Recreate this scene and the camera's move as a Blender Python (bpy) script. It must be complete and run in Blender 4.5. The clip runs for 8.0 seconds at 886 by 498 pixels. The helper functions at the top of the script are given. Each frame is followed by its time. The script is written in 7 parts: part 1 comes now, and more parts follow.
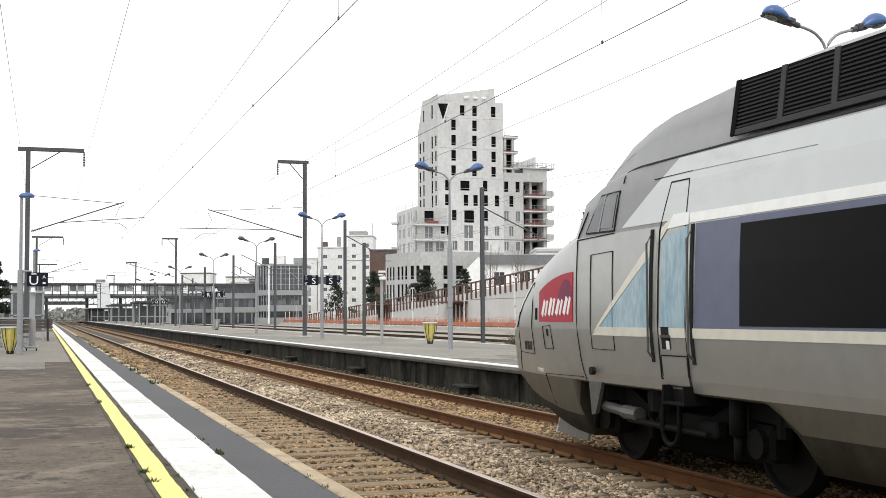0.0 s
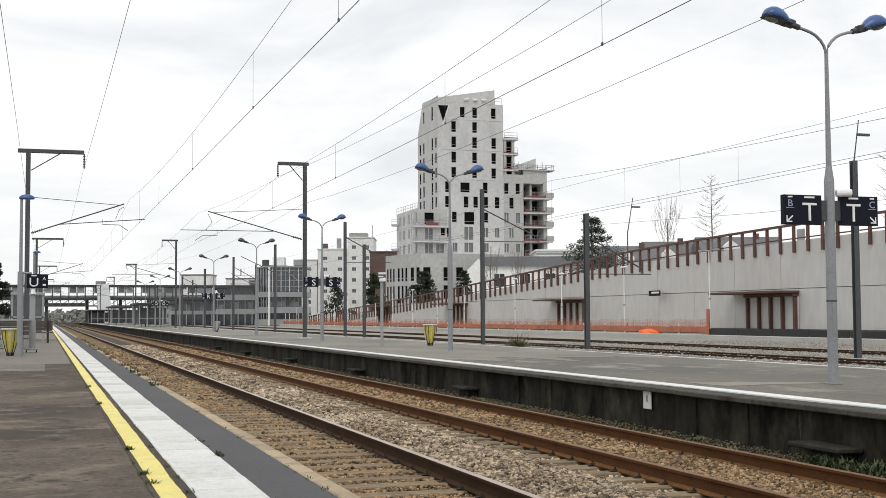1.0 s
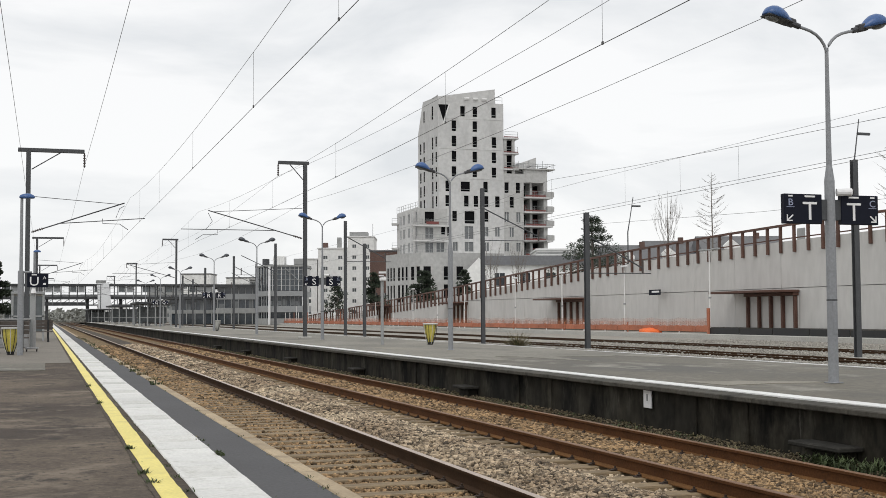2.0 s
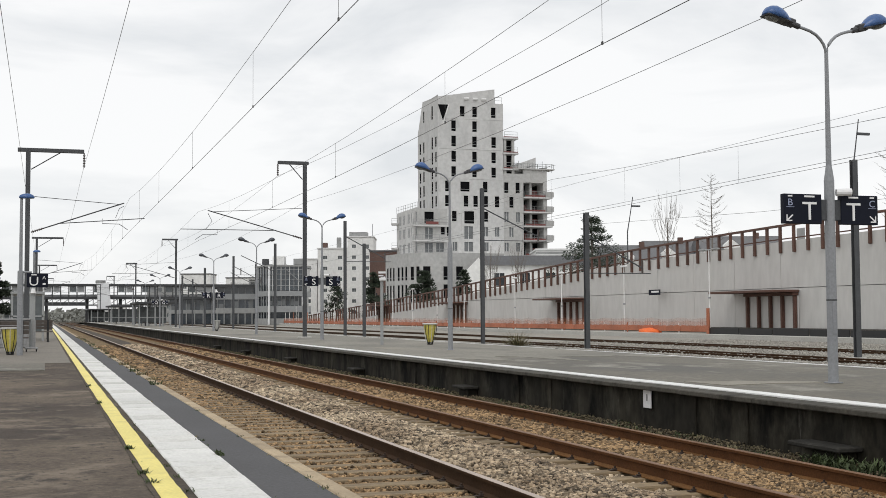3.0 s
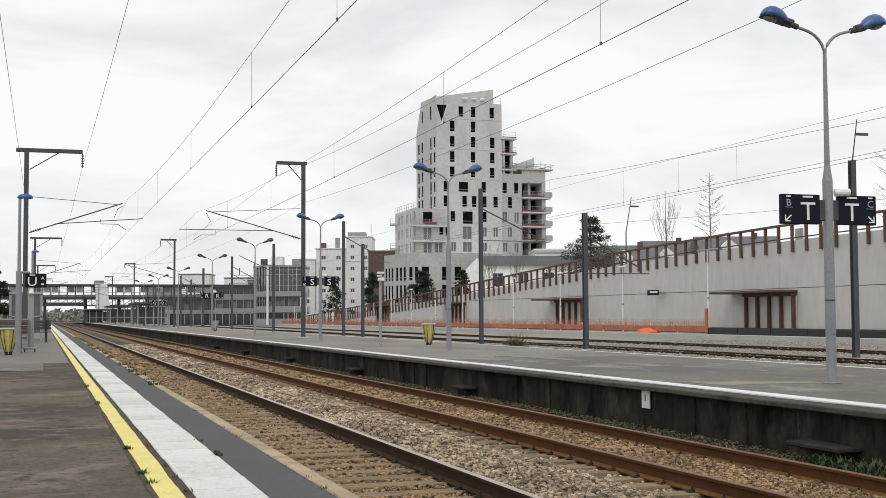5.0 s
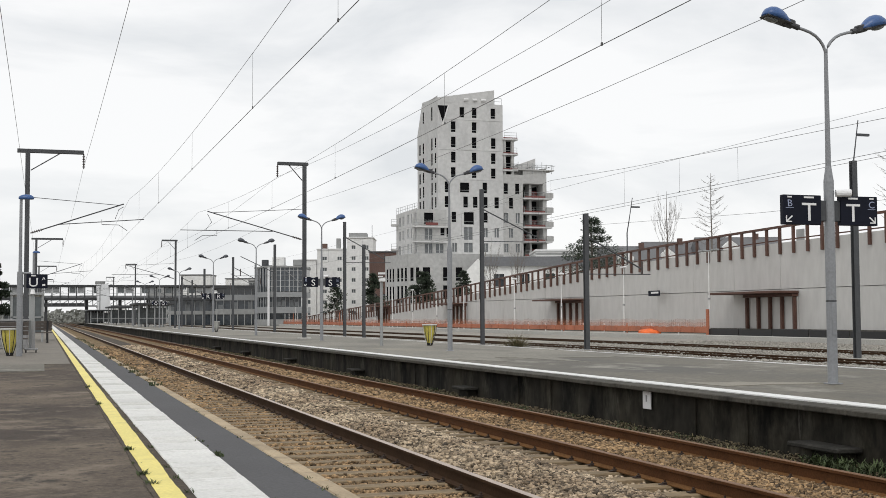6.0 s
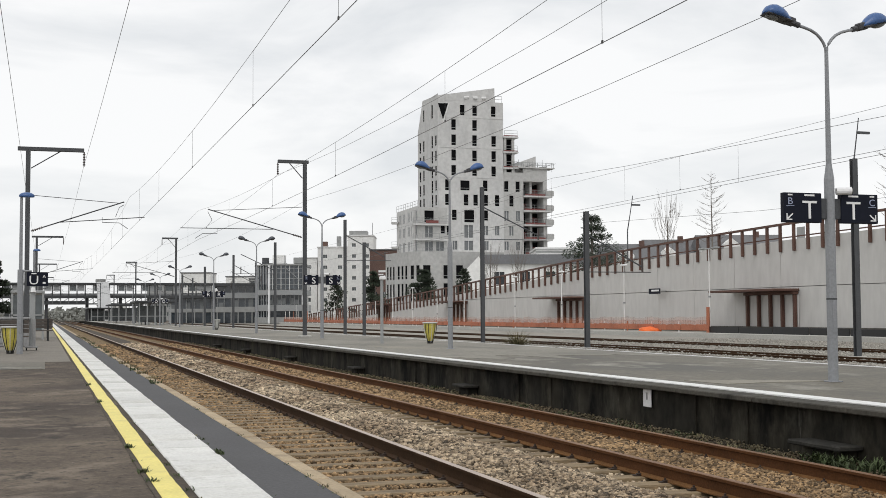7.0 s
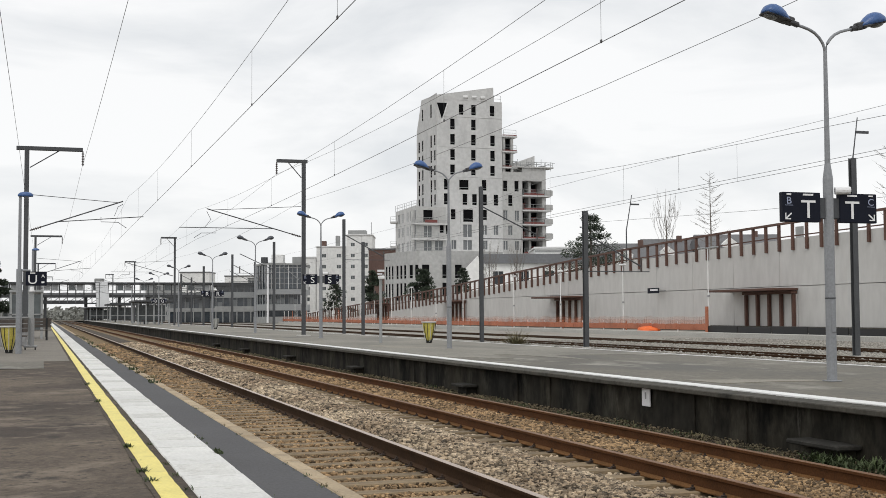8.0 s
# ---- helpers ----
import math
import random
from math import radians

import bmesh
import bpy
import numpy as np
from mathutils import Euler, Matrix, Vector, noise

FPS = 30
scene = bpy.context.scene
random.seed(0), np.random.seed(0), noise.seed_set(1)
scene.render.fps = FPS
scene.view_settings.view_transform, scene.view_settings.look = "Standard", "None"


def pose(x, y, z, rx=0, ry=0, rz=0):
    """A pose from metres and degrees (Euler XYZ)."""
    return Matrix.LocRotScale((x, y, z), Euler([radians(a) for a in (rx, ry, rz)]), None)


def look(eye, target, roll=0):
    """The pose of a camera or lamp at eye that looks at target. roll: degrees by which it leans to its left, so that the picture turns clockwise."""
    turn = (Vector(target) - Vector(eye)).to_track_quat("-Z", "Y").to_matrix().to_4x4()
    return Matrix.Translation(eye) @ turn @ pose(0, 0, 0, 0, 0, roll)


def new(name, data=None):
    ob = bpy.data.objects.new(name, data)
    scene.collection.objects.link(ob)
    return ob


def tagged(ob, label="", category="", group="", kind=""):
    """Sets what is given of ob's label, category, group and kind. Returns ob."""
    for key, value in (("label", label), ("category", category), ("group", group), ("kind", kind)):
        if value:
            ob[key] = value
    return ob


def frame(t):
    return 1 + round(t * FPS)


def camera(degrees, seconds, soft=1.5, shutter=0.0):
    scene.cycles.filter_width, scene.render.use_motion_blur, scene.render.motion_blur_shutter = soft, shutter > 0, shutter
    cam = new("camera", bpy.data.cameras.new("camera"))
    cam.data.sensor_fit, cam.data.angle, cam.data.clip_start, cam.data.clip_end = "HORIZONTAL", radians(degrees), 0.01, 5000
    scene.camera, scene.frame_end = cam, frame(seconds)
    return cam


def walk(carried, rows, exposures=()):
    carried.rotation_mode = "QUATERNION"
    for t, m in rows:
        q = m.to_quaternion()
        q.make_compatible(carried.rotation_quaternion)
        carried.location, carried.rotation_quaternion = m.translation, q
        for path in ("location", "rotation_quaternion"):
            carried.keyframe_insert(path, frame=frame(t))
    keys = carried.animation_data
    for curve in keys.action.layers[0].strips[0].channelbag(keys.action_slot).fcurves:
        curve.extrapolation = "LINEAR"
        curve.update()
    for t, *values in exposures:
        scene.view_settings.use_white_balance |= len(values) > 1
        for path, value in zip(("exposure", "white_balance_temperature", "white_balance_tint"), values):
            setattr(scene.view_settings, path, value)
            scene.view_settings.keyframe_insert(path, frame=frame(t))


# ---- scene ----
cam = camera(39.22, 8.0, soft=0.85)


def aim(yaw, pitch):
    return pose(0, 0, 1.586, 90 + pitch, 0.30, yaw)


# a phone held almost still: only a small sway of the hand
walk(cam, [
    (0.0, aim(-17.747, 3.024)),
    (0.5, aim(-17.743, 2.988)),
    (1.0, aim(-17.743, 3.104)),
    (1.5, aim(-17.730, 3.064)),
    (3.0, aim(-17.745, 3.064)),
    (3.5, aim(-17.852, 3.064)),
    (4.0, aim(-17.704, 3.087)),
    (4.5, aim(-17.829, 3.064)),
    (6.0, aim(-17.763, 3.107)),
    (6.5, aim(-17.771, 3.082)),
    (7.0, aim(-17.745, 3.010)),
    (7.5, aim(-17.700, 3.184)),
    (8.0, aim(-17.797, 2.984)),
], exposures=[(0.0, 0.60), (0.3, 0.40), (0.6, 0.24), (0.9, 0.14), (1.2, 0.06), (1.6, 0.0), (8.0, 0.0)])

# ---- world: overcast daylight ----
world = bpy.data.worlds.new("world")
scene.world = world
world.use_nodes = True
wt = world.node_tree
wt.nodes.clear()


def wnode(kind, **values):
    n = wt.nodes.new(kind)
    for k, v in values.items():
        n.inputs[k].default_value = v
    return n


w_out = wt.nodes.new("ShaderNodeOutputWorld")
w_bg = wnode("ShaderNodeBackground", Strength=1.0)
w_sky = wt.nodes.new("ShaderNodeTexSky")
w_sky.sky_type, w_sky.sun_disc = "NISHITA", False
w_sky.sun_elevation, w_sky.sun_rotation = radians(48), radians(200)
w_gain = wt.nodes.new("ShaderNodeVectorMath")
w_gain.operation = "SCALE"
w_gain.inputs["Scale"].default_value = 0.10
wt.links.new(w_sky.outputs["Color"], w_gain.inputs[0])
w_co = wt.nodes.new("ShaderNodeTexCoord")
w_map = wnode("ShaderNodeMapping", Scale=(1.0, 1.0, 3.2))
wt.links.new(w_co.outputs["Generated"], w_map.inputs["Vector"])
w_noise = wnode("ShaderNodeTexNoise", Scale=3.4, Detail=7.0, Roughness=0.55, Distortion=0.35)
wt.links.new(w_map.outputs["Vector"], w_noise.inputs["Vector"])
w_ramp = wt.nodes.new("ShaderNodeValToRGB")
w_ramp.color_ramp.elements[0].position, w_ramp.color_ramp.elements[0].color = 0.36, (0.78, 0.80, 0.82, 1)
w_ramp.color_ramp.elements[1].position, w_ramp.color_ramp.elements[1].color = 0.56, (1.0, 1.0, 1.0, 1)
wt.links.new(w_noise.outputs["Fac"], w_ramp.inputs["Fac"])
w_mix = wt.nodes.new("ShaderNodeMix")
w_mix.data_type = "RGBA"
w_mix.inputs["Factor"].default_value = 0.94
wt.links.new(w_gain.outputs["Vector"], w_mix.inputs["A"])
wt.links.new(w_ramp.outputs["Color"], w_mix.inputs["B"])
wt.links.new(w_mix.outputs["Result"], w_bg.inputs["Color"])
wt.links.new(w_bg.outputs["Background"], w_out.inputs["Surface"])

sun = new("sun", bpy.data.lights.new("sun", "SUN"))
sun.data.energy, sun.data.angle, sun.data.color = 0.8, radians(25), (1.0, 0.97, 0.93)
sun.matrix_world = look((-30, -60, 80), (0, 0, 0))


# ---- materials ----
def material(name, color, rough=0.8, metal=0.0, vary=0.18, grain=(1.2, 14.0), bump=0.15, tint=None, stretch=(1, 1, 1),
             per=0.0, island=0.0, spec=0.5, patch=0.35):
    """A surface with colour that varies at two scales, and fine relief. grain: cycles a metre, coarse and fine."""
    m = bpy.data.materials.new(name)
    m.use_nodes = True
    t = m.node_tree
    b = t.nodes["Principled BSDF"]
    b.inputs["Roughness"].default_value, b.inputs["Metallic"].default_value = rough, metal
    b.inputs["Specular IOR Level"].default_value = spec
    co = t.nodes.new("ShaderNodeNewGeometry")
    mp = t.nodes.new("ShaderNodeMapping")
    mp.inputs["Scale"].default_value = stretch
    if per:
        co = t.nodes.new("ShaderNodeTexCoord")
        t.links.new(co.outputs["Object"], mp.inputs["Vector"])
    else:
        t.links.new(co.outputs["Position"], mp.inputs["Vector"])
    fac = []
    for scale, detail in ((grain[0], 4.0), (grain[1], 6.0)):
        n = t.nodes.new("ShaderNodeTexNoise")
        n.inputs["Scale"].default_value, n.inputs["Detail"].default_value = scale, detail
        t.links.new(mp.outputs["Vector"], n.inputs["Vector"])
        fac.append(n)
    dark = tint or [c * 0.45 for c in color]
    r = t.nodes.new("ShaderNodeMapRange")
    r.inputs["From Min"].default_value, r.inputs["From Max"].default_value = 0.5 - patch * 0.5, 0.5 + patch * 0.5
    t.links.new(fac[0].outputs["Fac"], r.inputs["Value"])
    mix = t.nodes.new("ShaderNodeMix")
    mix.data_type = "RGBA"
    mix.inputs["A"].default_value, mix.inputs["B"].default_value = (*color, 1), (*[c * (1 - vary * 2) + d * vary * 2 for c, d in zip(color, dark)], 1)
    t.links.new(r.outputs["Result"], mix.inputs["Factor"])
    val = t.nodes.new("ShaderNodeMapRange")
    val.inputs["To Min"].default_value, val.inputs["To Max"].default_value = 1 - vary, 1 + vary
    val.inputs["From Min"].default_value, val.inputs["From Max"].default_value = 0.3, 0.7
    t.links.new(fac[1].outputs["Fac"], val.inputs["Value"])
    last = val.outputs["Result"]
    if per or island:
        src = t.nodes.new("ShaderNodeObjectInfo").outputs["Random"] if per else t.nodes.new("ShaderNodeNewGeometry").outputs["Random Per Island"]
        amount = per or island
        rnd = t.nodes.new("ShaderNodeMapRange")
        rnd.inputs["To Min"].default_value, rnd.inputs["To Max"].default_value = 1 - amount, 1 + amount
        t.links.new(src, rnd.inputs["Value"])
        mul = t.nodes.new("ShaderNodeMath")
        mul.operation = "MULTIPLY"
        t.links.new(last, mul.inputs[0])
        t.links.new(rnd.outputs["Result"], mul.inputs[1])
        last = mul.outputs["Value"]
    sc = t.nodes.new("ShaderNodeVectorMath")
    sc.operation = "SCALE"
    t.links.new(mix.outputs["Result"], sc.inputs[0])
    t.links.new(last, sc.inputs["Scale"])
    t.links.new(sc.outputs["Vector"], b.inputs["Base Color"])
    if bump:
        bp = t.nodes.new("ShaderNodeBump")
        bp.inputs["Strength"].default_value, bp.inputs["Distance"].default_value = bump, 0.02
        t.links.new(fac[1].outputs["Fac"], bp.inputs["Height"])
        t.links.new(bp.outputs["Normal"], b.inputs["Normal"])
    return m


M_ASPHALT_BROWN = material("worn_platform_asphalt", (0.146, 0.115, 0.085), 0.85, spec=0.25, vary=0.30, grain=(0.40, 30), bump=0.6, stretch=(1.0, 1.0, 1), tint=(0.045, 0.036, 0.030), patch=0.42)
M_ASPHALT_BLUE = material("platform_edge_asphalt", (0.086, 0.085, 0.088), 0.8, spec=0.3, vary=0.12, grain=(0.8, 40), bump=0.2)
M_ASPHALT_FAR = material("far_platform_asphalt", (0.140, 0.126, 0.095), 0.65, spec=0.4, vary=0.26, grain=(0.30, 13), bump=0.3, stretch=(1, 0.6, 1))
M_CONCRETE = material("pale_concrete", (0.47, 0.46, 0.43), 0.85, vary=0.13, grain=(0.4, 9), bump=0.15)
M_KERB = material("kerb_concrete", (0.44, 0.345, 0.225), 0.9, vary=0.16, grain=(2.0, 40), bump=0.3, per=0.12)
M_COPING = material("coping_concrete", (0.085, 0.079, 0.066), 0.9, spec=0.2, vary=0.2, grain=(1.2, 20), bump=0.25, per=0.10)
M_FACE = material("dark_stained_concrete", (0.021, 0.0198, 0.0170), 0.9, spec=0.1, vary=0.35, grain=(0.7, 5), bump=0.25, stretch=(1, 1, 0.6), tint=(0.052, 0.046, 0.034), patch=0.22)
M_YELLOW = material("worn_yellow_paint", (0.82, 0.70, 0.20), 0.6, vary=0.10, grain=(3, 40), bump=0.1)
M_WHITE_TILE = material("white_painted_slab", (0.69, 0.685, 0.655), 0.7, vary=0.09, grain=(2.5, 26), bump=0.3, stretch=(1.4, 1, 1), per=0.09)
M_WHITE_PAINT = material("white_line_paint", (0.80, 0.80, 0.78), 0.7, vary=0.10, grain=(1.5, 18), bump=0.1)
M_STONE = material("ballast_stone", (0.45, 0.365, 0.258), 0.95, vary=0.36, grain=(0.45, 30), bump=0.2, island=0.84, tint=(0.15, 0.10, 0.06), patch=0.22)
M_STONE_RUST = material("rusty_ballast_stone", (0.325, 0.214, 0.112), 0.95, vary=0.34, grain=(0.55, 30), bump=0.2, island=0.80)
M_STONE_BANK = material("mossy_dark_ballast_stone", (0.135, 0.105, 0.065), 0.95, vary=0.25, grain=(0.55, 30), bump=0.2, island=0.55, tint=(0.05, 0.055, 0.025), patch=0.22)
M_STONE_FAR = material("grey_ballast_stone", (0.36, 0.34, 0.30), 0.95, vary=0.25, grain=(0.45, 30), bump=0.2, island=0.35)
M_BED = material("ballast_bed", (0.075, 0.057, 0.040), 0.95, vary=0.3, grain=(3.0, 22), bump=0.8)
M_BED_FAR = material("far_ballast_bed", (0.33, 0.31, 0.27), 0.95, vary=0.22, grain=(0.6, 9), bump=0.6)
M_SLEEPER = material("timber_sleeper", (0.27, 0.200, 0.118), 0.9, vary=0.25, grain=(3, 45), bump=0.3, per=0.18, stretch=(0.3, 3, 1))
M_RUST = material("rusty_rail", (0.108, 0.045, 0.016), 0.8, spec=0.15, vary=0.25, grain=(2.5, 50), bump=0.2)
M_RAIL_FOOT = material("orange_rust_dust", (0.180, 0.086, 0.030), 0.9, spec=0.2, vary=0.28, grain=(3.5, 50), bump=0.2)
M_RAIL_DARK = material("oily_brown_rail", (0.060, 0.033, 0.017), 0.8, spec=0.12, vary=0.2, grain=(2.5, 50), bump=0.2)
M_RAIL_TOP = material("running_surface_steel", (0.54, 0.44, 0.37), 0.45, 0.7, vary=0.15, grain=(1, 40), bump=0.05)
M_RAIL_TOP_RUST = material("rusted_running_surface", (0.21, 0.108, 0.052), 0.6, 0.3, vary=0.2, grain=(1, 40), bump=0.05)
M_CLIP = material("rusted_clip", (0.04, 0.024, 0.016), 0.8, vary=0.25, grain=(5, 60), bump=0.2)
M_EARTH = material("trackside_earth", (0.16, 0.14, 0.105), 0.95, vary=0.3, grain=(0.3, 5), bump=0.5)
M_WEED = material("weed_green", (0.066, 0.090, 0.034), 0.8, vary=0.3, grain=(8, 60), bump=0.1, island=0.35)
M_DRY = material("dry_grass", (0.17, 0.145, 0.075), 0.85, vary=0.25, grain=(8, 60), bump=0.1, island=0.3)
M_GALV = material("galvanised_steel", (0.36, 0.37, 0.37), 0.55, 0.35, vary=0.10, grain=(2, 30), bump=0.05)
M_GREYPAINT = material("blue_grey_lamp_paint", (0.28, 0.29, 0.305), 0.5, 0.1, vary=0.12, grain=(2, 24), bump=0.05)
M_MAST = material("dark_mast_steel", (0.088, 0.092, 0.098), 0.65, 0.3, vary=0.15, grain=(1.5, 20), bump=0.08)
M_WIRE = material("catenary_copper", (0.10, 0.10, 0.10), 0.5, 0.5, vary=0.08, grain=(1, 8), bump=0)
M_INSUL = material("brown_insulator", (0.06, 0.045, 0.04), 0.35, vary=0.1, grain=(5, 30), bump=0)
M_BLUE = material("blue_lamp_cover", (0.050, 0.118, 0.30), 0.35, vary=0.08, grain=(4, 30), bump=0)
M_LENS = material("frosted_lamp_bowl", (0.20, 0.21, 0.21), 0.25, vary=0.06, grain=(4, 30), bump=0)
M_NAVY = material("navy_sign_panel", (0.006, 0.008, 0.018), 0.6, vary=0.1, grain=(3, 30), bump=0, spec=0.2)
M_SIGNWHITE = material("sign_white", (0.82, 0.82, 0.82), 0.5, vary=0.03, grain=(3, 30), bump=0)
M_CORTEN = material("weathered_brown_steel", (0.125, 0.063, 0.046), 0.7, 0.1, vary=0.22, grain=(1.5, 16), bump=0.1, per=0.12)
M_ORANGE = material("orange_mesh", (0.46, 0.16, 0.085), 0.7, vary=0.22, grain=(0.8, 20), bump=0.2)
M_WALL = material("ramp_wall_concrete", (0.57, 0.56, 0.54), 0.85, vary=0.06, grain=(0.10, 2.2), bump=0.1, stretch=(1, 1, 0.35), tint=(0.30, 0.29, 0.27), patch=0.3)
M_TOWER = material("bare_tower_concrete", (0.59, 0.588, 0.578), 0.85, vary=0.09, grain=(0.18, 1.6), bump=0.1, tint=(0.33, 0.33, 0.33))
M_PODIUM = material("grey_podium_concrete", (0.43, 0.43, 0.42), 0.85, vary=0.12, grain=(0.2, 1.8), bump=0.1, tint=(0.25, 0.24, 0.23))
M_TOWER_B = material("bare_block_concrete", (0.48, 0.478, 0.465), 0.85, vary=0.10, grain=(0.2, 1.8), bump=0.1, tint=(0.30, 0.29, 0.28))
M_REVEAL = material("white_reveal", (0.72, 0.72, 0.71), 0.8, vary=0.06, grain=(0.5, 5), bump=0.05)
# for black panels in openings: the rooms' shade is put into this colour
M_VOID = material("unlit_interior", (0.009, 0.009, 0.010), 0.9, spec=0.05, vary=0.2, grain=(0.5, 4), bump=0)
M_PALEWIN = material("pale_covered_window", (0.17, 0.18, 0.185), 0.5, vary=0.15, grain=(1, 8), bump=0)
M_GUARD = material("red_site_guard", (0.21, 0.065, 0.058), 0.7, vary=0.2, grain=(1, 8), bump=0)
M_RENDER_WHITE = material("white_render", (0.82, 0.82, 0.80), 0.85, vary=0.08, grain=(0.15, 1.5), bump=0.05)
M_RENDER_GREY = material("grey_render", (0.33, 0.335, 0.33), 0.85, vary=0.12, grain=(0.15, 1.5), bump=0.05)
M_BRICK = material("brown_brick_cladding", (0.14, 0.085, 0.07), 0.85, vary=0.15, grain=(0.3, 4), bump=0.1)
M_GLASS_DARK = material("dark_window_glass", (0.030, 0.036, 0.042), 0.12, vary=0.15, grain=(0.3, 3), bump=0)
M_GLASS_MID = material("grey_window_glass", (0.12, 0.135, 0.14), 0.15, vary=0.2, grain=(0.3, 3), bump=0)
M_ROOF = material("slate_roof", (0.16, 0.16, 0.165), 0.8, vary=0.15, grain=(0.4, 6), bump=0.1)
M_BRIDGE = material("footbridge_grey_steel", (0.20, 0.205, 0.21), 0.7, 0.1, vary=0.12, grain=(0.2, 3), bump=0.05)
M_BRIDGE_DARK = material("footbridge_dark_steel", (0.055, 0.057, 0.06), 0.7, 0.1, vary=0.12, grain=(0.2, 3), bump=0.05)
M_BARK = material("grey_bark", (0.17, 0.15, 0.13), 0.9, vary=0.2, grain=(3, 30), bump=0.2)
M_PINE = material("pine_needles", (0.028, 0.042, 0.022), 0.8, vary=0.3, grain=(1, 10), bump=0.1, island=0.4)
# distance haze is put into this pale foliage colour
M_HEDGE = material("haze_pale_foliage", (0.27, 0.275, 0.25), 0.9, vary=0.3, grain=(0.1, 1.5), bump=0.1, island=0.35)
M_BINYELLOW = material("yellow_bin_bag", (0.68, 0.58, 0.12), 0.4, vary=0.2, grain=(6, 30), bump=0.2)
M_BINWHITE = material("pale_bin_rim", (0.60, 0.60, 0.57), 0.5, vary=0.1, grain=(5, 30), bump=0)
M_BLACK = material("black_metal", (0.02, 0.02, 0.021), 0.5, 0.2, vary=0.15, grain=(3, 30), bump=0.05)
M_BENCH = material("dark_bench_timber", (0.085, 0.07, 0.06), 0.7, vary=0.2, grain=(3, 30), bump=0.1)
M_CABINET = material("grey_cabinet_paint", (0.30, 0.30, 0.30), 0.6, vary=0.10, grain=(2, 20), bump=0.05)
M_WHITEPANEL = material("white_metal_panel", (0.78, 0.79, 0.80), 0.5, vary=0.05, grain=(0.5, 5), bump=0.05)
M_NET = material("thin_orange_netting", (0.62, 0.22, 0.10), 0.8, vary=0.2, grain=(0.8, 12), bump=0)
_t = M_NET.node_tree
_mix, _clear = _t.nodes.new("ShaderNodeMixShader"), _t.nodes.new("ShaderNodeBsdfTransparent")
_mix.inputs["Fac"].default_value = 0.22
_t.links.new(_clear.outputs["BSDF"], _mix.inputs[1])
_t.links.new(_t.nodes["Principled BSDF"].outputs["BSDF"], _mix.inputs[2])
_t.links.new(_mix.outputs["Shader"], _t.nodes["Material Output"].inputs["Surface"])
M_NET_THIN = M_NET.copy()
M_NET_THIN.name = "worn_orange_netting"
[n for n in M_NET_THIN.node_tree.nodes if n.type == "MIX_SHADER"][0].inputs["Fac"].default_value = 0.10
# the train
M_T_LOW = material("silver_taupe_paint", (0.36, 0.362, 0.345), 0.30, 0.6, vary=0.05, grain=(0.6, 5), bump=0.02, per=0.001, tint=(0.335, 0.32, 0.285))
# skirt grime, with the shade low on the body put into the colour
M_T_SKIRT = material("shaded_grimy_skirt_paint", (0.032, 0.029, 0.022), 0.6, spec=0.15, vary=0.2, grain=(1.2, 9), bump=0.03, per=0.001, tint=(0.045, 0.04, 0.032))
M_T_HIGH = material("pale_grey_train_paint", (0.53, 0.555, 0.55), 0.28, 0.1, vary=0.03, grain=(0.5, 4), bump=0.02, per=0.001)
M_T_ROOF = material("mid_grey_train_paint", (0.215, 0.215, 0.215), 0.4, 0.1, vary=0.05, grain=(0.8, 7), bump=0.02, per=0.001)
M_T_CREAM = material("cream_stripe_paint", (0.64, 0.62, 0.53), 0.4, vary=0.06, grain=(1, 9), bump=0.01, per=0.001)
M_T_WHITE = material("white_stripe_paint", (0.78, 0.79, 0.77), 0.35, vary=0.05, grain=(1, 9), bump=0.01, per=0.001)
M_T_VIOLET = material("violet_blue_paint", (0.090, 0.105, 0.170), 0.45, vary=0.06, grain=(0.8, 6), bump=0.01, per=0.001)
M_T_SKY = material("faded_pale_blue_paint", (0.20, 0.33, 0.40), 0.4, vary=0.22, grain=(2.2, 12), bump=0.01, per=0.001, stretch=(1, 1.6, 0.5), tint=(0.42, 0.50, 0.52), patch=0.2)
M_T_GLASS = material("black_train_glass", (0.005, 0.005, 0.006), 0.35, vary=0.1, grain=(1, 9), bump=0, per=0.001, spec=0.04)
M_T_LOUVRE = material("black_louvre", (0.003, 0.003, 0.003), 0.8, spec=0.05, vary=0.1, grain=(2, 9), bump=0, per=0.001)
# body paint darkened for the shade on the tucked-in lower side
M_T_FOLD = material("shaded_lower_fold_paint", (0.085, 0.080, 0.062), 0.45, 0.1, vary=0.14, grain=(0.9, 9), bump=0.02, per=0.001)
M_T_FRAME = material("charcoal_intake_frame", (0.026, 0.026, 0.028), 0.5, spec=0.1, vary=0.1, grain=(2, 9), bump=0, per=0.001)
M_T_SLAT = material("charcoal_slat", (0.010, 0.010, 0.011), 0.6, spec=0.1, vary=0.1, grain=(2, 9), bump=0, per=0.001)
M_T_SEAM = material("black_rubber_seam", (0.018, 0.018, 0.017), 0.7, spec=0.1, vary=0.1, grain=(2, 9), bump=0, per=0.001)
M_T_RED = material("red_emblem", (0.37, 0.016, 0.036), 0.5, spec=0.25, vary=0.06, grain=(2, 9), bump=0, per=0.001)
M_T_PLUM = material("plum_emblem", (0.17, 0.012, 0.055), 0.5, spec=0.25, vary=0.06, grain=(2, 9), bump=0, per=0.001)
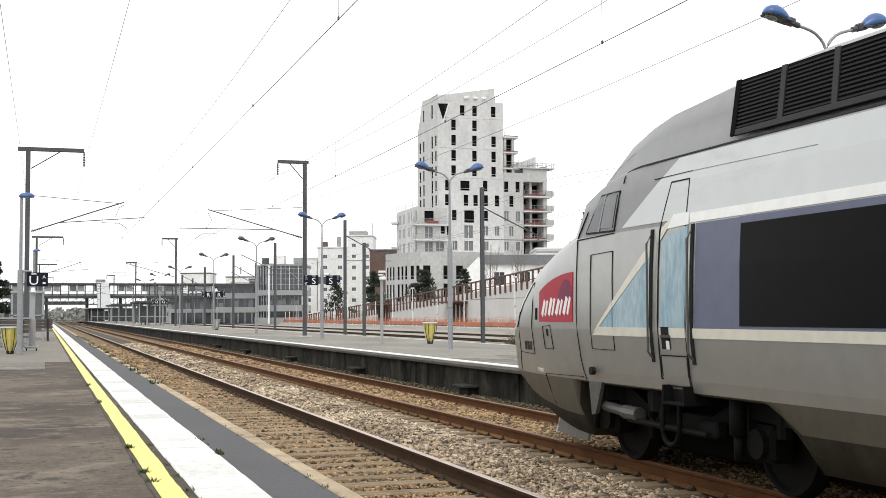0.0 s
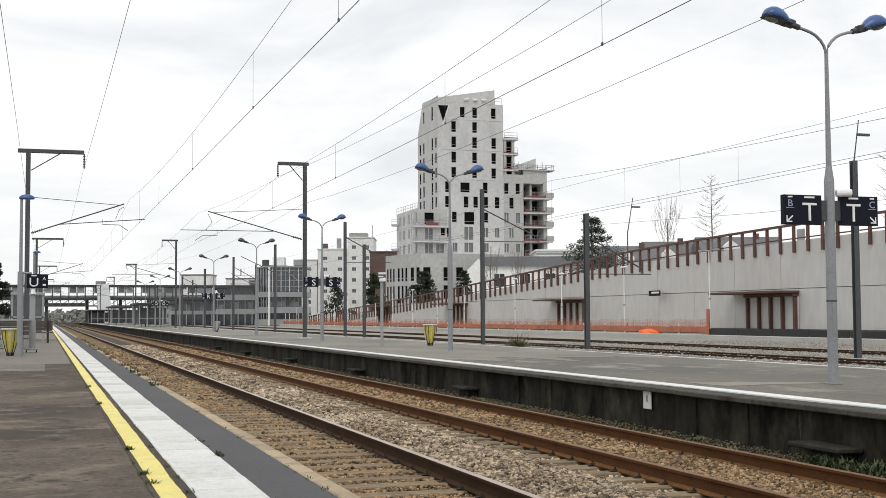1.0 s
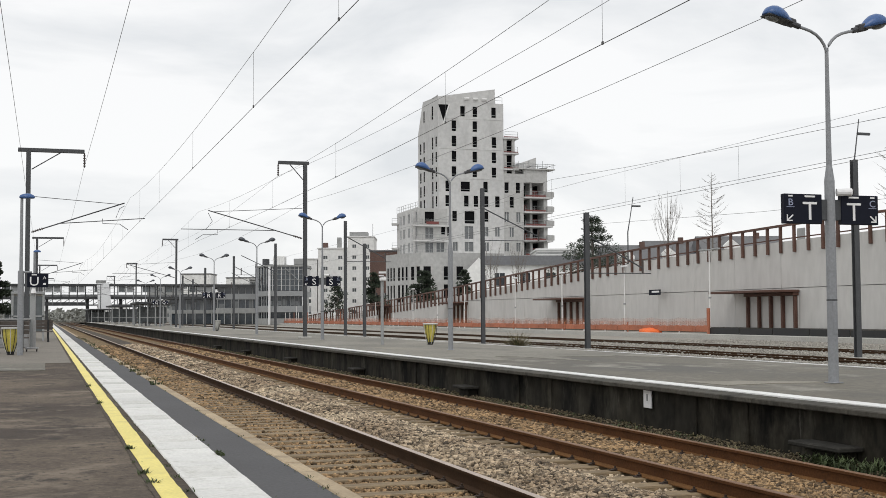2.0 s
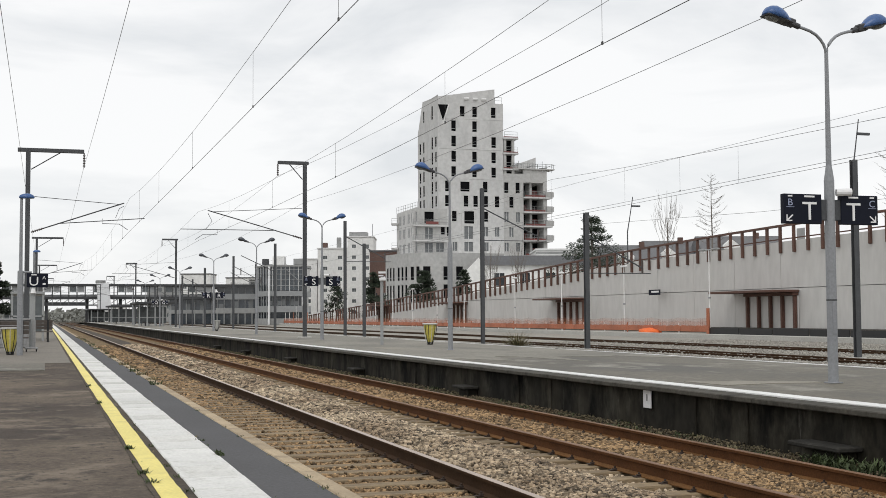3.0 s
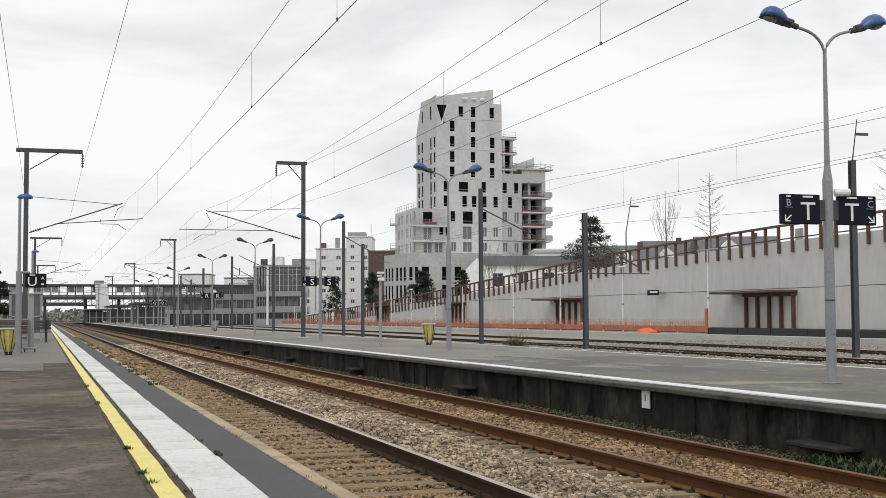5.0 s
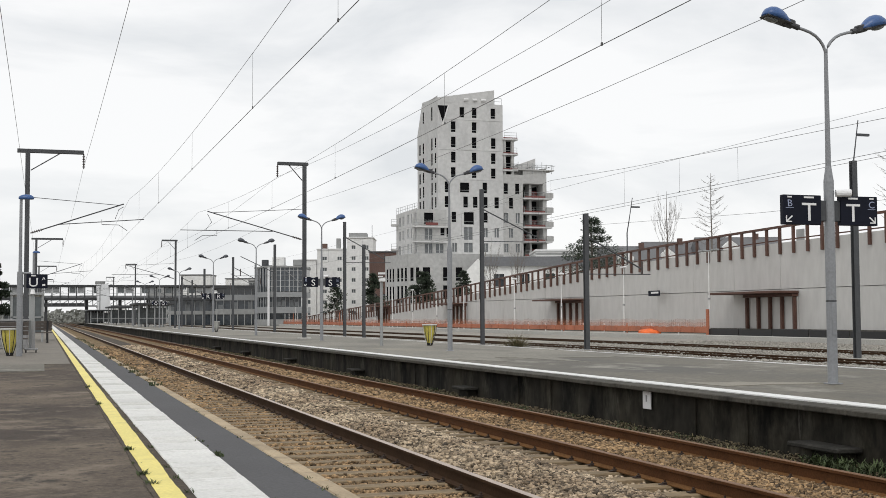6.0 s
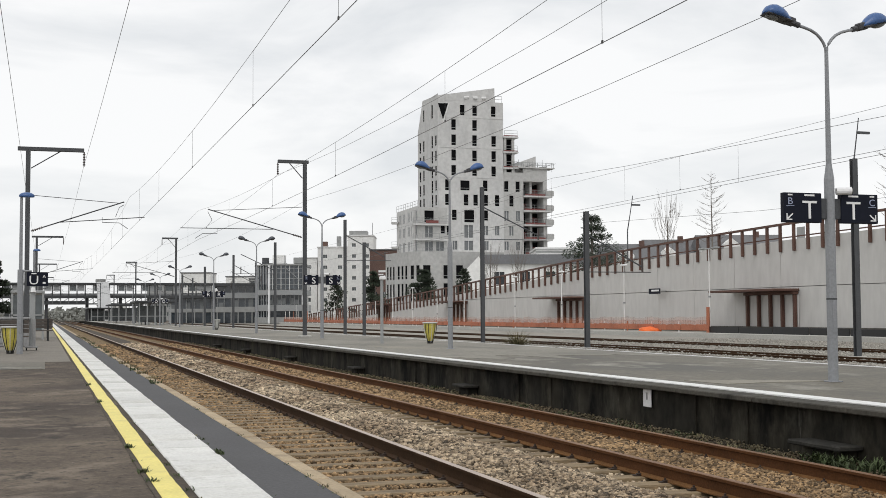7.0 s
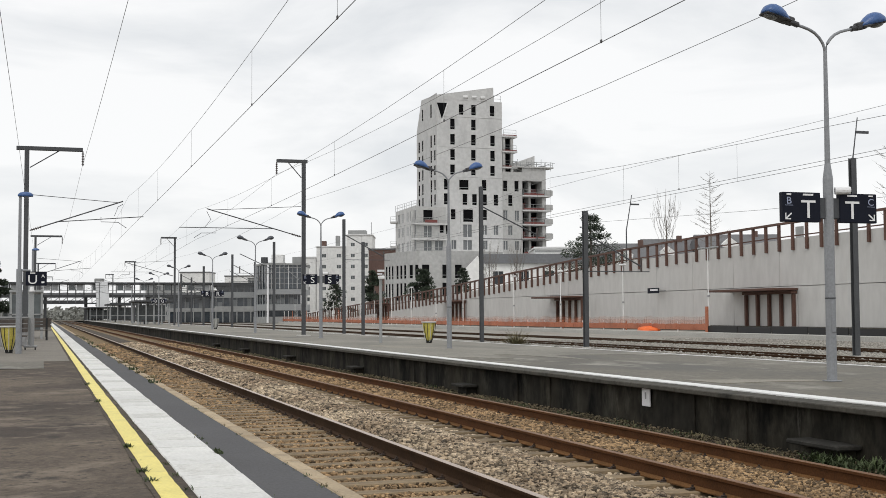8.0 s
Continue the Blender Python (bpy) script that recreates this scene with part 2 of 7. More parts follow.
# grimy steel near black: the shade under the body is put into this colour
M_T_UNDER = material("shade_black_grimy_steel", (0.0035, 0.0033, 0.003), 0.8, vary=0.3, grain=(4, 25), bump=0.15, per=0.001, spec=0.15)
M_T_DAMPER = material("dusty_grey_damper", (0.085, 0.082, 0.075), 0.5, 0.3, vary=0.2, grain=(4, 25), bump=0.05, per=0.001)


def stained(m, dark, scale, low, high, stretch=(1, 1, 1), own=False):
    """Lays ragged darker stains over a material's colour."""
    t = m.node_tree
    b = t.nodes["Principled BSDF"]
    old = b.inputs["Base Color"].links[0].from_socket
    co, mp, n = t.nodes.new("ShaderNodeTexCoord" if own else "ShaderNodeNewGeometry"), t.nodes.new("ShaderNodeMapping"), t.nodes.new("ShaderNodeTexNoise")
    mp.inputs["Scale"].default_value = stretch
    n.inputs["Scale"].default_value, n.inputs["Detail"].default_value, n.inputs["Roughness"].default_value = scale, 9.0, 0.68
    t.links.new(co.outputs["Object" if own else "Position"], mp.inputs["Vector"])
    t.links.new(mp.outputs["Vector"], n.inputs["Vector"])
    r = t.nodes.new("ShaderNodeMapRange")
    r.inputs["From Min"].default_value, r.inputs["From Max"].default_value = low, high
    t.links.new(n.outputs["Fac"], r.inputs["Value"])
    mix = t.nodes.new("ShaderNodeMix")
    mix.data_type = "RGBA"
    mix.inputs["B"].default_value = (*dark, 1)
    t.links.new(r.outputs["Result"], mix.inputs["Factor"])
    t.links.new(old, mix.inputs["A"])
    t.links.new(mix.outputs["Result"], b.inputs["Base Color"])


stained(M_ASPHALT_BROWN, (0.060, 0.046, 0.036), 0.50, 0.46, 0.60, (1.0, 0.8, 1))
stained(M_ASPHALT_BROWN, (0.215, 0.175, 0.135), 1.3, 0.53, 0.67)
stained(M_ASPHALT_BROWN, (0.040, 0.034, 0.027), 2.8, 0.55, 0.66, (1.0, 0.8, 1))
stained(M_ASPHALT_BROWN, (0.028, 0.024, 0.020), 11.0, 0.58, 0.66)
stained(M_ASPHALT_BROWN, (0.30, 0.26, 0.21), 26.0, 0.66, 0.72)
stained(M_ASPHALT_FAR, (0.075, 0.070, 0.058), 0.45, 0.47, 0.66, (1, 0.55, 1))
stained(M_ASPHALT_FAR, (0.27, 0.255, 0.215), 0.9, 0.54, 0.68, (1, 0.5, 1))
stained(M_ASPHALT_FAR, (0.060, 0.056, 0.048), 4.0, 0.57, 0.68, (1, 0.7, 1))
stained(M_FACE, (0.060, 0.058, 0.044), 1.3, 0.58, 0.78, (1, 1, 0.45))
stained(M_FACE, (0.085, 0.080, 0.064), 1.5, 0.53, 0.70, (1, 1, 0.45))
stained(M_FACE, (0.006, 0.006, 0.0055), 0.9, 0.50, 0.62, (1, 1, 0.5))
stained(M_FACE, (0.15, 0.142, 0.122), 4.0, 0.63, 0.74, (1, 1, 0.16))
stained(M_WALL, (0.47, 0.46, 0.44), 0.35, 0.52, 0.80, (1, 1, 0.45))
stained(M_KERB, (0.20, 0.16, 0.11), 3.0, 0.55, 0.74)
stained(M_WHITE_TILE, (0.46, 0.45, 0.41), 5.0, 0.55, 0.76, (1.2, 1.2, 1))
stained(M_YELLOW, (0.50, 0.42, 0.16), 5.0, 0.58, 0.76)
stained(M_WHITE_PAINT, (0.42, 0.41, 0.38), 2.2, 0.58, 0.74, (1, 0.6, 1))
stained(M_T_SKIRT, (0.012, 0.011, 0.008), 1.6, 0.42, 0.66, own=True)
stained(M_T_LOW, (0.27, 0.245, 0.20), 0.9, 0.58, 0.84, (1, 0.6, 1.4), own=True)
stained(M_T_HIGH, (0.40, 0.40, 0.385), 1.2, 0.55, 0.80, (1, 0.5, 1.5), own=True)
stained(M_COPING, (0.022, 0.021, 0.018), 1.8, 0.50, 0.72)
stained(M_ASPHALT_BLUE, (0.075, 0.073, 0.075), 1.4, 0.50, 0.74, (1, 0.7, 1))
stained(M_SLEEPER, (0.10, 0.075, 0.048), 3.0, 0.50, 0.74)
stained(M_TOWER, (0.44, 0.44, 0.435), 0.30, 0.52, 0.75, (1, 1, 0.4))


# ---- mesh helpers ----
def link(name, bm, mat, parent=None, label="", smooth=False):
    me = bpy.data.meshes.new(name)
    bmesh.ops.recalc_face_normals(bm, faces=bm.faces)
    bm.to_mesh(me)
    bm.free()
    for m in mat if isinstance(mat, (list, tuple)) else [mat]:
        me.materials.append(m)
    if smooth:
        for p in me.polygons:
            p.use_smooth = True
    ob = new(name, me)
    if parent:
        ob.parent = parent
    if label:
        tagged(ob, label)
    return ob


def part(name, bm, mat, parent, label="", smooth=False):
    return link(name, bm, mat, parent, label, smooth)


def thing(name, label, category, m=None, group="", kind=""):
    ob = new(name)
    ob.empty_display_size = 0.2
    if m is not None:
        ob.matrix_world = m
    return tagged(ob, label, category, group, kind)


def box(bm, x0, x1, y0, y1, z0, z1, bevel=0.0, mi=0):
    r = bmesh.ops.create_cube(bm, size=1.0)
    vs = r["verts"]
    for v in vs:
        v.co = Vector((x0 + (v.co.x + 0.5) * (x1 - x0), y0 + (v.co.y + 0.5) * (y1 - y0), z0 + (v.co.z + 0.5) * (z1 - z0)))
    fs = list({f for v in vs for f in v.link_faces})
    for f in fs:
        f.material_index = mi
    if bevel:
        es = list({e for v in vs for e in v.link_edges})
        bmesh.ops.bevel(bm, geom=es, offset=bevel, segments=1, affect="EDGES", profile=0.5)
    return vs


def boxmesh(x0, x1, y0, y1, z0, z1, bevel=0.0):
    bm = bmesh.new()
    box(bm, x0, x1, y0, y1, z0, z1, bevel)
    return bm


def prism(bm, pts, y0, y1, axis="y", mi=0):
    """A polygon extruded along an axis: pts are (x, z) for y, (x, y) for z, (y, z) for x."""
    def at(p, q):
        return {"y": (p[0], q, p[1]), "z": (p[0], p[1], q), "x": (q, p[0], p[1])}[axis]
    a = [bm.verts.new(at(p, y0)) for p in pts]
    b = [bm.verts.new(at(p, y1)) for p in pts]
    n = len(pts)
    fs = [bm.faces.new([a[i], a[(i + 1) % n], b[(i + 1) % n], b[i]]) for i in range(n)]
    fs += [bm.faces.new(a[::-1]), bm.faces.new(b)]
    for f in fs:
        f.material_index = mi
    return fs


def tube(bm, pts, r, seg=6, r1=None, cap=True, mi=0):
    """A round bar along points, tapering from r to r1."""
    pts = [Vector(p) for p in pts]
    rings = []
    for i, p in enumerate(pts):
        d = (pts[min(i + 1, len(pts) - 1)] - pts[max(i - 1, 0)]).normalized()
        up = Vector((0, 0, 1)) if abs(d.z) < 0.9 else Vector((1, 0, 0))
        s = d.cross(up).normalized()
        u = s.cross(d)
        rr = r + ((r1 if r1 is not None else r) - r) * i / max(1, len(pts) - 1)
        rings.append([bm.verts.new(p + s * (rr * math.cos(2 * math.pi * k / seg)) + u * (rr * math.sin(2 * math.pi * k / seg))) for k in range(seg)])
    for a, b in zip(rings, rings[1:]):
        for k in range(seg):
            bm.faces.new([a[k], a[(k + 1) % seg], b[(k + 1) % seg], b[k]]).material_index = mi
    if cap:
        bm.faces.new(rings[0][::-1]).material_index = mi
        bm.faces.new(rings[-1]).material_index = mi


def tubemesh(pts, r, seg=6, r1=None):
    bm = bmesh.new()
    tube(bm, pts, r, seg, r1)
    return bm


def arc(c, r, a0, a1, n, plane="xz"):
    out = []
    for i in range(n + 1):
        a = radians(a0 + (a1 - a0) * i / n)
        p, q = r * math.cos(a), r * math.sin(a)
        out.append({"xz": (c[0] + p, c[1], c[2] + q), "yz": (c[0], c[1] + p, c[2] + q), "xy": (c[0] + p, c[1] + q, c[2])}[plane])
    return out


def soup(name, verts, faces, mats, index=None, parent=None):
    """One mesh from many loose pieces."""
    me = bpy.data.meshes.new(name)
    me.from_pydata(verts, [], faces)
    for m in mats if isinstance(mats, (list, tuple)) else [mats]:
        me.materials.append(m)
    if index is not None:
        me.polygons.foreach_set("material_index", index)
    me.update()
    ob = new(name, me)
    if parent:
        ob.parent = parent
    return ob


# ---- ground, tracks, platforms ----
P = 0.52          # both platforms stand this high over the rails
T1, T2 = 3.385, 6.986   # centre lines of the two near tracks
T4, T5 = 26.7, 33.3     # tracks behind the island platform


def sheet(name, xs, ys, height, mat, label, category, kind="structure"):
    bm = bmesh.new()
    grid = [[bm.verts.new((x, y, height(x, y))) for x in xs] for y in ys]
    for a, b in zip(grid, grid[1:]):
        for i in range(len(xs) - 1):
            bm.faces.new([a[i], a[i + 1], b[i + 1], b[i]])
    return tagged(link(name, bm, mat), label, category, kind=kind)


sheet("ground", [-2500, -300, -30, 0, 60, 300, 2500], [-2500, -200, 0, 200, 900, 3500], lambda x, y: -0.62, M_EARTH,
      "grey-brown earth under the whole station", "ground")
sheet("town_ground", [48.3, 120, 500, 2500], [-400, 20, 200, 420, 900, 3500], lambda x, y: -0.02, M_EARTH, "grey ground of the town behind the ramp", "ground")
sheet("town_ground", [-2500, -200, 0, 48.2], [425, 900, 3500], lambda x, y: -0.02, M_EARTH, "grey ground beyond the station", "ground")


def wall_bank(x):
    """Gravel heaped against the island platform wall."""
    return -0.205 + 0.085 * min(1.0, max(0.0, (x - 7.85) / 0.6))


def bed_height(x, y):
    n = 0.03 * noise.noise((x * 1.3, y * 0.9, 0))
    crown = math.exp(-((x - 5.15) / 0.55) ** 2)
    return (wall_bank(x) - 0.03 if x > 7.8 else -0.235) + 0.10 * crown + n


def lin(a, b, n):
    return [a + (b - a) * i / n for i in range(n + 1)]


sheet("ballast_bed", lin(1.55, 9.0, 30), lin(-30, 20, 70) + lin(20.8, 110, 90) + lin(115, 420, 40), bed_height, M_BED,
      "brown gravel bed of the two near tracks", "ballast")
sheet("ballast_bed", lin(15.6, 43.2, 24), lin(-30, 420, 90), lambda x, y: -0.095 + 0.03 * noise.noise((x * 0.7, y * 0.35, 4)), M_BED_FAR,
      "pale gravel bed behind the island platform", "ballast")

# near platform: asphalt, yellow line, white slabs, grey strip, kerb
YEND = 330
sheet("near_platform_surface", [-5.2, -4, -3, -2, -1, 0, 0.62, 0.86], lin(-30, 60, 45) + lin(64, YEND, 40),
      lambda x, y: P - 0.002 + 0.006 * noise.noise((x * 0.5, y * 0.4, 2)) - 0.006 * max(0, 0.62 - x) ** 0.5, M_ASPHALT_BROWN,
      "brownish worn platform asphalt with damp dark patches", "platform floor")
bm = boxmesh(-5.2, 1.76, -30, YEND, -0.6, P - 0.05)
tagged(link("near_platform_body", bm, M_COPING), "grey concrete body of the platform", "platform", kind="structure")
bm = boxmesh(1.20, 1.668, -30, YEND, P - 0.05, P)
tagged(link("platform_edge_strip", bm, M_ASPHALT_BLUE), "smooth blue-grey asphalt strip beside the kerb", "platform strip", kind="structure")
bm = bmesh.new()
def wavy_band(bm, x0, x1, ys, z0, z1, amount, seed):
    """A thin band whose two edges wander a little."""
    def wander(x, y, k):
        return x + amount * (noise.noise((y * 0.9, k, seed)) + 0.6 * noise.noise((y * 5.0, k, seed)))
    cols = [[bm.verts.new((wander(x0, y, 1.0), y, z0)), bm.verts.new((wander(x0, y, 1.0), y, z1)), bm.verts.new((wander(x1, y, 7.0), y, z1)), bm.verts.new((wander(x1, y, 7.0), y, z0))] for y in ys]
    for a, b in zip(cols, cols[1:]):
        for k in range(3):
            bm.faces.new([a[k], a[k + 1], b[k + 1], b[k]])
    bm.faces.new(cols[0])
    bm.faces.new(cols[-1][::-1])


ALONG = lin(-28, 30, 480) + lin(30.3, 90, 120) + lin(92, YEND - 2, 60)
wavy_band(bm, 0.665, 0.812, ALONG, P - 0.01, P + 0.0068, 0.009, 0.0)
tagged(link("yellow_safety_line", bm, M_YELLOW), "worn yellow safety line along the platform", "safety line", kind="structure")
bm = boxmesh(0.80, 0.885, -28, YEND - 2, P - 0.03, P - 0.001)
tagged(link("dirty_joint", bm, M_BED), "dirt-filled joint beside the white slabs", "joint", kind="structure")
bm = bmesh.new()
wavy_band(bm, 0.632, 0.668, ALONG, P - 0.03, P + 0.0035, 0.016, 4.0)
tagged(link("dirty_joint", bm, M_BED), "dirt-filled joint beside the yellow line", "joint", kind="structure")
# a darker repaired patch of asphalt
bm = boxmesh(-5.1, 0.02, 26.6, 30.6, P - 0.02, P + 0.004)
tagged(link("asphalt_patch", bm, M_ASPHALT_FAR), "dark repaired patch in the platform asphalt", "asphalt patch", kind="structure")
bm = boxmesh(-5.1, 0.60, 30.62, 200, P - 0.02, P + 0.003)
tagged(link("pale_paving", bm, material("pale_platform_asphalt", (0.20, 0.18, 0.15), 0.85, vary=0.18, grain=(0.8, 20), bump=0.2)),
       "paler dry asphalt further along the platform", "platform floor", kind="structure")

# island platform
XF, XB = 8.60, 15.75
sheet("island_platform_surface", [XF + 0.40, 9.4, 10, 11, 12.2, 13.4, 14.6, XB - 0.25], lin(-30, 120, 60) + lin(126, 300, 20),
      lambda x, y: P + 0.004 * noise.noise((x * 0.6, y * 0.3, 7)), M_ASPHALT_FAR, "dark grey asphalt of the island platform", "platform floor")
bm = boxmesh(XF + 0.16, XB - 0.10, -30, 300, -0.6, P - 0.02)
tagged(link("island_platform_face", bm, M_FACE), "near-black stained concrete platform wall", "platform wall", kind="structure")
bm = bmesh.new()
for y0, y1 in zip(lin(-28, 298, 120), lin(-28, 298, 120)[1:]):
    box(bm, 9.00 + random.uniform(-0.008, 0.008), 9.29 + random.uniform(-0.01, 0.01), y0, y1 + 0.01, P - 0.01, P + 0.012)
tagged(link("white_safety_band", bm, M_WHITE_PAINT), "bright white safety band on the island platform", "safety line", kind="structure")
bm = bmesh.new()
y = -20.0
while y < 290:
    n = random.uniform(1.2, 5.5)
    box(bm, XB - 0.40, XB - 0.27, y, y + n, P - 0.01, P + 0.010)
    y += n + random.choice((0.06, 0.1, 0.5))
tagged(link("broken_white_line", bm, M_WHITE_PAINT), "thin broken white line at the rear edge", "safety line", kind="structure")
bm = boxmesh(XB - 0.25, XB, -30, 300, P - 0.2, P + 0.002, 0.02)
tagged(link("rear_coping", bm, M_COPING), "worn concrete coping at the rear edge", "coping", kind="structure")
M_ASPHALT_PALE = material("pale_island_asphalt", (0.235, 0.22, 0.182), 0.75, vary=0.22, grain=(0.3, 12), bump=0.25, stretch=(1, 0.6, 1))
stained(M_ASPHALT_PALE, (0.12, 0.112, 0.095), 0.5, 0.50, 0.66, (1, 0.5, 1))
bm = bmesh.new()
edge = [(9.32 + 6.1 * k / 14, 29.0 + 5.0 * noise.noise((k * 0.9, 3.0, 0)) + 1.2 * noise.noise((k * 3.1, 9.0, 0))) for k in range(15)]
prism(bm, edge + [(15.3, 298), (9.32, 298)], P - 0.01, P + 0.0065, "z")
tagged(link("pale_island_paving", bm, M_ASPHALT_PALE), "paler asphalt further along the island platform", "platform floor", kind="structure")
# paler repaired stripes on the asphalt
bm = bmesh.new()
prism(bm, [(9.62, 17.6), (9.7, 16.45), (10.6, 16.62), (11.45, 16.5), (11.5, 16.85), (10.5, 17.3)], P - 0.01, P + 0.009, "z")
tagged(link("asphalt_patch", bm, material("pale_patch", (0.27, 0.25, 0.205), 0.85, vary=0.15, grain=(2, 25), bump=0.2)),
       "pale worn streak in the asphalt at the lamp foot", "asphalt patch", kind="structure")
bm = bmesh.new()
prism(bm, [(10.6, 42.0), (10.4, 38.0), (11.6, 36.6), (11.8, 37.2), (11.2, 40.5)], P - 0.01, P + 0.009, "z")
tagged(link("asphalt_patch", bm, bpy.data.materials["pale_patch"]), "pale worn streak in the asphalt at the lamp foot", "asphalt patch", kind="structure")


# ---- tracks ----
RAIL = [(-0.070, -0.172), (0.070, -0.172), (0.070, -0.160), (0.010, -0.140), (0.009, -0.045), (0.036, -0.034), (0.036, -0.006),
        (0.028, 0.0), (-0.028, 0.0), (-0.036, -0.006), (-0.036, -0.034), (-0.009, -0.045), (-0.010, -0.140), (-0.070, -0.160)]


def rail_mesh(x, y0, y1):
    bm = bmesh.new()
    fs = prism(bm, [(x + p, z) for p, z in RAIL], y0, y1)
    for i in (6, 7, 8):
        fs[i].material_index = 1
    for i in (1, 2, 12, 13):
        fs[i].material_index = 2
    return bm


def clip_mesh():
    bm = bmesh.new()
    box(bm, -0.045, 0.045, -0.04, 0.04, -0.170, -0.158, 0.004)
    box(bm, -0.04, 0.008, -0.022, 0.022, -0.160, -0.142, 0.006)
    tube(bm, [(-0.018, 0, -0.145), (-0.018, 0, -0.122)], 0.012, 6)
    me = bpy.data.meshes.new("clip")
    bm.to_mesh(me)
    bm.free()
    me.materials.append(M_CLIP)
    return me


CLIP = clip_mesh()


def sleeper_mesh(seed):
    rng = random.Random(seed)
    bm = bmesh.new()
    box(bm, -1.28, 1.28, -0.13, 0.13, -0.36, -0.172, 0.015)
    for v in bm.verts:
        v.co.y += rng.uniform(-0.012, 0.012)
        v.co.z += rng.uniform(-0.006, 0.004)
    me = bpy.data.meshes.new("sleeper")
    bm.to_mesh(me)
    bm.free()
    me.materials.append(M_SLEEPER)
    return me


SLEEPERS = [sleeper_mesh(i) for i in range(5)]


def track(x, rail_mats, label, y_near, n_near, y_from, y_to, clips):
    t = thing("railway_track", label, "railway track", kind="structure")
    for dx in (-0.7525, 0.7525):
        part("rail", rail_mesh(x + dx, y_from, y_to), rail_mats, t)
    for i in range(n_near):
        y = y_near + 0.6 * i
        s = new("sleeper", SLEEPERS[i % 5])
        s.parent, s.location, s.rotation_euler = t, (x + random.uniform(-0.02, 0.02), y, random.uniform(-0.008, 0.004)), (0, 0, random.uniform(-0.012, 0.012))
        if i < clips:
            for dx in (-0.7525, 0.7525):
                for side in (-1, 1):
                    c = new("clip", CLIP)
                    c.parent, c.location, c.rotation_euler = t, (x + dx + side * 0.095, y, 0), (0, 0, 0 if side > 0 else math.pi)
    # the sleepers further off
    vs, fs = [], []
    me = SLEEPERS[0]
    base, polys = [v.co.copy() for v in me.vertices], [tuple(p.vertices) for p in me.polygons]
    y = y_near + 0.6 * n_near
    while y < min(y_to, 260):
        o = len(vs)
        vs += [(v.x + x, v.y + y, v.z) for v in base]
        fs += [tuple(k + o for k in p) for p in polys]
        y += 0.6
    s = soup("far_sleepers", vs, fs, M_SLEEPER, parent=t)
    tagged(s, kind="stuff")
    return t


track(T1, [M_RAIL_DARK, M_RAIL_TOP, M_RAIL_DARK], "used railway track with polished brown rails on timber sleepers", -6.5, 136, -30, 420, 60)
track(T2, [M_RUST, M_RAIL_TOP_RUST, M_RAIL_FOOT], "railway track with orange-rusted rails in brown gravel", -6.3, 136, -30, 420, 60)
track(T4, [M_RAIL_DARK, M_RAIL_DARK, M_RAIL_DARK], "dark railway track behind the island platform", 20.0, 2, -30, 420, 0)
track(T5, [M_RAIL_DARK, M_RAIL_DARK, M_RAIL_DARK], "rusty railway track before the construction platform", 20.0, 2, -30, 420, 0)


# ---- ballast stones: one loose mass ----
def stones(name, x0, x1, y0, y1, per_m2, size, mat, top, label, skip=()):
    rng = np.random.default_rng(abs(hash((round(x0 * 10), round(y0 * 10)))) % 10000)
    n = int((x1 - x0) * (y1 - y0) * per_m2)
    c = np.stack([rng.uniform(x0, x1, n), rng.uniform(y0, y1, n), np.zeros(n)], 1)
    keep = np.ones(n, bool)
    for a, b in skip:
        keep &= ~((c[:, 0] > a) & (c[:, 0] < b))
    c = c[keep]
    n = len(c)
    c[:, 2] = [top(x, y) for x, y in c[:, :2]]
    corner = np.array([(sx, sy, sz) for sx in (-1, 1) for sy in (-1, 1) for sz in (-1, 1)], float) * 0.5
    v = corner[None] * rng.uniform(0.55, 1.3, (n, 1, 3)) + rng.uniform(-0.22, 0.22, (n, 8, 3))
    a, b = rng.uniform(0, 6.28, n), rng.uniform(-0.9, 0.9, n)
    ca, sa, cb, sb = np.cos(a)[:, None], np.sin(a)[:, None], np.cos(b)[:, None], np.sin(b)[:, None]
    x, y, z = v[..., 0], v[..., 1], v[..., 2]
    y, z = cb * y - sb * z, sb * y + cb * z
    x, y = ca * x - sa * y, sa * x + ca * y
    v = np.stack([x, y, z * 0.8], -1) * (size * rng.uniform(0.6, 1.45, n))[:, None, None] + c[:, None]
    quads = np.array([(0, 1, 3, 2), (4, 6, 7, 5), (0, 4, 5, 1), (2, 3, 7, 6), (0, 2, 6, 4), (1, 5, 7, 3)])
    f = (quads[None] + 8 * np.arange(n)[:, None, None]).reshape(-1, 4)
    me = bpy.data.meshes.new(name)
    me.vertices.add(n * 8)
    me.vertices.foreach_set("co", v.reshape(-1).astype(np.float32))
    me.loops.add(len(f) * 4)
    me.loops.foreach_set("vertex_index", f.reshape(-1).astype(np.int32))
    me.polygons.add(len(f))
    me.polygons.foreach_set("loop_start", np.arange(0, len(f) * 4, 4, dtype=np.int32))
    me.materials.append(mat)
    me.update(calc_edges=True)
    me.validate()
    return tagged(new(name, me), label, "ballast", kind="stuff")


def crown_top(x, y):
    return bed_height(x, y) + random.uniform(-0.01, 0.03)


def between_top(x, y):
    k = abs(((y - 3.1) / 0.6) % 1.0 - 0.5)      # 0.5 over a sleeper, 0 between two
    return -0.206 + random.uniform(-0.015, 0.022) - 0.034 * max(0, k - 0.28) / 0.22


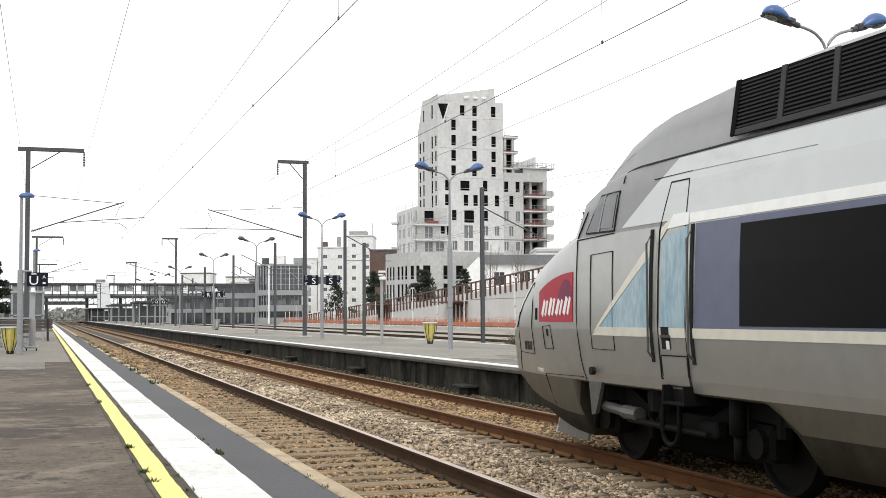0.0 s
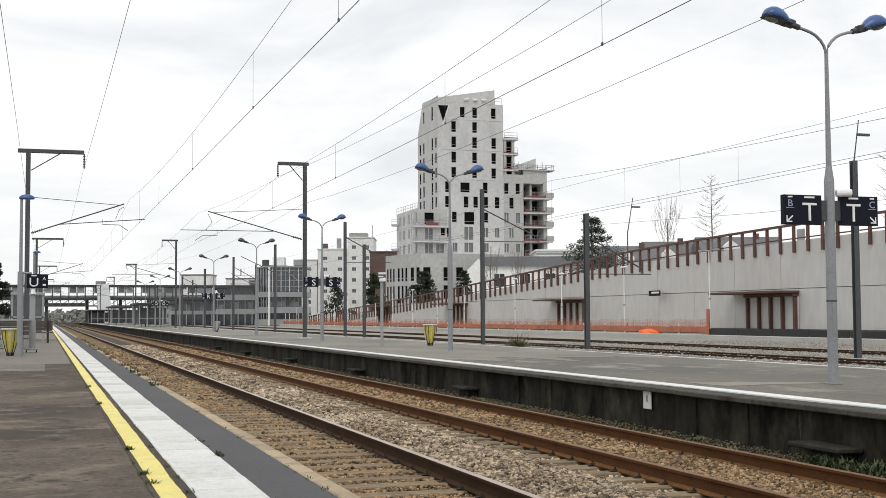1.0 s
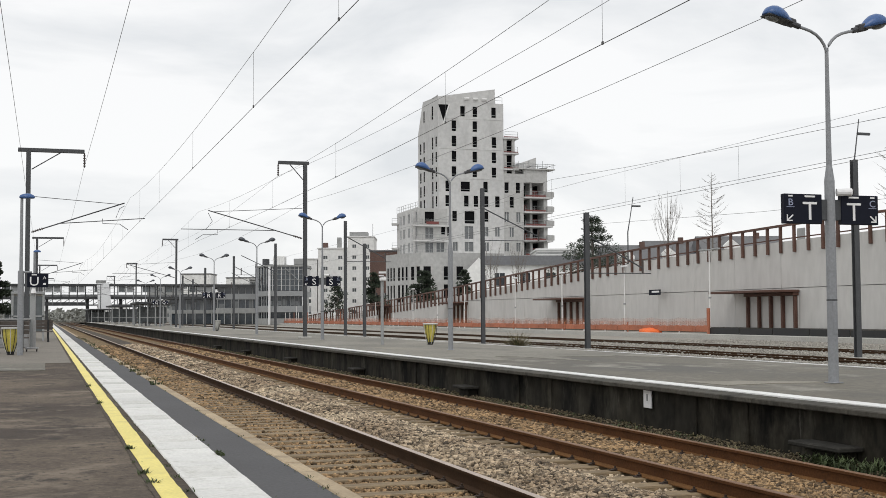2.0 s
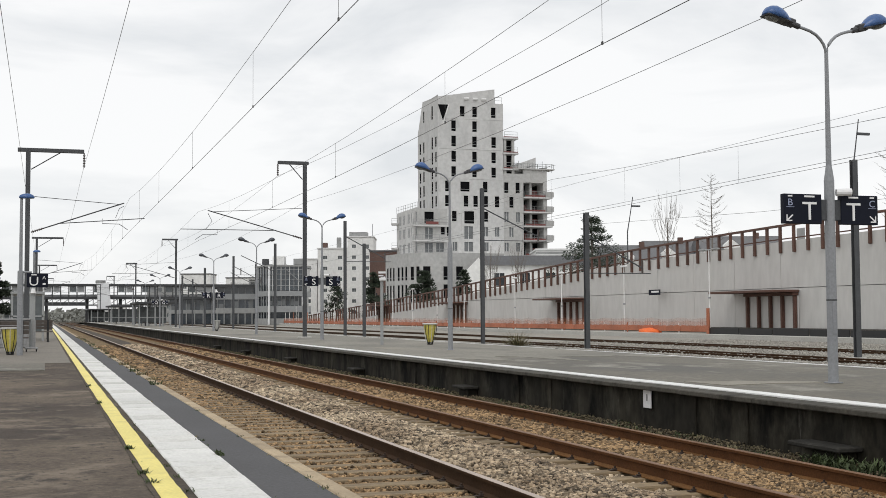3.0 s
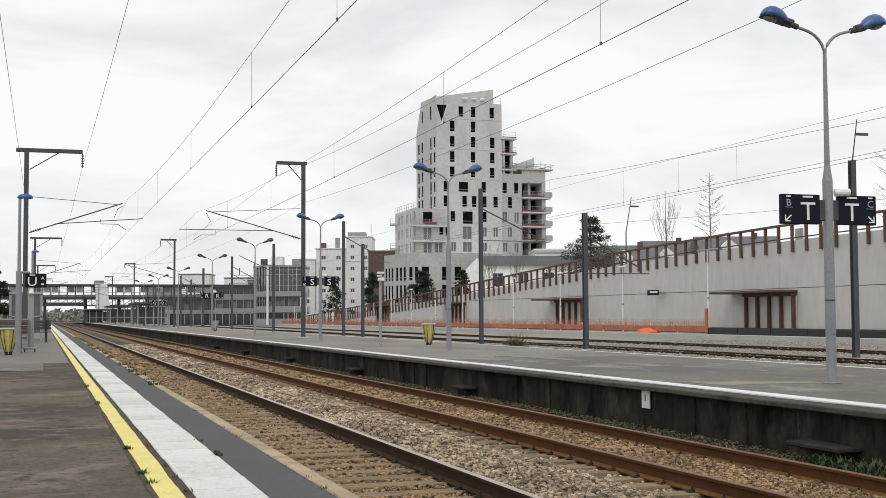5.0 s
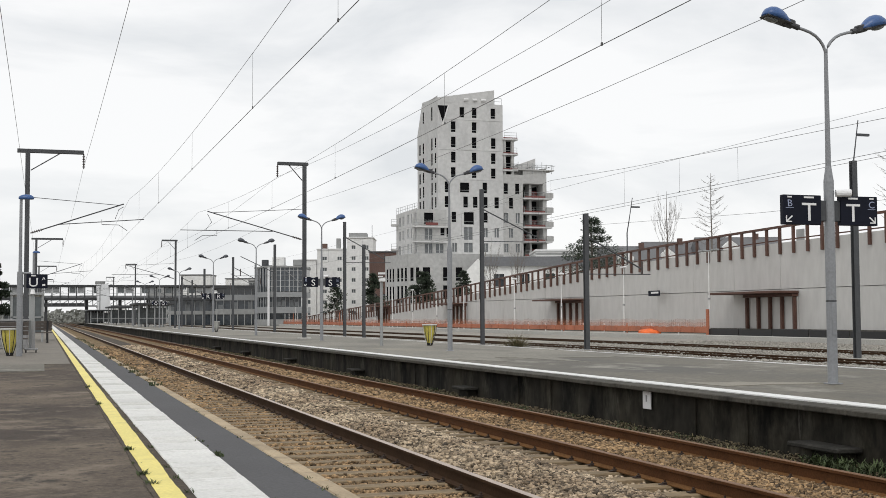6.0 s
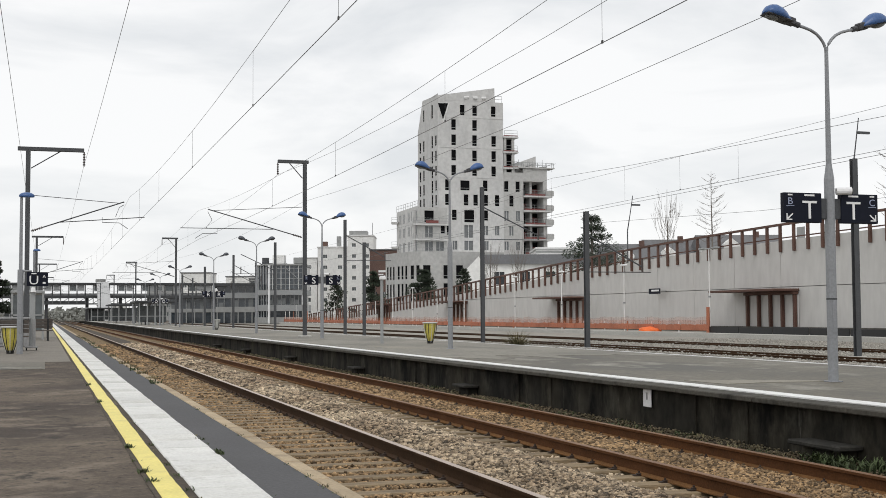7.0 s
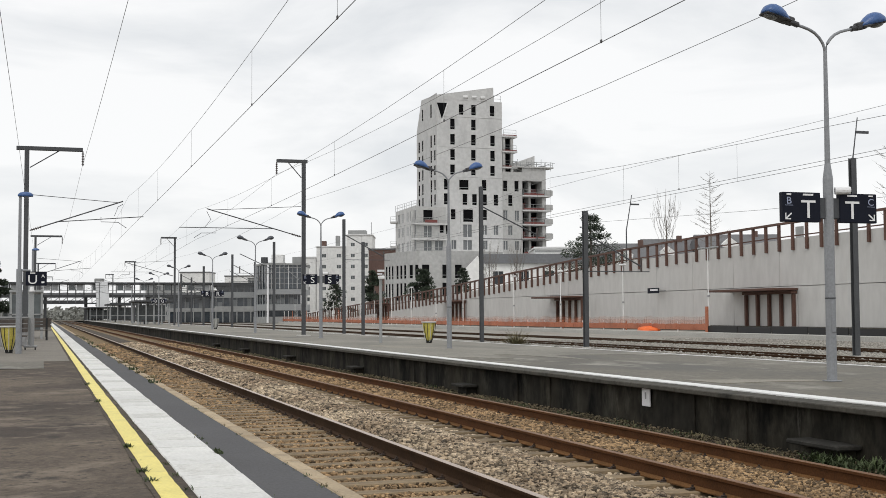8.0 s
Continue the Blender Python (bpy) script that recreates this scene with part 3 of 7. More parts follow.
def between_low(x, y):
    k = abs(((y - 3.3) / 0.6) % 1.0 - 0.5)
    return -0.225 + random.uniform(-0.02, 0.02) - 0.05 * max(0, k - 0.24) / 0.26


def between_top2(x, y):
    return -0.175 + random.uniform(-0.02, 0.015)


rails = [(T1 - 0.83, T1 - 0.68), (T1 + 0.68, T1 + 0.83), (T2 - 0.83, T2 - 0.68), (T2 + 0.68, T2 + 0.83)]
LAB = "sharp pale grey ballast stones heaped between the tracks"
for y0, y1, dens, size in ((-7, 5, 200, 0.06), (5, 13, 1750, 0.029), (13, 25, 1050, 0.035), (25, 44, 330, 0.056), (44, 80, 95, 0.09)):
    stones("ballast_stones", T1 + 0.95, T2 - 1.22, y0, y1, dens, size, M_STONE, crown_top, LAB, rails)
    stones("ballast_stones", T2 - 0.68, T2 + 0.68, y0, y1, dens * 0.8, size, M_STONE_RUST, between_top2, "rust-brown ballast stones between the rails", rails)
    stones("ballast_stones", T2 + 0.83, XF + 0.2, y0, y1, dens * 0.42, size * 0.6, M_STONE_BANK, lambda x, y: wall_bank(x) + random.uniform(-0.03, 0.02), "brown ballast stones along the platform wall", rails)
    stones("ballast_stones", 1.75, T1 + 0.68, y0, y1, dens * 0.55, size * 0.9, M_STONE_RUST, between_top, "brown ballast stones between the sleepers", rails)
    stones("ballast_stones", T2 - 1.24, T2 - 0.83, y0, y1, dens * 0.45, size, M_STONE, between_low, LAB, rails)
    stones("ballast_stones", T1 + 0.83, T1 + 0.96, y0, y1, dens * 0.6, size, M_STONE_RUST, between_top, "brown ballast stones at the sleeper ends", rails)


def far_top(x, y):
    return -0.108 + random.uniform(-0.02, 0.03)


stones("ballast_stones", 19, 43, 30, 72, 60, 0.055, M_STONE_FAR, far_top, "pale ballast stones behind the island platform", [(T4 - 0.9, T4 - 0.6), (T4 + 0.6, T4 + 0.9), (T5 - 0.9, T5 - 0.6), (T5 + 0.6, T5 + 0.9)])
# ---- construction platform and ramp wall beyond the tracks ----
bm = boxmesh(43.2, 48.1, 20, 330, -0.6, 0.20)
tagged(link("construction_platform", bm, M_BED_FAR), "low grey platform under construction", "platform", kind="structure")
bm = boxmesh(43.0, 43.5, 20, 330, -0.30, 0.235, 0.03)
tagged(link("construction_platform_edge", bm, M_CONCRETE), "pale concrete edge of the low platform", "platform edge", kind="structure")

XW = 48.0


def ramp_top(y):
    """Height of the top rail along the ramp wall."""
    pts = [(20, 8.0), (63.7, 7.78), (72.7, 7.68), (80, 7.55), (88.5, 7.36), (98.7, 7.08), (111, 6.57), (126.5, 5.92), (146.3, 5.02), (172.4, 4.0), (188.8, 3.38), (230, 1.9), (262, 0.9)]
    for (a, p), (b, q) in zip(pts, pts[1:]):
        if y <= b:
            return p + (q - p) * (y - a) / (b - a)
    return 0.9


ramp = thing("ramp_wall", "long pale concrete retaining wall of a road ramp", "retaining wall", kind="structure")
ys = lin(20, 260, 40)
for a, b in zip(ys, ys[1:]):
    bm = bmesh.new()
    g = 0.015
    prism(bm, [(a + g, -0.3), (b - g, -0.3), (b - g, 3.31), (a + g, 3.31)] if ramp_top(b) - 1.15 > 3.4 else [(a + g, -0.3), (b - g, -0.3), (b - g, max(0.3, ramp_top(b) - 1.15)), (a + g, max(0.3, ramp_top(a) - 1.15))], XW, XW + 0.5, "x")
    part("lower_panel", bm, M_WALL, ramp)
    if ramp_top(b) - 1.15 > 3.4:
        bm = bmesh.new()
        prism(bm, [(a + g, 3.35), (b - g, 3.35), (b - g, ramp_top(b) - 1.15), (a + g, ramp_top(a) - 1.15)], XW - 0.02, XW + 0.5, "x")
        part("upper_panel", bm, M_WALL, ramp)
bm = bmesh.new()
prism(bm, [(20, -0.3)] + [(y, max(0.2, ramp_top(y) - 1.3)) for y in ys] + [(260, -0.3)], XW + 0.3, XW + 23, "x")
part("road_fill", bm, M_WALL, ramp)
bm = boxmesh(XW - 0.55, XW + 0.02, 20, 260, 0.1, 0.62, 0.03)
part("plinth", bm, M_COPING, ramp)

railing = thing("ramp_railing", "rust-brown steel railing with flat posts along the ramp", "railing")
y = 22.0
while y < 246:
    zt = ramp_top(y)
    bm = bmesh.new()
    box(bm, XW - 0.20, XW - 0.03, y - 0.11, y + 0.11, zt - 1.95, zt - 0.12, 0.02)
    part("post", bm, M_CORTEN, railing)
    y += 1.62
for a, b in zip(ys[:-2], ys[1:-1]):
    bm = bmesh.new()
    prism(bm, [(a, ramp_top(a) - 0.14), (b, ramp_top(b) - 0.14), (b, ramp_top(b)), (a, ramp_top(a))], XW - 0.24, XW + 0.06, "x")
    part("top_rail", bm, M_CORTEN, railing)
    bm = bmesh.new()
    prism(bm, [(a, ramp_top(a) - 1.02), (b, ramp_top(b) - 1.02), (b, ramp_top(b) - 0.94), (a, ramp_top(a) - 0.94)], XW - 0.02, XW + 0.03, "x")
    part("lower_rail", bm, M_CORTEN, railing)


def wall_bay(y0, y1, z1):
    t = thing("wall_bay", "brown steel bay with posts and a flat canopy against the wall", "steel bay", pose(XW - 0.05, (y0 + y1) / 2, 0), group="steel bays on the ramp wall")
    w = (y1 - y0) / 2
    part("canopy", boxmesh(-2.0, 0, -w - 0.1, w + 2.2, z1 - 0.02, z1 + 0.14, 0.02), M_CORTEN, t)
    part("fascia", boxmesh(-0.45, 0, -w, w, z1 - 0.24, z1 - 0.03, 0.02), M_CORTEN, t)
    part("back_panel", boxmesh(-0.06, 0.0, -w, w, 0.6, z1 - 0.25), M_WALL, t)
    for k in range(5):
        y = -w + 0.16 + (2 * w - 0.32) * k / 4
        part("post", boxmesh(-0.32, -0.08, y - 0.10, y + 0.10, 0.6, z1 - 0.25, 0.02), M_CORTEN, t)


for y0 in (71.9, 106.2, 140.3, 174.6):
    wall_bay(y0, y0 + 6.2, 3.05)

sg = thing("station_name_sign", "small dark station name board hung before the wall", "sign", pose(47.3, 91.2, 3.38))
part("panel", boxmesh(-0.05, 0.0, -1.0, 1.0, -0.22, 0.22, 0.02), M_NAVY, sg)
part("lettering", boxmesh(-0.056, -0.049, -0.8, 0.5, -0.02, 0.12), M_SIGNWHITE, sg, "unreadable white lettering bar")
part("bracket", tubemesh([(0.02, -0.8, 0), (0.75, -0.8, 0)], 0.03), M_GALV, sg)
part("bracket", tubemesh([(0.02, 0.8, 0), (0.75, 0.8, 0)], 0.03), M_GALV, sg)

# orange site fence on the construction platform
fence = thing("site_fence", "sagging orange plastic mesh fence on white posts", "site fence")
y, k = 76.9, 0
while y < 300:
    n = y + 4.2
    for z0, z1, sagk, mat, nm, xx in ((0.36, 0.80, 0.04, M_ORANGE, "mesh_band", 43.90), (0.80, 1.10, 0.05, M_NET, "mesh_panel", 43.94), (1.10, 1.34, 0.12, M_NET_THIN, "mesh_edge", 43.94)):
        bm = bmesh.new()
        cols = []
        for j in range(13):
            yy = y + (n - y) * j / 12
            sag = sagk * math.sin(math.pi * j / 12) * (0.6 + 0.6 * ((k * 37) % 10) / 10)
            cols.append((yy, z0 - ((0.05 if z0 > 1 else 0.04) * math.sin(math.pi * j / 12) if z0 > 0.5 else 0), z1 - sag + 0.02 * math.sin(j * 2.1 + k)))
        for (ya, za, zb), (yc, zc, zd) in zip(cols, cols[1:]):
            prism(bm, [(ya, za), (yc, zc), (yc, zd), (ya, zb)], xx + 0.03 * math.sin(ya * 3), xx + 0.02 + 0.03 * math.sin(ya * 3), "x")
        part(nm, bm, mat, fence)
    part("post", tubemesh([(43.97, y, 0.2), (43.97, y, (0.98 if y < 185 else 2.3) if k else 2.0)], 0.05 if k else 0.12, 6), M_ORANGE if k % 3 == 0 else M_SIGNWHITE, fence)
    y, k = n, k + 1
heap = bmesh.new()
bmesh.ops.create_icosphere(heap, subdivisions=3, radius=1.0)
for v in heap.verts:
    v.co = Vector((v.co.x * 0.5, v.co.y * 1.6, max(-0.02, v.co.z) * 0.34)) * (1 + 0.25 * noise.noise(v.co * 2.3)) + Vector((43.85, 85.5, 0.22))
tagged(link("orange_tarp", heap, material("bright_orange_tarp", (0.90, 0.16, 0.02), 0.6, vary=0.15, grain=(2, 12), bump=0.2), smooth=True),
       "crumpled bright orange plastic heap on the platform", "plastic tarp")
# black strips painted for low wall and plinth shadow along the low platform's open stretch
bd = thing("plinth_shadow_strips", "black strips for the low wall and plinth shadow along the low platform", "boards")
for k in range(14):
    part("board", boxmesh(44.0, 44.06, 21 + 4 * k, 24.9 + 4 * k, 0.2, 0.62 + 0.03 * (k % 3), 0.01), M_BLACK, bd)
# ---- the power car of the train; its own space: y = 0 at the nose, the body runs to -y ----
TIP = 15.90      # where the nose stands at the start
PROFILE = [(0, 0.30), (1.08, 0.30), (1.22, 0.50), (1.28, 0.62), (1.345, 0.86), (1.368, 0.97), (1.415, 1.42), (1.402, 2.0), (1.378, 2.42), (1.330, 2.80),
           (1.275, 3.06), (1.235, 3.10), (1.10, 3.13), (1.02, 3.45), (0.90, 3.70), (0.60, 3.86), (0, 3.92)]
# distance from the nose, half width, top, bottom, height up to which the side keeps the full outline
STATIONS = [(0.0, 0.70, 1.42, 0.97, 1.10), (0.07, 0.84, 1.53, 0.91, 1.14), (0.22, 0.95, 1.61, 0.83, 1.20), (0.5, 1.06, 1.76, 0.66, 1.32), (1.0, 1.18, 2.04, 0.49, 1.55),
            (1.6, 1.27, 2.33, 0.36, 1.80), (2.2, 1.335, 2.51, 0.27, 2.00), (2.45, 1.352, 2.57, 0.24, 2.10), (2.8, 1.37, 2.62, 0.22, 2.25), (3.0, 1.38, 2.65, 0.22, 2.32),
            (3.04, 1.382, 2.67, 0.80, 2.33), (3.25, 1.39, 3.32, 0.80, 2.40), (3.7, 1.40, 3.55, 0.80, 2.62), (4.2, 1.41, 3.70, 0.80, 2.86), (4.65, 1.415, 3.79, 0.80, 3.06),
            (5.5, 1.415, 3.87, 0.80, 3.13), (6.6, 1.415, 3.91, 0.80, 3.13), (6.88, 1.415, 3.92, 0.80, 3.13), (7.36, 1.415, 3.92, 0.30, 3.13), (9.0, 1.415, 3.92, 0.30, 3.13),
            (14.9, 1.415, 3.92, 0.30, 3.13), (15.3, 1.415, 3.92, 0.80, 3.13), (19.3, 1.415, 3.92, 0.80, 3.13), (19.6, 1.415, 3.92, 0.30, 3.13), (22.1, 1.40, 3.92, 0.30, 3.13)]


def section(d):
    """The half outline of the body, d metres behind the nose."""
    d = min(max(d, 0), STATIONS[-1][0])
    for a, b in zip(STATIONS, STATIONS[1:]):
        if d <= b[0]:
            k = (d - a[0]) / (b[0] - a[0])
            w, zt, zb, keep = [p + (q - p) * k for p, q in zip(a[1:], b[1:])]
            break
    belt = 0.86 if zb < 0.84 else zb + 0.06
    out = []
    for x, z in PROFILE:
        if z <= 0.86:
            zz = zb + (z - 0.30) / 0.56 * (belt - zb)
        else:
            zz = z if z <= keep else keep + (z - keep) / (3.92 - keep) * (zt - keep)
            zz += (belt - 0.86) * max(0, 1.1 - z) / 0.24
        out.append((x / 1.415 * w, zz))
    return out


def side(d, z):
    """Half width of the body at that height."""
    s = section(d)
    for (xa, za), (xb, zb) in zip(s[2:], s[3:]):
        if za <= z <= zb:
            return xa + (xb - xa) * (z - za) / max(1e-6, zb - za)
    return s[2][0] if z < s[2][1] else 0.0


train = thing("high_speed_train", "grey high-speed train power car with a blue window band", "train", pose(T2, TIP, 0))

ds = sorted({round(d, 3) for d, *_ in STATIONS} | {round(v, 3) for v in lin(0.1, 9, 60)} | {round(v, 3) for v in lin(9, 22, 12)})
bm = bmesh.new()
rings = []
for d in ds:
    s = section(d)
    ring = [(x, z) for x, z in s] + [(-x, z) for x, z in s[-2:0:-1]]
    rings.append([bm.verts.new((x, -d, z)) for x, z in ring])
N = len(rings[0])
H = len(PROFILE)
for (da, a), (db, b) in zip(zip(ds, rings), zip(ds[1:], rings[1:])):
    for i in range(N):
        f = bm.faces.new([a[i], a[(i + 1) % N], b[(i + 1) % N], b[i]])
        k = i if i < H - 1 else N - 1 - i
        d = (da + db) / 2
        # the lowest bands take the colours that hold the painted shade
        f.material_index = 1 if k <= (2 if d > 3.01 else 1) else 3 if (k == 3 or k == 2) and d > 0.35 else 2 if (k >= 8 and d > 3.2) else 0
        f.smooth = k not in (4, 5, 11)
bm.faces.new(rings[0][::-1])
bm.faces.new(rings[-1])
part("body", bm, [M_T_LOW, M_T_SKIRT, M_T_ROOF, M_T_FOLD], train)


def patch(name, corners, mat, off=0.006, nu=8, nv=4, label="", sides=(-1, 1), parent=None):
    """A skin on the side of the body between four corners (y along the track at the start, z), in order round it."""
    for sd in sides:
        bm = bmesh.new()
        rows = []
        for j in range(nv + 1):
            v = j / nv
            row = []
            for i in range(nu + 1):
                u = i / nu
                y = (1 - v) * ((1 - u) * corners[0][0] + u * corners[1][0]) + v * ((1 - u) * corners[3][0] + u * corners[2][0])
                z = (1 - v) * ((1 - u) * corners[0][1] + u * corners[1][1]) + v * ((1 - u) * corners[3][1] + u * corners[2][1])
                row.append(bm.verts.new((sd * (side(TIP - y, z) + off), y - TIP, z)))
            rows.append(row)
        for a, b in zip(rows, rows[1:]):
            for i in range(nu):
                bm.faces.new([a[i], a[i + 1], b[i + 1], b[i]])
        # a skin has a thickness, too
        r = bmesh.ops.extrude_face_region(bm, geom=list(bm.faces))
        for v in [g for g in r["geom"] if isinstance(g, bmesh.types.BMVert)]:
            v.co.x -= sd * 0.02
        part(name, bm, mat, parent or train, label)


def strip(name, pts, width, mat, off=0.009, label=""):
    """A narrow line along points (y, z) on the side of the body."""
    for (ya, za), (yb, zb) in zip(pts, pts[1:]):
        n = math.hypot(yb - ya, zb - za)
        py, pz = -(zb - za) / n * width / 2, (yb - ya) / n * width / 2
        patch(name, [(ya + py, za + pz), (yb + py, zb + pz), (yb - py, zb - pz), (ya - py, za - pz)], mat, off, max(2, int(n / 0.25)), 1, label)


BACK = -5.9
# livery
patch("upper_panel", [(11.52, 2.46), (BACK, 2.46), (BACK, 3.055), (10.46, 3.055)], M_T_HIGH, 0.005, 24, 5, "pale grey upper side")
patch("window_band", [(9.98, 1.45), (9.24, 1.45), (9.24, 2.40), (9.98, 2.40)], M_T_VIOLET, 0.006, 4, 5, "violet-blue end of the window band")
patch("window_band", [(9.24, 1.45), (BACK, 1.45), (BACK, 2.405), (9.24, 2.405)], M_T_VIOLET, 0.006, 20, 5, "violet-blue window band")
patch("dark_window", [(9.21, 1.475), (BACK + 0.2, 1.475), (BACK + 0.2, 2.345), (9.21, 2.345)], M_T_GLASS, 0.012, 20, 5, "black glazed panel")
patch("cream_stripe", [(10.02, 1.36), (BACK, 1.36), (BACK, 1.45), (10.02, 1.45)], M_T_CREAM, 0.007, 20, 1, "cream stripe")
patch("cream_stripe", [(12.22, 1.36), (10.86, 1.36), (10.86, 1.45), (12.05, 1.45)], M_T_CREAM, 0.007, 6, 1, "cream stripe")
patch("white_stripe", [(10.10, 2.415), (BACK, 2.42), (BACK, 2.505), (10.10, 2.505)], M_T_WHITE, 0.008, 20, 1, "white stripe")
patch("blue_wedge", [(12.03, 1.45), (10.87, 1.45), (10.87, 2.14), (11.98, 1.47)], M_T_SKY, 0.006, 8, 8, "faded pale blue wedge")
patch("cream_stripe", [(12.22, 1.37), (12.03, 1.45), (10.87, 2.14), (10.87, 2.27)], M_T_CREAM, 0.009, 1, 8, "cream diagonal stripe")

# cab door with its step and two grab rails; recess shade is painted as dark skins
door_frame = [(10.70, 0.97), (10.68, 2.38), (10.53, 2.83), (10.18, 2.83), (10.15, 0.97)]
strip("door_seal", door_frame + door_frame[:1], 0.014, M_T_SEAM, 0.009)
patch("cab_door", [(10.66, 1.20), (10.15, 1.20), (10.12, 2.39), (10.65, 2.39)], M_T_LOW, 0.004, 4, 6, "cab door")
patch("door_blue", [(10.63, 1.45), (10.16, 1.45), (10.13, 2.39), (10.60, 2.30)], M_T_SKY, 0.010, 4, 6, "faded pale blue panel of the cab door")
patch("door_stripe", [(10.65, 2.28), (10.50, 2.40), (10.44, 2.49), (10.64, 2.40)], M_T_CREAM, 0.012, 2, 3, "cream stripe of the cab door")
patch("door_stripe", [(10.52, 2.385), (10.12, 2.40), (10.12, 2.515), (10.42, 2.515)], M_T_WHITE, 0.012, 3, 2, "white stripe of the cab door")
patch("door_stripe", [(10.64, 1.36), (10.16, 1.36), (10.16, 1.45), (10.64, 1.45)], M_T_CREAM, 0.012, 3, 1, "cream stripe of the cab door")
strip("door_seal", [(10.66, 1.19), (10.16, 1.19)], 0.011, M_T_SEAM, 0.012)
patch("handle_recess", [(10.615, 1.25), (10.46, 1.25), (10.46, 1.46), (10.615, 1.46)], M_T_SEAM, 0.014, 2, 2, "dark skin for the shaded door handle recess")
patch("handle", [(10.60, 1.36), (10.44, 1.36), (10.44, 1.385), (10.60, 1.385)], M_T_DAMPER, 0.030, 2, 1, "bright bar of the door handle")
patch("keyplate", [(10.52, 1.25), (10.46, 1.25), (10.46, 1.33), (10.52, 1.33)], M_T_WHITE, 0.018, 1, 1)
for y0, y1 in ((10.805, 10.862), (10.015, 10.072)):
    patch("grab_recess", [(y0, 1.12), (y1, 1.12), (y1 - 0.0, 2.40), (y0 - 0.0, 2.40)], M_T_SEAM, 0.009, 2, 6, "black skin for the shaded grab rail recess")
    for sd in (-1, 1):
        x = sd * (1.415 + 0.035)
        part("grab_rail", tubemesh([(x - sd * 0.05, (y0 + y1) / 2 - TIP, 1.16), (x, (y0 + y1) / 2 - TIP, 1.22), (x, (y0 + y1) / 2 - TIP, 2.26), (x - sd * 0.05, (y0 + y1) / 2 - TIP, 2.34)], 0.011, 8), M_T_DAMPER, train, "steel grab rail")
bm = bmesh.new()
for y0, y1, z0, z1 in ((10.14, 10.56, 0.74, 0.77), (10.14, 10.17, 0.77, 0.92), (10.53, 10.56, 0.77, 0.92), (10.17, 10.53, 0.77, 0.88)):
    box(bm, -1.45 if z0 < 0.75 or y1 - y0 < 0.1 else -1.36, -1.15, y0 - TIP, y1 - TIP, z0, z1, 0.004)
part("step", bm, M_T_UNDER, train, "black folded step below the cab door")
patch("step_recess", [(10.56, 0.90), (10.14, 0.90), (10.14, 0.99), (10.56, 0.99)], M_T_SKIRT, 0.012, 2, 2)

patch("step_box", [(10.64, 0.83), (10.16, 0.83), (10.16, 1.18), (10.64, 1.18)], M_T_LOW, 0.016, 3, 4, "body-coloured box below the cab door")
strip("door_seal", [(10.65, 1.18), (10.64, 0.83), (10.16, 0.83), (10.15, 1.18)], 0.010, M_T_SEAM, 0.020)

# cab side window and windscreen
win = [(12.43, 2.46), (11.70, 2.445), (11.66, 2.855), (12.15, 2.85)]
M_T_SMOKE = material("smoked_cab_glass", (0.055, 0.058, 0.062), 0.12, vary=0.15, grain=(1, 9), bump=0, per=0.001)
patch("side_window", win, M_T_SMOKE, 0.012, 6, 4, "dark cab side window")
strip("window_frame", win + win[:1], 0.016, M_T_SEAM, 0.013)
strip("window_bar", [(12.08, 2.455), (12.00, 2.85)], 0.03, M_T_ROOF, 0.02)
patch("blind", [(12.04, 2.49), (11.74, 2.48), (11.70, 2.82), (11.97, 2.82)], material("smoked_glass", (0.10, 0.105, 0.11), 0.2, vary=0.1, grain=(1, 9), bump=0, per=0.001), 0.018, 3, 3, "smoked sliding pane")
bm = bmesh.new()
rows = []
for j in range(9):
    d = 3.04 + (4.0 - 3.04) * j / 8
    s = section(d)
    top = s[-1][1] + 0.005
    edge = s[-4]
    rows.append([bm.verts.new((k * edge[0], -d, top - (abs(k) ** 2.2) * (top - edge[1] - 0.005))) for k in (-1, -0.8, -0.55, -0.28, 0, 0.28, 0.55, 0.8, 1)])
for a, b in zip(rows, rows[1:]):
    for i in range(8):
        bm.faces.new([a[i], a[i + 1], b[i + 1], b[i]])
part("windscreen", bm, M_T_SMOKE, train, "black sloping windscreen", smooth=True)
bm = bmesh.new()
tube(bm, [(-0.5, -3.02, 2.70), (-0.45, -3.14, 2.98), (-0.1, -3.27, 3.36)], 0.014, 5)
part("wiper", bm, M_T_SEAM, train)

strip("windscreen_seal", [(12.66, 2.42), (12.30, 2.96)], 0.008, M_T_SEAM, 0.012)
strip("windscreen_seal", [(12.66, 2.40), (11.70, 2.42)], 0.010, M_T_SEAM, 0.010)

# seams, service panels, emblem
strip("seam", [(12.67, 2.40), (12.66, 1.6), (12.60, 1.1), (12.52, 0.87)], 0.006, M_T_SEAM, 0.009)
pan = [(12.28, 2.22), (11.72, 2.235), (11.68, 1.21), (12.26, 1.215)]
strip("panel_seam", pan + pan[:1], 0.0055, M_T_SEAM, 0.009)
strip("roof_seam", [(11.60, 3.055), (11.30, 3.07), (9.2, 3.09), (BACK, 3.09)], 0.022, M_T_SEAM, 0.009)
strip("seam", [(10.90, 2.895), (10.15, 2.90)], 0.007, M_T_SEAM, 0.009)
strip("seam", [(10.15, 2.90), (8.2, 2.885)], 0.003, M_T_ROOF)
strip("roof_seam", [(11.62, 2.93), (11.60, 3.05)], 0.012, M_T_SEAM)
hat = [(13.79, 1.44), (13.51, 1.455), (13.44, 1.18), (13.75, 1.18)]
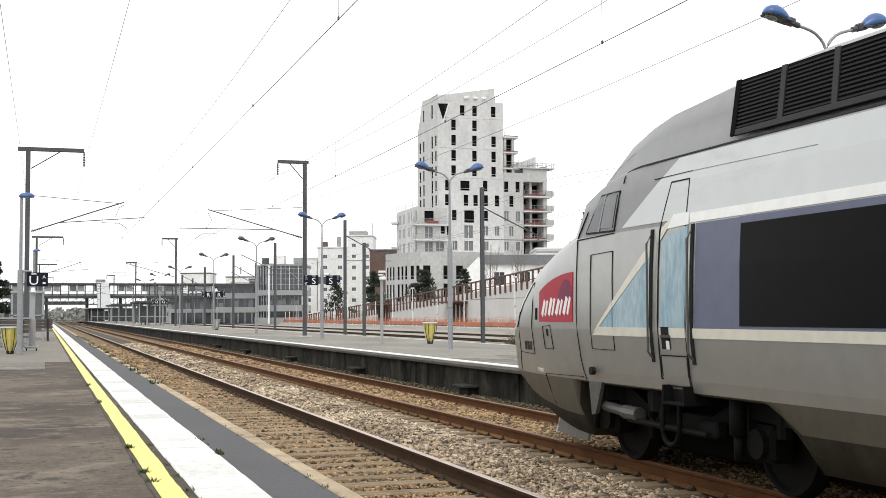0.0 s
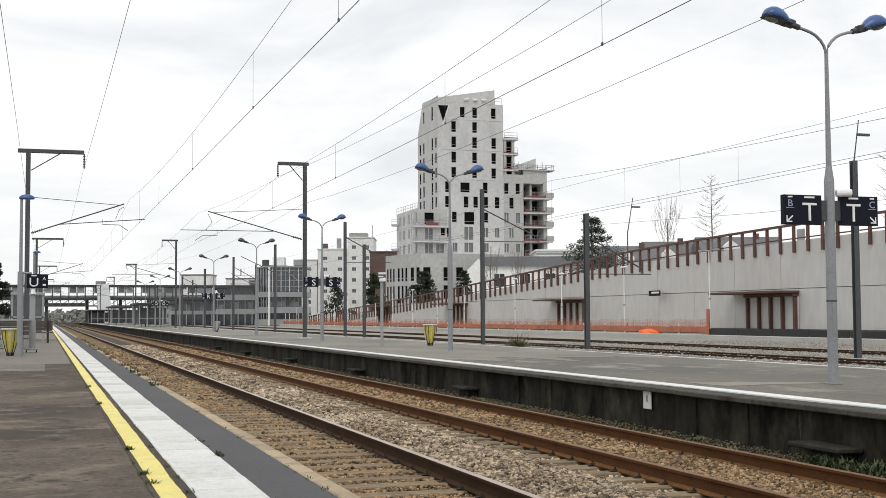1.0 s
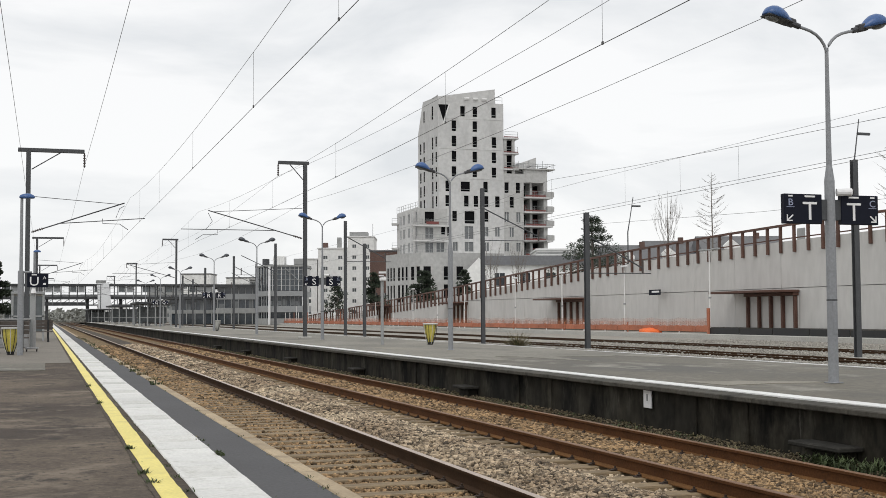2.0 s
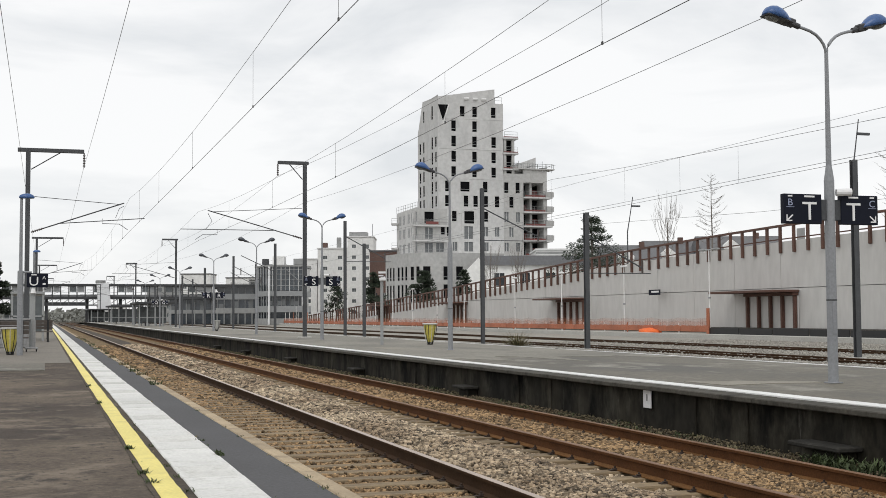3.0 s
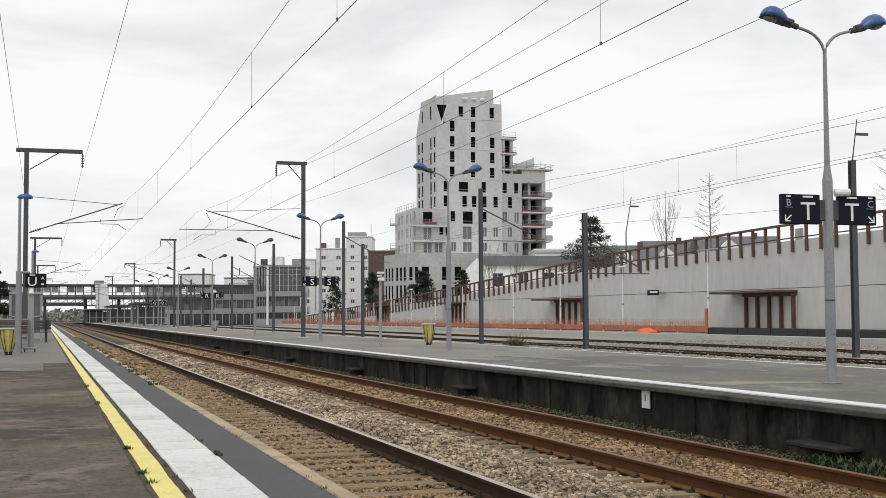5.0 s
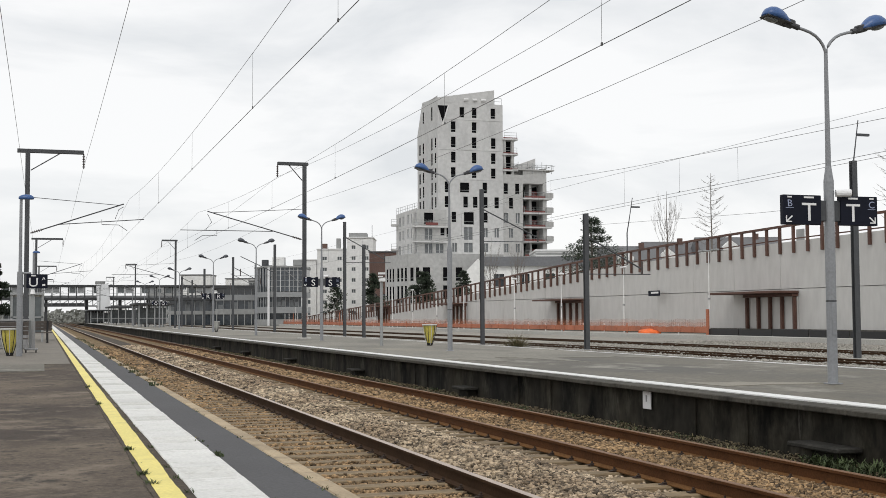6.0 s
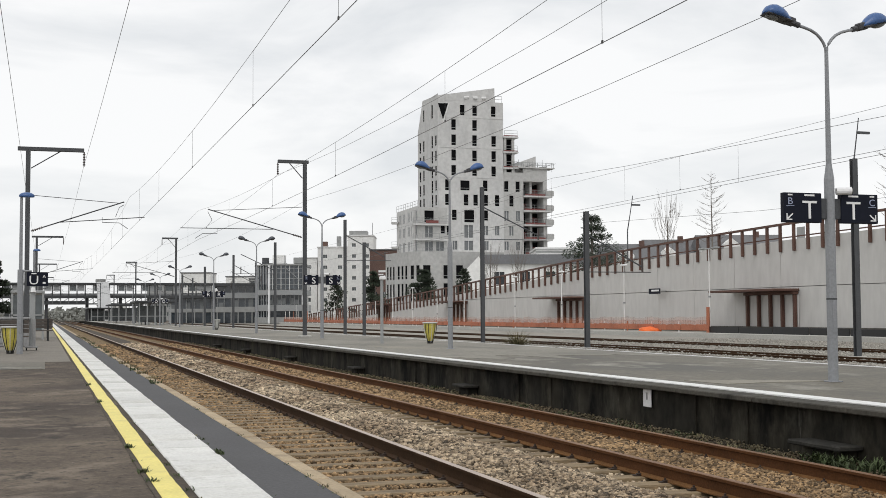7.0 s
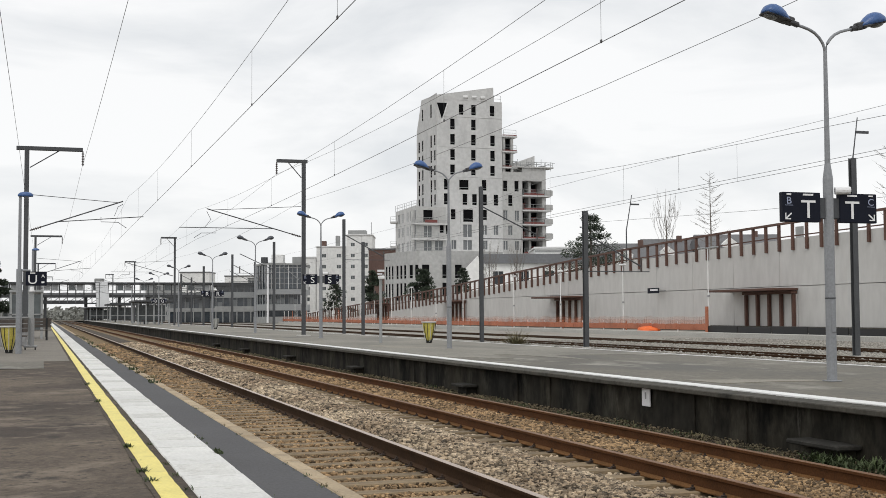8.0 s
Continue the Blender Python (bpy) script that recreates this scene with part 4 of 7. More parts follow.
strip("panel_seam", hat + hat[:1], 0.0055, M_T_SEAM, 0.009)
strip("latch", [(13.62, 1.41), (13.61, 1.33)], 0.03, M_T_SEAM, 0.012)
strip("seam", [(14.21, 1.98), (14.27, 1.45), (14.22, 1.10), (14.97, 1.11)], 0.006, M_T_SEAM, 0.009)
strip("seam", [(14.25, 1.97), (14.70, 1.74), (15.03, 1.50), (14.97, 1.11), (15.10, 0.74)], 0.007, M_T_SEAM, 0.009)
strip("seam", [(13.86, 0.88), (12.60, 0.90)], 0.0055, M_T_SEAM, 0.009)
strip("seam", [(13.86, 0.88), (13.76, 0.52)], 0.0055, M_T_SEAM, 0.009)
for y0 in (14.68, 14.55, 14.42):
    patch("fleet_mark", [(y0, 1.15), (y0 - 0.08, 1.145), (y0 - 0.08, 1.25), (y0, 1.255)], M_T_SKIRT, 0.008, 1, 1, "grey unreadable marking bar")
patch("marking", [(14.15, 0.90), (13.95, 0.89), (13.95, 0.93), (14.15, 0.94)], M_T_CREAM, 0.008, 2, 1, "pale marking bar")
patch("nose_light", [(15.12, 1.42), (15.02, 1.50), (14.92, 1.62), (15.02, 1.52)], M_T_GLASS, 0.010, 2, 2, "dark nose lamp glass")
patch("handle", [(14.09, 1.52), (14.05, 1.52), (14.05, 1.66), (14.09, 1.66)], M_T_SEAM, 0.014, 1, 2, "black hatch handle")
# emblem: a red field with a rounded upper edge, a plum bow and plain white strokes
NE = 12


def emblem_top(k):
    return 1.85 + 0.205 * math.sin(math.radians(90 * k)) ** 0.85


for i in range(NE):
    a, b = i / NE, (i + 1) / NE
    ya, yb = 13.93 - 1.16 * a, 13.93 - 1.16 * b
    patch("emblem", [(ya, 1.495), (yb, 1.495), (yb, emblem_top(b)), (ya, emblem_top(a))], M_T_RED, 0.008, 1, 6, "red emblem with plain white strokes")
for i in range(8):
    a, b = i / 8, (i + 1) / 8
    ya, yb = 13.22 - 0.44 * a, 13.22 - 0.44 * b
    patch("emblem_bow", [(ya, 1.74), (yb, 1.74), (yb, 1.74 + 0.24 * math.sin(math.pi * (0.1 + 0.72 * b))), (ya, 1.74 + 0.24 * math.sin(math.pi * (0.1 + 0.72 * a)))], M_T_PLUM, 0.010, 1, 3)
for k, (h, n) in enumerate(((0.0, 0.17), (0.005, 0.19), (0.01, 0.17), (0.015, 0.19))):
    y0 = 13.78 - 0.25 * k
    strip("emblem_stroke", [(y0, 1.57 + h), (y0 - 0.10, 1.57 + h + n)], 0.075, M_T_WHITE, 0.013, "plain white stroke")
    strip("emblem_stroke", [(y0 - 0.12, 1.57 + h), (y0 - 0.20, 1.57 + h + n)], 0.05, M_T_WHITE, 0.013, "plain white stroke")

# louvred air intakes along the roof edge
y, k = 9.80, 0
while y > -3.5:
    n = y - 0.755
    for sd in (-1, 1):
        louvre = bmesh.new()
        a, b = Vector((1.105, 0, 3.15)), Vector((0.905, 0, 3.70))
        nrm = Vector((0.55, 0, 0.2)).normalized()

        def quadbox(p0, p1, ya, yb, t0, t1, mi):
            vs = [p + nrm * (t + 0.026) + Vector((0, yy + 0.10 * ((p.z - 3.15) / 0.275 - 1), 0)) for t in (t0, t1) for yy in (ya, yb) for p in (p0, p1)]
            vv = [louvre.verts.new((sd * v.x, v.y - TIP, v.z)) for v in vs]
            for f in ((0, 1, 3, 2), (4, 6, 7, 5), (0, 4, 5, 1), (2, 3, 7, 6), (0, 2, 6, 4), (1, 5, 7, 3)):
                louvre.faces.new([vv[i] for i in f]).material_index = mi
        quadbox(a, b, n, y, 0.004, 0.012, 0)
        for j in range(12):
            p = a + (b - a) * (0.12 + 0.071 * j)
            quadbox(p, p + (b - a) * 0.035, n + 0.08, y - 0.02, 0.012, 0.022, 1)
        quadbox(a, b, n, n + 0.075, 0.012, 0.026, 2)
        quadbox(a, a + (b - a) * 0.10, n, y, 0.012, 0.027, 2)
        if k == 0:
            quadbox(a, b, y - 0.02, y + 0.06, 0.012, 0.028, 0)
        part("louvre_panel", louvre, [M_T_LOUVRE, M_T_SLAT, M_T_FRAME], train, "black louvred air intake")
    y, k = n, k + 1
part("roof_lamp", boxmesh(-0.62, -0.5, 7.42 - TIP, 7.58 - TIP, 3.84, 3.97, 0.02), M_T_SKIRT, train)

# snow plough under the nose: a bowed apron that sweeps back along both sides, with a pale scoop in front
sweep = [(0.0, 1.00), (0.40, 1.04), (0.68, 1.14), (0.82, 1.50), (0.90, 1.95), (0.95, 2.35), (0.98, 2.75)]
for nm, lo, hi, mat, lab, seq in (("snow_plough", 0.13, 0.50, M_T_FOLD, "grey snow plough under the nose", sweep), ("plough_scoop", 0.11, 0.30, M_T_HIGH, "pale scoop of the snow plough", sweep[:4])):
    bm = bmesh.new()
    line = [(-x, d) for x, d in seq[:0:-1]] + seq
    grow = 0.02 if nm == "plough_scoop" else 0.0
    loops = []
    for z, out in ((hi, 0.02 + grow), ((hi + lo) / 2, 0.03 + grow), (lo, 0.07 + grow), (lo, 0.03 + grow), ((hi + lo) / 2, grow), (hi, -0.03 + grow)):
        loops.append([bm.verts.new((x * (1 + out * 0.6), -d + out, z)) for x, d in line])
    for a, b in zip(loops, loops[1:] + loops[:1]):
        for k in range(len(line) - 1):
            bm.faces.new([a[k], a[k + 1], b[k + 1], b[k]])
    for k in (0, -1):
        bm.faces.new([l[k] for l in loops])
    part(nm, bm, mat, train, lab)

# bogies
def bogie(y, name="bogie"):
    b = new(name)
    b.parent = train
    b.location = (0, y - TIP, 0)
    for dy in (-1.5, 1.5):
        for sd in (-1, 1):
            bm = bmesh.new()
            prof = [(0.10, 0.0), (0.10, 0.10), (0.40, 0.10), (0.42, 0.135), (0.46, 0.135), (0.49, 0.02), (0.49, 0.0)]
            seg = 28
            ring = [[bm.verts.new((sd * (0.70 + xx), dy + r * math.cos(2 * math.pi * i / seg), 0.46 + r * math.sin(2 * math.pi * i / seg))) for r, xx in prof] for i in range(seg)]
            for i in range(seg):
                p, q = ring[i], ring[(i + 1) % seg]
                for j in range(len(prof)):
                    bm.faces.new([p[j], q[j], q[(j + 1) % len(prof)], p[(j + 1) % len(prof)]])
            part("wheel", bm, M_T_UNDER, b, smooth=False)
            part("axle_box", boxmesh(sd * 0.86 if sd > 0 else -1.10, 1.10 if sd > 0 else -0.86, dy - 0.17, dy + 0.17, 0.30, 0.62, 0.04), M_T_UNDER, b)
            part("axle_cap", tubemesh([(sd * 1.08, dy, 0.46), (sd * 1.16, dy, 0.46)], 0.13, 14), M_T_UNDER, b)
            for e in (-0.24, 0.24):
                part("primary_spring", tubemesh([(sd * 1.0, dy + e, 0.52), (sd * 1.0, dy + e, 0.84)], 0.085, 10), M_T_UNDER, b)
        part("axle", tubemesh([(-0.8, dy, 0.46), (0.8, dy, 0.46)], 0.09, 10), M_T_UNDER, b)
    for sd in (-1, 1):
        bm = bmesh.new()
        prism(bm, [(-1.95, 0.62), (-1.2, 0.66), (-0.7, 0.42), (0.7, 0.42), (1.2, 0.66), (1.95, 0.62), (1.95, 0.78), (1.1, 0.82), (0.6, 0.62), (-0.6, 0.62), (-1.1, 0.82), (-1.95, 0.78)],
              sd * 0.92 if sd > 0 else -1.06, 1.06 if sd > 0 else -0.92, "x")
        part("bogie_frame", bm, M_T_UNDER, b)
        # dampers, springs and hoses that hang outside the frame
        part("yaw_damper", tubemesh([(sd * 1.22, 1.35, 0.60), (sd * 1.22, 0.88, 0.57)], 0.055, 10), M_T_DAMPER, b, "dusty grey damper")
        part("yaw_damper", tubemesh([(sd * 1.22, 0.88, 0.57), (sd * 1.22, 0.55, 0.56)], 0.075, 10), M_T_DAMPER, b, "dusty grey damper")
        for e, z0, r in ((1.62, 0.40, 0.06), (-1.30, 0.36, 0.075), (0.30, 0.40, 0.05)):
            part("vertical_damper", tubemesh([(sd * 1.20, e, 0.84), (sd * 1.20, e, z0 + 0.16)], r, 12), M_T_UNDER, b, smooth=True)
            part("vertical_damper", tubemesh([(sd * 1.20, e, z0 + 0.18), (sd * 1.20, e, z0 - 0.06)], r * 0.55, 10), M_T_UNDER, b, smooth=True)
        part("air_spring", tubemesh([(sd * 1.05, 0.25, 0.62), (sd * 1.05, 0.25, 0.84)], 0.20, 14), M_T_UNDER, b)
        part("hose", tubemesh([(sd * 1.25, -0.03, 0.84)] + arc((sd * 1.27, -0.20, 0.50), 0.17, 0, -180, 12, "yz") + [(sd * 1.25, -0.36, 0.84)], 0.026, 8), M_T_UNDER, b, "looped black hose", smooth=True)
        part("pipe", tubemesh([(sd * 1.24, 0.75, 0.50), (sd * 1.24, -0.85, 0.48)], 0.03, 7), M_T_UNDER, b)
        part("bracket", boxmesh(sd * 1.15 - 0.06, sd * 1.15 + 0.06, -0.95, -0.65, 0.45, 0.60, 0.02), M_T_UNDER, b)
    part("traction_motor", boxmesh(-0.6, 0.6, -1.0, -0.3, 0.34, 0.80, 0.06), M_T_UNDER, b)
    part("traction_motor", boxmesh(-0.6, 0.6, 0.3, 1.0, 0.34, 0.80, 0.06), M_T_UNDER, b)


bogie(10.93)
bogie(-1.5)
# plain black box added for the low gear, to block light under the train
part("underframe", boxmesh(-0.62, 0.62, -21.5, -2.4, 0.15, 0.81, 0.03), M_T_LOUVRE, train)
# mud guards that frame the open bogie bay, and the jack point below the seam
for sd in (-1, 1):
    bm = bmesh.new()
    prism(bm, [(12.45 - TIP, 0.86), (12.12 - TIP, 0.86), (12.28 - TIP, 0.52), (12.38 - TIP, 0.50)], sd * 1.30 if sd > 0 else -1.34, 1.34 if sd > 0 else -1.30, "x")
    part("guard_plate", bm, M_T_DAMPER, train)
    part("jack_eye", tubemesh([(sd * 1.38, 12.22 - TIP, 0.98), (sd * 1.425, 12.22 - TIP, 0.98)], 0.045, 10), M_T_SEAM, train)
# ---- overhead line: masts, cantilevers, wires ----
def h_section(bm, x, y, z0, z1, w, d, t=0.02):
    h, k = w / 2, d / 2
    prism(bm, [(x - h, y - k), (x + h, y - k), (x + h, y - k + t), (x + t / 2, y - k + t), (x + t / 2, y + k - t), (x + h, y + k - t),
               (x + h, y + k), (x - h, y + k), (x - h, y + k - t), (x - t / 2, y + k - t), (x - t / 2, y - k + t), (x - h, y - k + t)], z0, z1, "z")


def insulator(p0, p1, parent):
    p0, p1 = Vector(p0), Vector(p1)
    bm = bmesh.new()
    tube(bm, [p0, p1], 0.03, 6)
    for k in range(5):
        c = p0 + (p1 - p0) * (0.15 + 0.175 * k)
        tube(bm, [c, c + (p1 - p0) * 0.06], 0.055, 8)
    part("insulator", bm, M_INSUL, parent, "dark ribbed insulator")


def catenary_mast(x, y, base, toward, reach, top=9.15, wide=0.25, boom=(0.0, 0.0), tip=0.3, drop=0.0, label="tall grey steel catenary mast with a bracket over the track"):
    """toward: +1 or -1, the side on which the track lies; reach: from the mast to the middle of the track."""
    t = thing("catenary_mast", label, "catenary mast", pose(x, y, 0), group="catenary masts")
    bm = bmesh.new()
    h_section(bm, 0, 0, base, top, wide, wide)
    part("mast", bm, M_MAST, t)
    part("foundation", boxmesh(-0.30, 0.30, -0.30, 0.30, base - 0.35, base + 0.07, 0.03), M_CONCRETE, t)
    s = toward
    # inclined tube that carries the wires
    lo, hi = 5.42 - drop, 6.72 - drop
    tube_end = (s * (reach + tip), 0, hi)
    part("bracket_tube", tubemesh([(s * 0.14, 0, lo), tube_end], 0.026, 8), M_MAST, t)
    insulator((s * 0.14, 0, lo), (s * 0.62, 0, lo + (hi - lo) * 0.48 / (reach + tip - 0.14)), t)
    part("stay", tubemesh([(s * 0.14, 0, 6.92 - drop), (s * (reach + tip - 0.2), 0, 6.66 - drop)], 0.014, 5), M_MAST, t)
    # registration tube and steady arm
    part("registration_tube", tubemesh([(s * (reach * 0.30), 0, lo + 1.3 * 0.29), (s * (reach + 0.85), 0, 5.80)], 0.020, 6), M_MAST, t)
    part("steady_arm", tubemesh([(s * (reach - 0.9), 0, 5.76), (s * (reach - 0.9), 0, 5.55), (s * (reach - 0.2), 0, 5.54), (s * (reach + 0.15), 0, 5.30)], 0.014, 5), M_MAST, t)
    part("drop_link", tubemesh([(s * (reach + min(tip, 0.05)), 0, hi - 0.12), (s * (reach + tip - 0.2), 0, 6.2), (s * (reach - 0.35), 0, 5.80)], 0.014, 5), M_MAST, t)
    if boom != (0.0, 0.0):
        a, b = boom
        bm = bmesh.new()
        box(bm, a, b, -0.09, 0.09, top - 0.02, top + 0.14, 0.01)
        part("boom", bm, M_MAST, t)
        e = b if abs(b) > abs(a) else a
        part("boom_stay", tubemesh([(math.copysign(0.12, e), 0, top - 0.75), (e * 0.58, 0, top)], 0.025, 6), M_MAST, t)
        insulator((e, 0, top), (e, 0, top - 0.62), t)
    return t


def wire(name, pts, r, label, group=""):
    return tagged(link(name, tubemesh(pts, r, 5), M_WIRE), label, "overhead wire", group=group)


SPAN1 = [5.6, 54.4, 114.5, 174.5, 234.5, 294.5]      # masts of the near track
SPAN2 = [5.5, 60.5, 123.9, 180.3, 238.0, 297.0]       # masts on the island platform
for i, y in enumerate(SPAN1[1:]):
    catenary_mast(-0.72, y, P, 1, 3.9, 8.52, 0.19, (-0.42, 2.24), 0.0, 0.28, "grey steel catenary mast with a boom, on the near platform")
for i, y in enumerate(SPAN2[1:]):
    catenary_mast(12.21, y, P, -1, 5.2, 9.1, 0.18, (-1.35, 0.18), -0.45, 0.0, "grey steel catenary mast with a boom, on the island platform")


def catenary(x, spans, contact_z, top_z, sag, group, first=(), slack=0.0):
    """A carrying wire that sags from mast to mast, the contact wire and its droppers; first: where the droppers of the first span hang."""
    for a, b in zip(spans, spans[1:]):
        n = 16
        def carry_z(y):
            f = (y - a) / (b - a)
            return top_z - 4 * sag * f * (1 - f)

        def touch_z(y):
            f = (y - a) / (b - a)
            return contact_z - 4 * slack * f * (1 - f)
        wire("carrying_wire", [(x, y, carry_z(y)) for y in lin(a, b, n)], 0.0045, "thin dark carrying wire sagging between masts", group)
        wire("contact_wire", [(x, y, touch_z(y)) for y in lin(a, b, 8)], 0.0058, "thin dark contact wire over the track", group)
        if a > 150:
            continue
        m = max(5, int((b - a) / 9.0))
        for y in first if first and a == spans[0] else [a + (b - a) * (k + 0.5) / m for k in range(m)]:
            wire("dropper", [(x, y, touch_z(y)), (x, y, carry_z(y))], 0.0030, "thin dropper between the two wires", group)
            clamp = boxmesh(x - 0.009, x + 0.009, y - 0.02, y + 0.02, touch_z(y) - 0.008, touch_z(y) + 0.035)
            tagged(link("dropper_clamp", clamp, M_WIRE), "small dark clamp on the contact wire", "wire clamp", group="clamps on the wires")


catenary(T1 + 0.02, SPAN1, 5.24, 6.66, 0.55, "wires of the near track", (14.8, 21.4, 30.7, 40.1, 48.6), 0.03)
catenary(T2 + 0.02, SPAN2, 5.25, 6.65, 0.68, "wires of the second track", (14.9, 21.7, 30.8, 40.0, 50.0), 0.14)


def feeder(x, spans, z, sag, r=0.0060):
    for a, b in zip(spans, spans[1:]):
        wire("feeder_wire", [(x, a + (b - a) * i / 8, z - 4 * sag * (i / 8) * (1 - i / 8)) for i in range(9)], r, "thin dark feeder wire", "feeder wires")


feeder(1.50, SPAN1, 7.88, 0.20)
feeder(-0.85, [-5.0] + SPAN1[1:], 7.25, -0.15, 0.006)
feeder(10.86, SPAN2, 8.5, 0.62)
feeder(12.16, SPAN2, 7.2, 0.45)


# masts and wires of the tracks behind the island platform
def plain_mast(x, y, top, w, arm, label):
    t = thing("catenary_mast", label, "catenary mast", pose(x, y, 0), group="rear catenary masts")
    bm = bmesh.new()
    h_section(bm, 0, 0, -0.1, top, w, w)
    part("mast", bm, M_MAST, t)
    part("foundation", boxmesh(-0.26, 0.26, -0.26, 0.26, -0.4, -0.05, 0.03), M_CONCRETE, t)
    if arm:
        part("bracket_tube", tubemesh([(0.1, 0, top - 2.7), (arm, 0, top - 1.15)] if arm < 0 else [(0.1, 0, top - 1.15), (arm, 0, top - 2.7)], 0.036, 8), M_MAST, t)
        part("registration_tube", tubemesh([(0.1, 0, top - 2.95), (arm * 1.15, 0, top - 2.95)], 0.025, 6), M_MAST, t)
        part("bracket_end", tubemesh([(arm, 0, top - 2.95), (arm, 0, top - 2.3)], 0.05, 6), M_INSUL, t)
    return t


for x, y, top, w, arm in ((28.84, 39.5, 7.34, 0.21, 0), (25.07, 55.4, 6.56, 0.22, 3.0), (23.47, 66.0, 8.76, 0.20, 3.4), (20.77, 88.2, 8.5, 0.20, 3.0),
                          (23.18, 92.1, 7.1, 0.22, 0), (20.5, 115.5, 8.4, 0.22, -3.2), (19.64, 136.5, 8.2, 0.22, 3.0), (24.3, 150.0, 8.0, 0.22, -3.0), (20.0, 165.0, 8.0, 0.26, -3.0),
                          (20.3, 196.0, 8.0, 0.26, 3.0), (24.0, 215.0, 8.0, 0.26, 0), (19.8, 240.0, 8.0, 0.26, 3.0)):
    plain_mast(x, y, top, w, arm, "dark steel mast beside the rear tracks")
REAR = [-20.0, 39.5, 95.0, 150.0, 205.0]
catenary(18.0, REAR, 5.25, 6.28, 0.06, "wires of the rear tracks", (33.0,))
wire("contact_wire", [(18.05, -20, 5.16), (18.05, 60, 5.16), (20.72, 88.2, 5.3)], 0.0058, "thin dark contact wire over the track", "wires of the rear tracks")
wire("carrying_wire", [(18.05, y, z) for y, z in ((-20, 6.4), (5, 6.02), (23.4, 6.01), (29.8, 6.18), (36.8, 6.40), (43, 6.66))] + [(23.42, 66.0, 7.7)], 0.0060, "thin dark carrying wire rising to a mast", "wires of the rear tracks")
for y, z in ((29.8, 6.18), (36.8, 6.40), (43.0, 6.66)):
    wire("dropper", [(18.05, y, 5.16), (18.05, y, z)], 0.003, "thin dropper between the two wires", "wires of the rear tracks")
wire("contact_wire", [(T4, y, z) for y, z in ((-20, 5.2), (34.7, 5.40), (42.4, 5.58))] + [(25.12, 55.4, 5.97)], 0.0068, "thin dark wire slanting up to a mast", "wires of the rear tracks")


# ---- station lamps, signs ----
def lamp_head(parent, s, z, hood):
    """The swan neck and the hooded head on one side, from the fork at height z."""
    neck = [(0.0, -0.05), (0.012, 0.05), (0.045, 0.13), (0.10, 0.205), (0.18, 0.275), (0.28, 0.325), (0.40, 0.360), (0.56, 0.395)]
    part("swan_neck", tubemesh([(s * x, 0, z + h) for x, h in neck], 0.024, 10), M_GREYPAINT, parent, smooth=True)
    tilt = Matrix.Translation((s * 0.55, 0, z + 0.40)) @ Matrix.Rotation(-s * radians(14), 4, "Y") @ Matrix.Diagonal((s, 1, 1, 1))

    def shaped(name, bm, mat, label, smooth=True):
        bm.transform(tilt)
        return part(name, bm, mat, parent, label, smooth)
    # clamp and gear box at the neck's end
    bm = bmesh.new()
    tube(bm, [(-0.07, 0, 0.0), (0.06, 0, 0.005)], 0.045, 10)
    box(bm, 0.02, 0.20, -0.065, 0.065, -0.045, 0.075, 0.02)
    shaped("gear_box", bm, M_HOOD_BASE, "dark lamp gear box", False)
    # helmet-shaped hood, highest towards its tip
    bm = bmesh.new()
    outline = [(0.08, 0.055, 0.05), (0.15, 0.085, 0.085), (0.22, 0.120, 0.135), (0.31, 0.145, 0.178), (0.40, 0.152, 0.188), (0.48, 0.140, 0.165), (0.545, 0.105, 0.115), (0.58, 0.04, 0.04)]
    rows = []
    for x, w, h in outline:
        rows.append([bm.verts.new((x, w * math.cos(a), 0.0 + h * math.sin(a) ** 0.8)) for a in lin(0.0001, math.pi - 0.0001, 10)])
    for a, b in zip(rows, rows[1:]):
        for k in range(10):
            bm.faces.new([a[k], a[k + 1], b[k + 1], b[k]])
    bm.faces.new(rows[0])
    bm.faces.new(rows[-1][::-1])
    bm.faces.new([r[0] for r in rows] + [r[-1] for r in rows[::-1]])
    shaped("hood", bm, hood, "blue plastic lamp hood" if hood == M_BLUE else "weathered dark grey lamp hood")
    bm = bmesh.new()
    box(bm, 0.10, 0.56, -0.125, 0.125, -0.022, 0.004, 0.01)
    shaped("lamp_base", bm, M_HOOD_BASE, "dark underside of the lamp", False)
    bm = bmesh.new()
    bmesh.ops.create_uvsphere(bm, u_segments=12, v_segments=8, radius=1.0)
    for v in bm.verts:
        v.co = Vector((0.42 + v.co.x * 0.12, v.co.y * 0.095, -0.015 + min(0, v.co.z) * 0.05))
    shaped("lens", bm, M_LENS, "grey lamp bowl")


M_HOOD_BASE = material("dark_lamp_casting", (0.055, 0.055, 0.06), 0.55, vary=0.1, grain=(4, 30), bump=0)
M_HOOD_GREY = material("weathered_lamp_hood", (0.075, 0.082, 0.098), 0.4, vary=0.1, grain=(4, 30), bump=0)


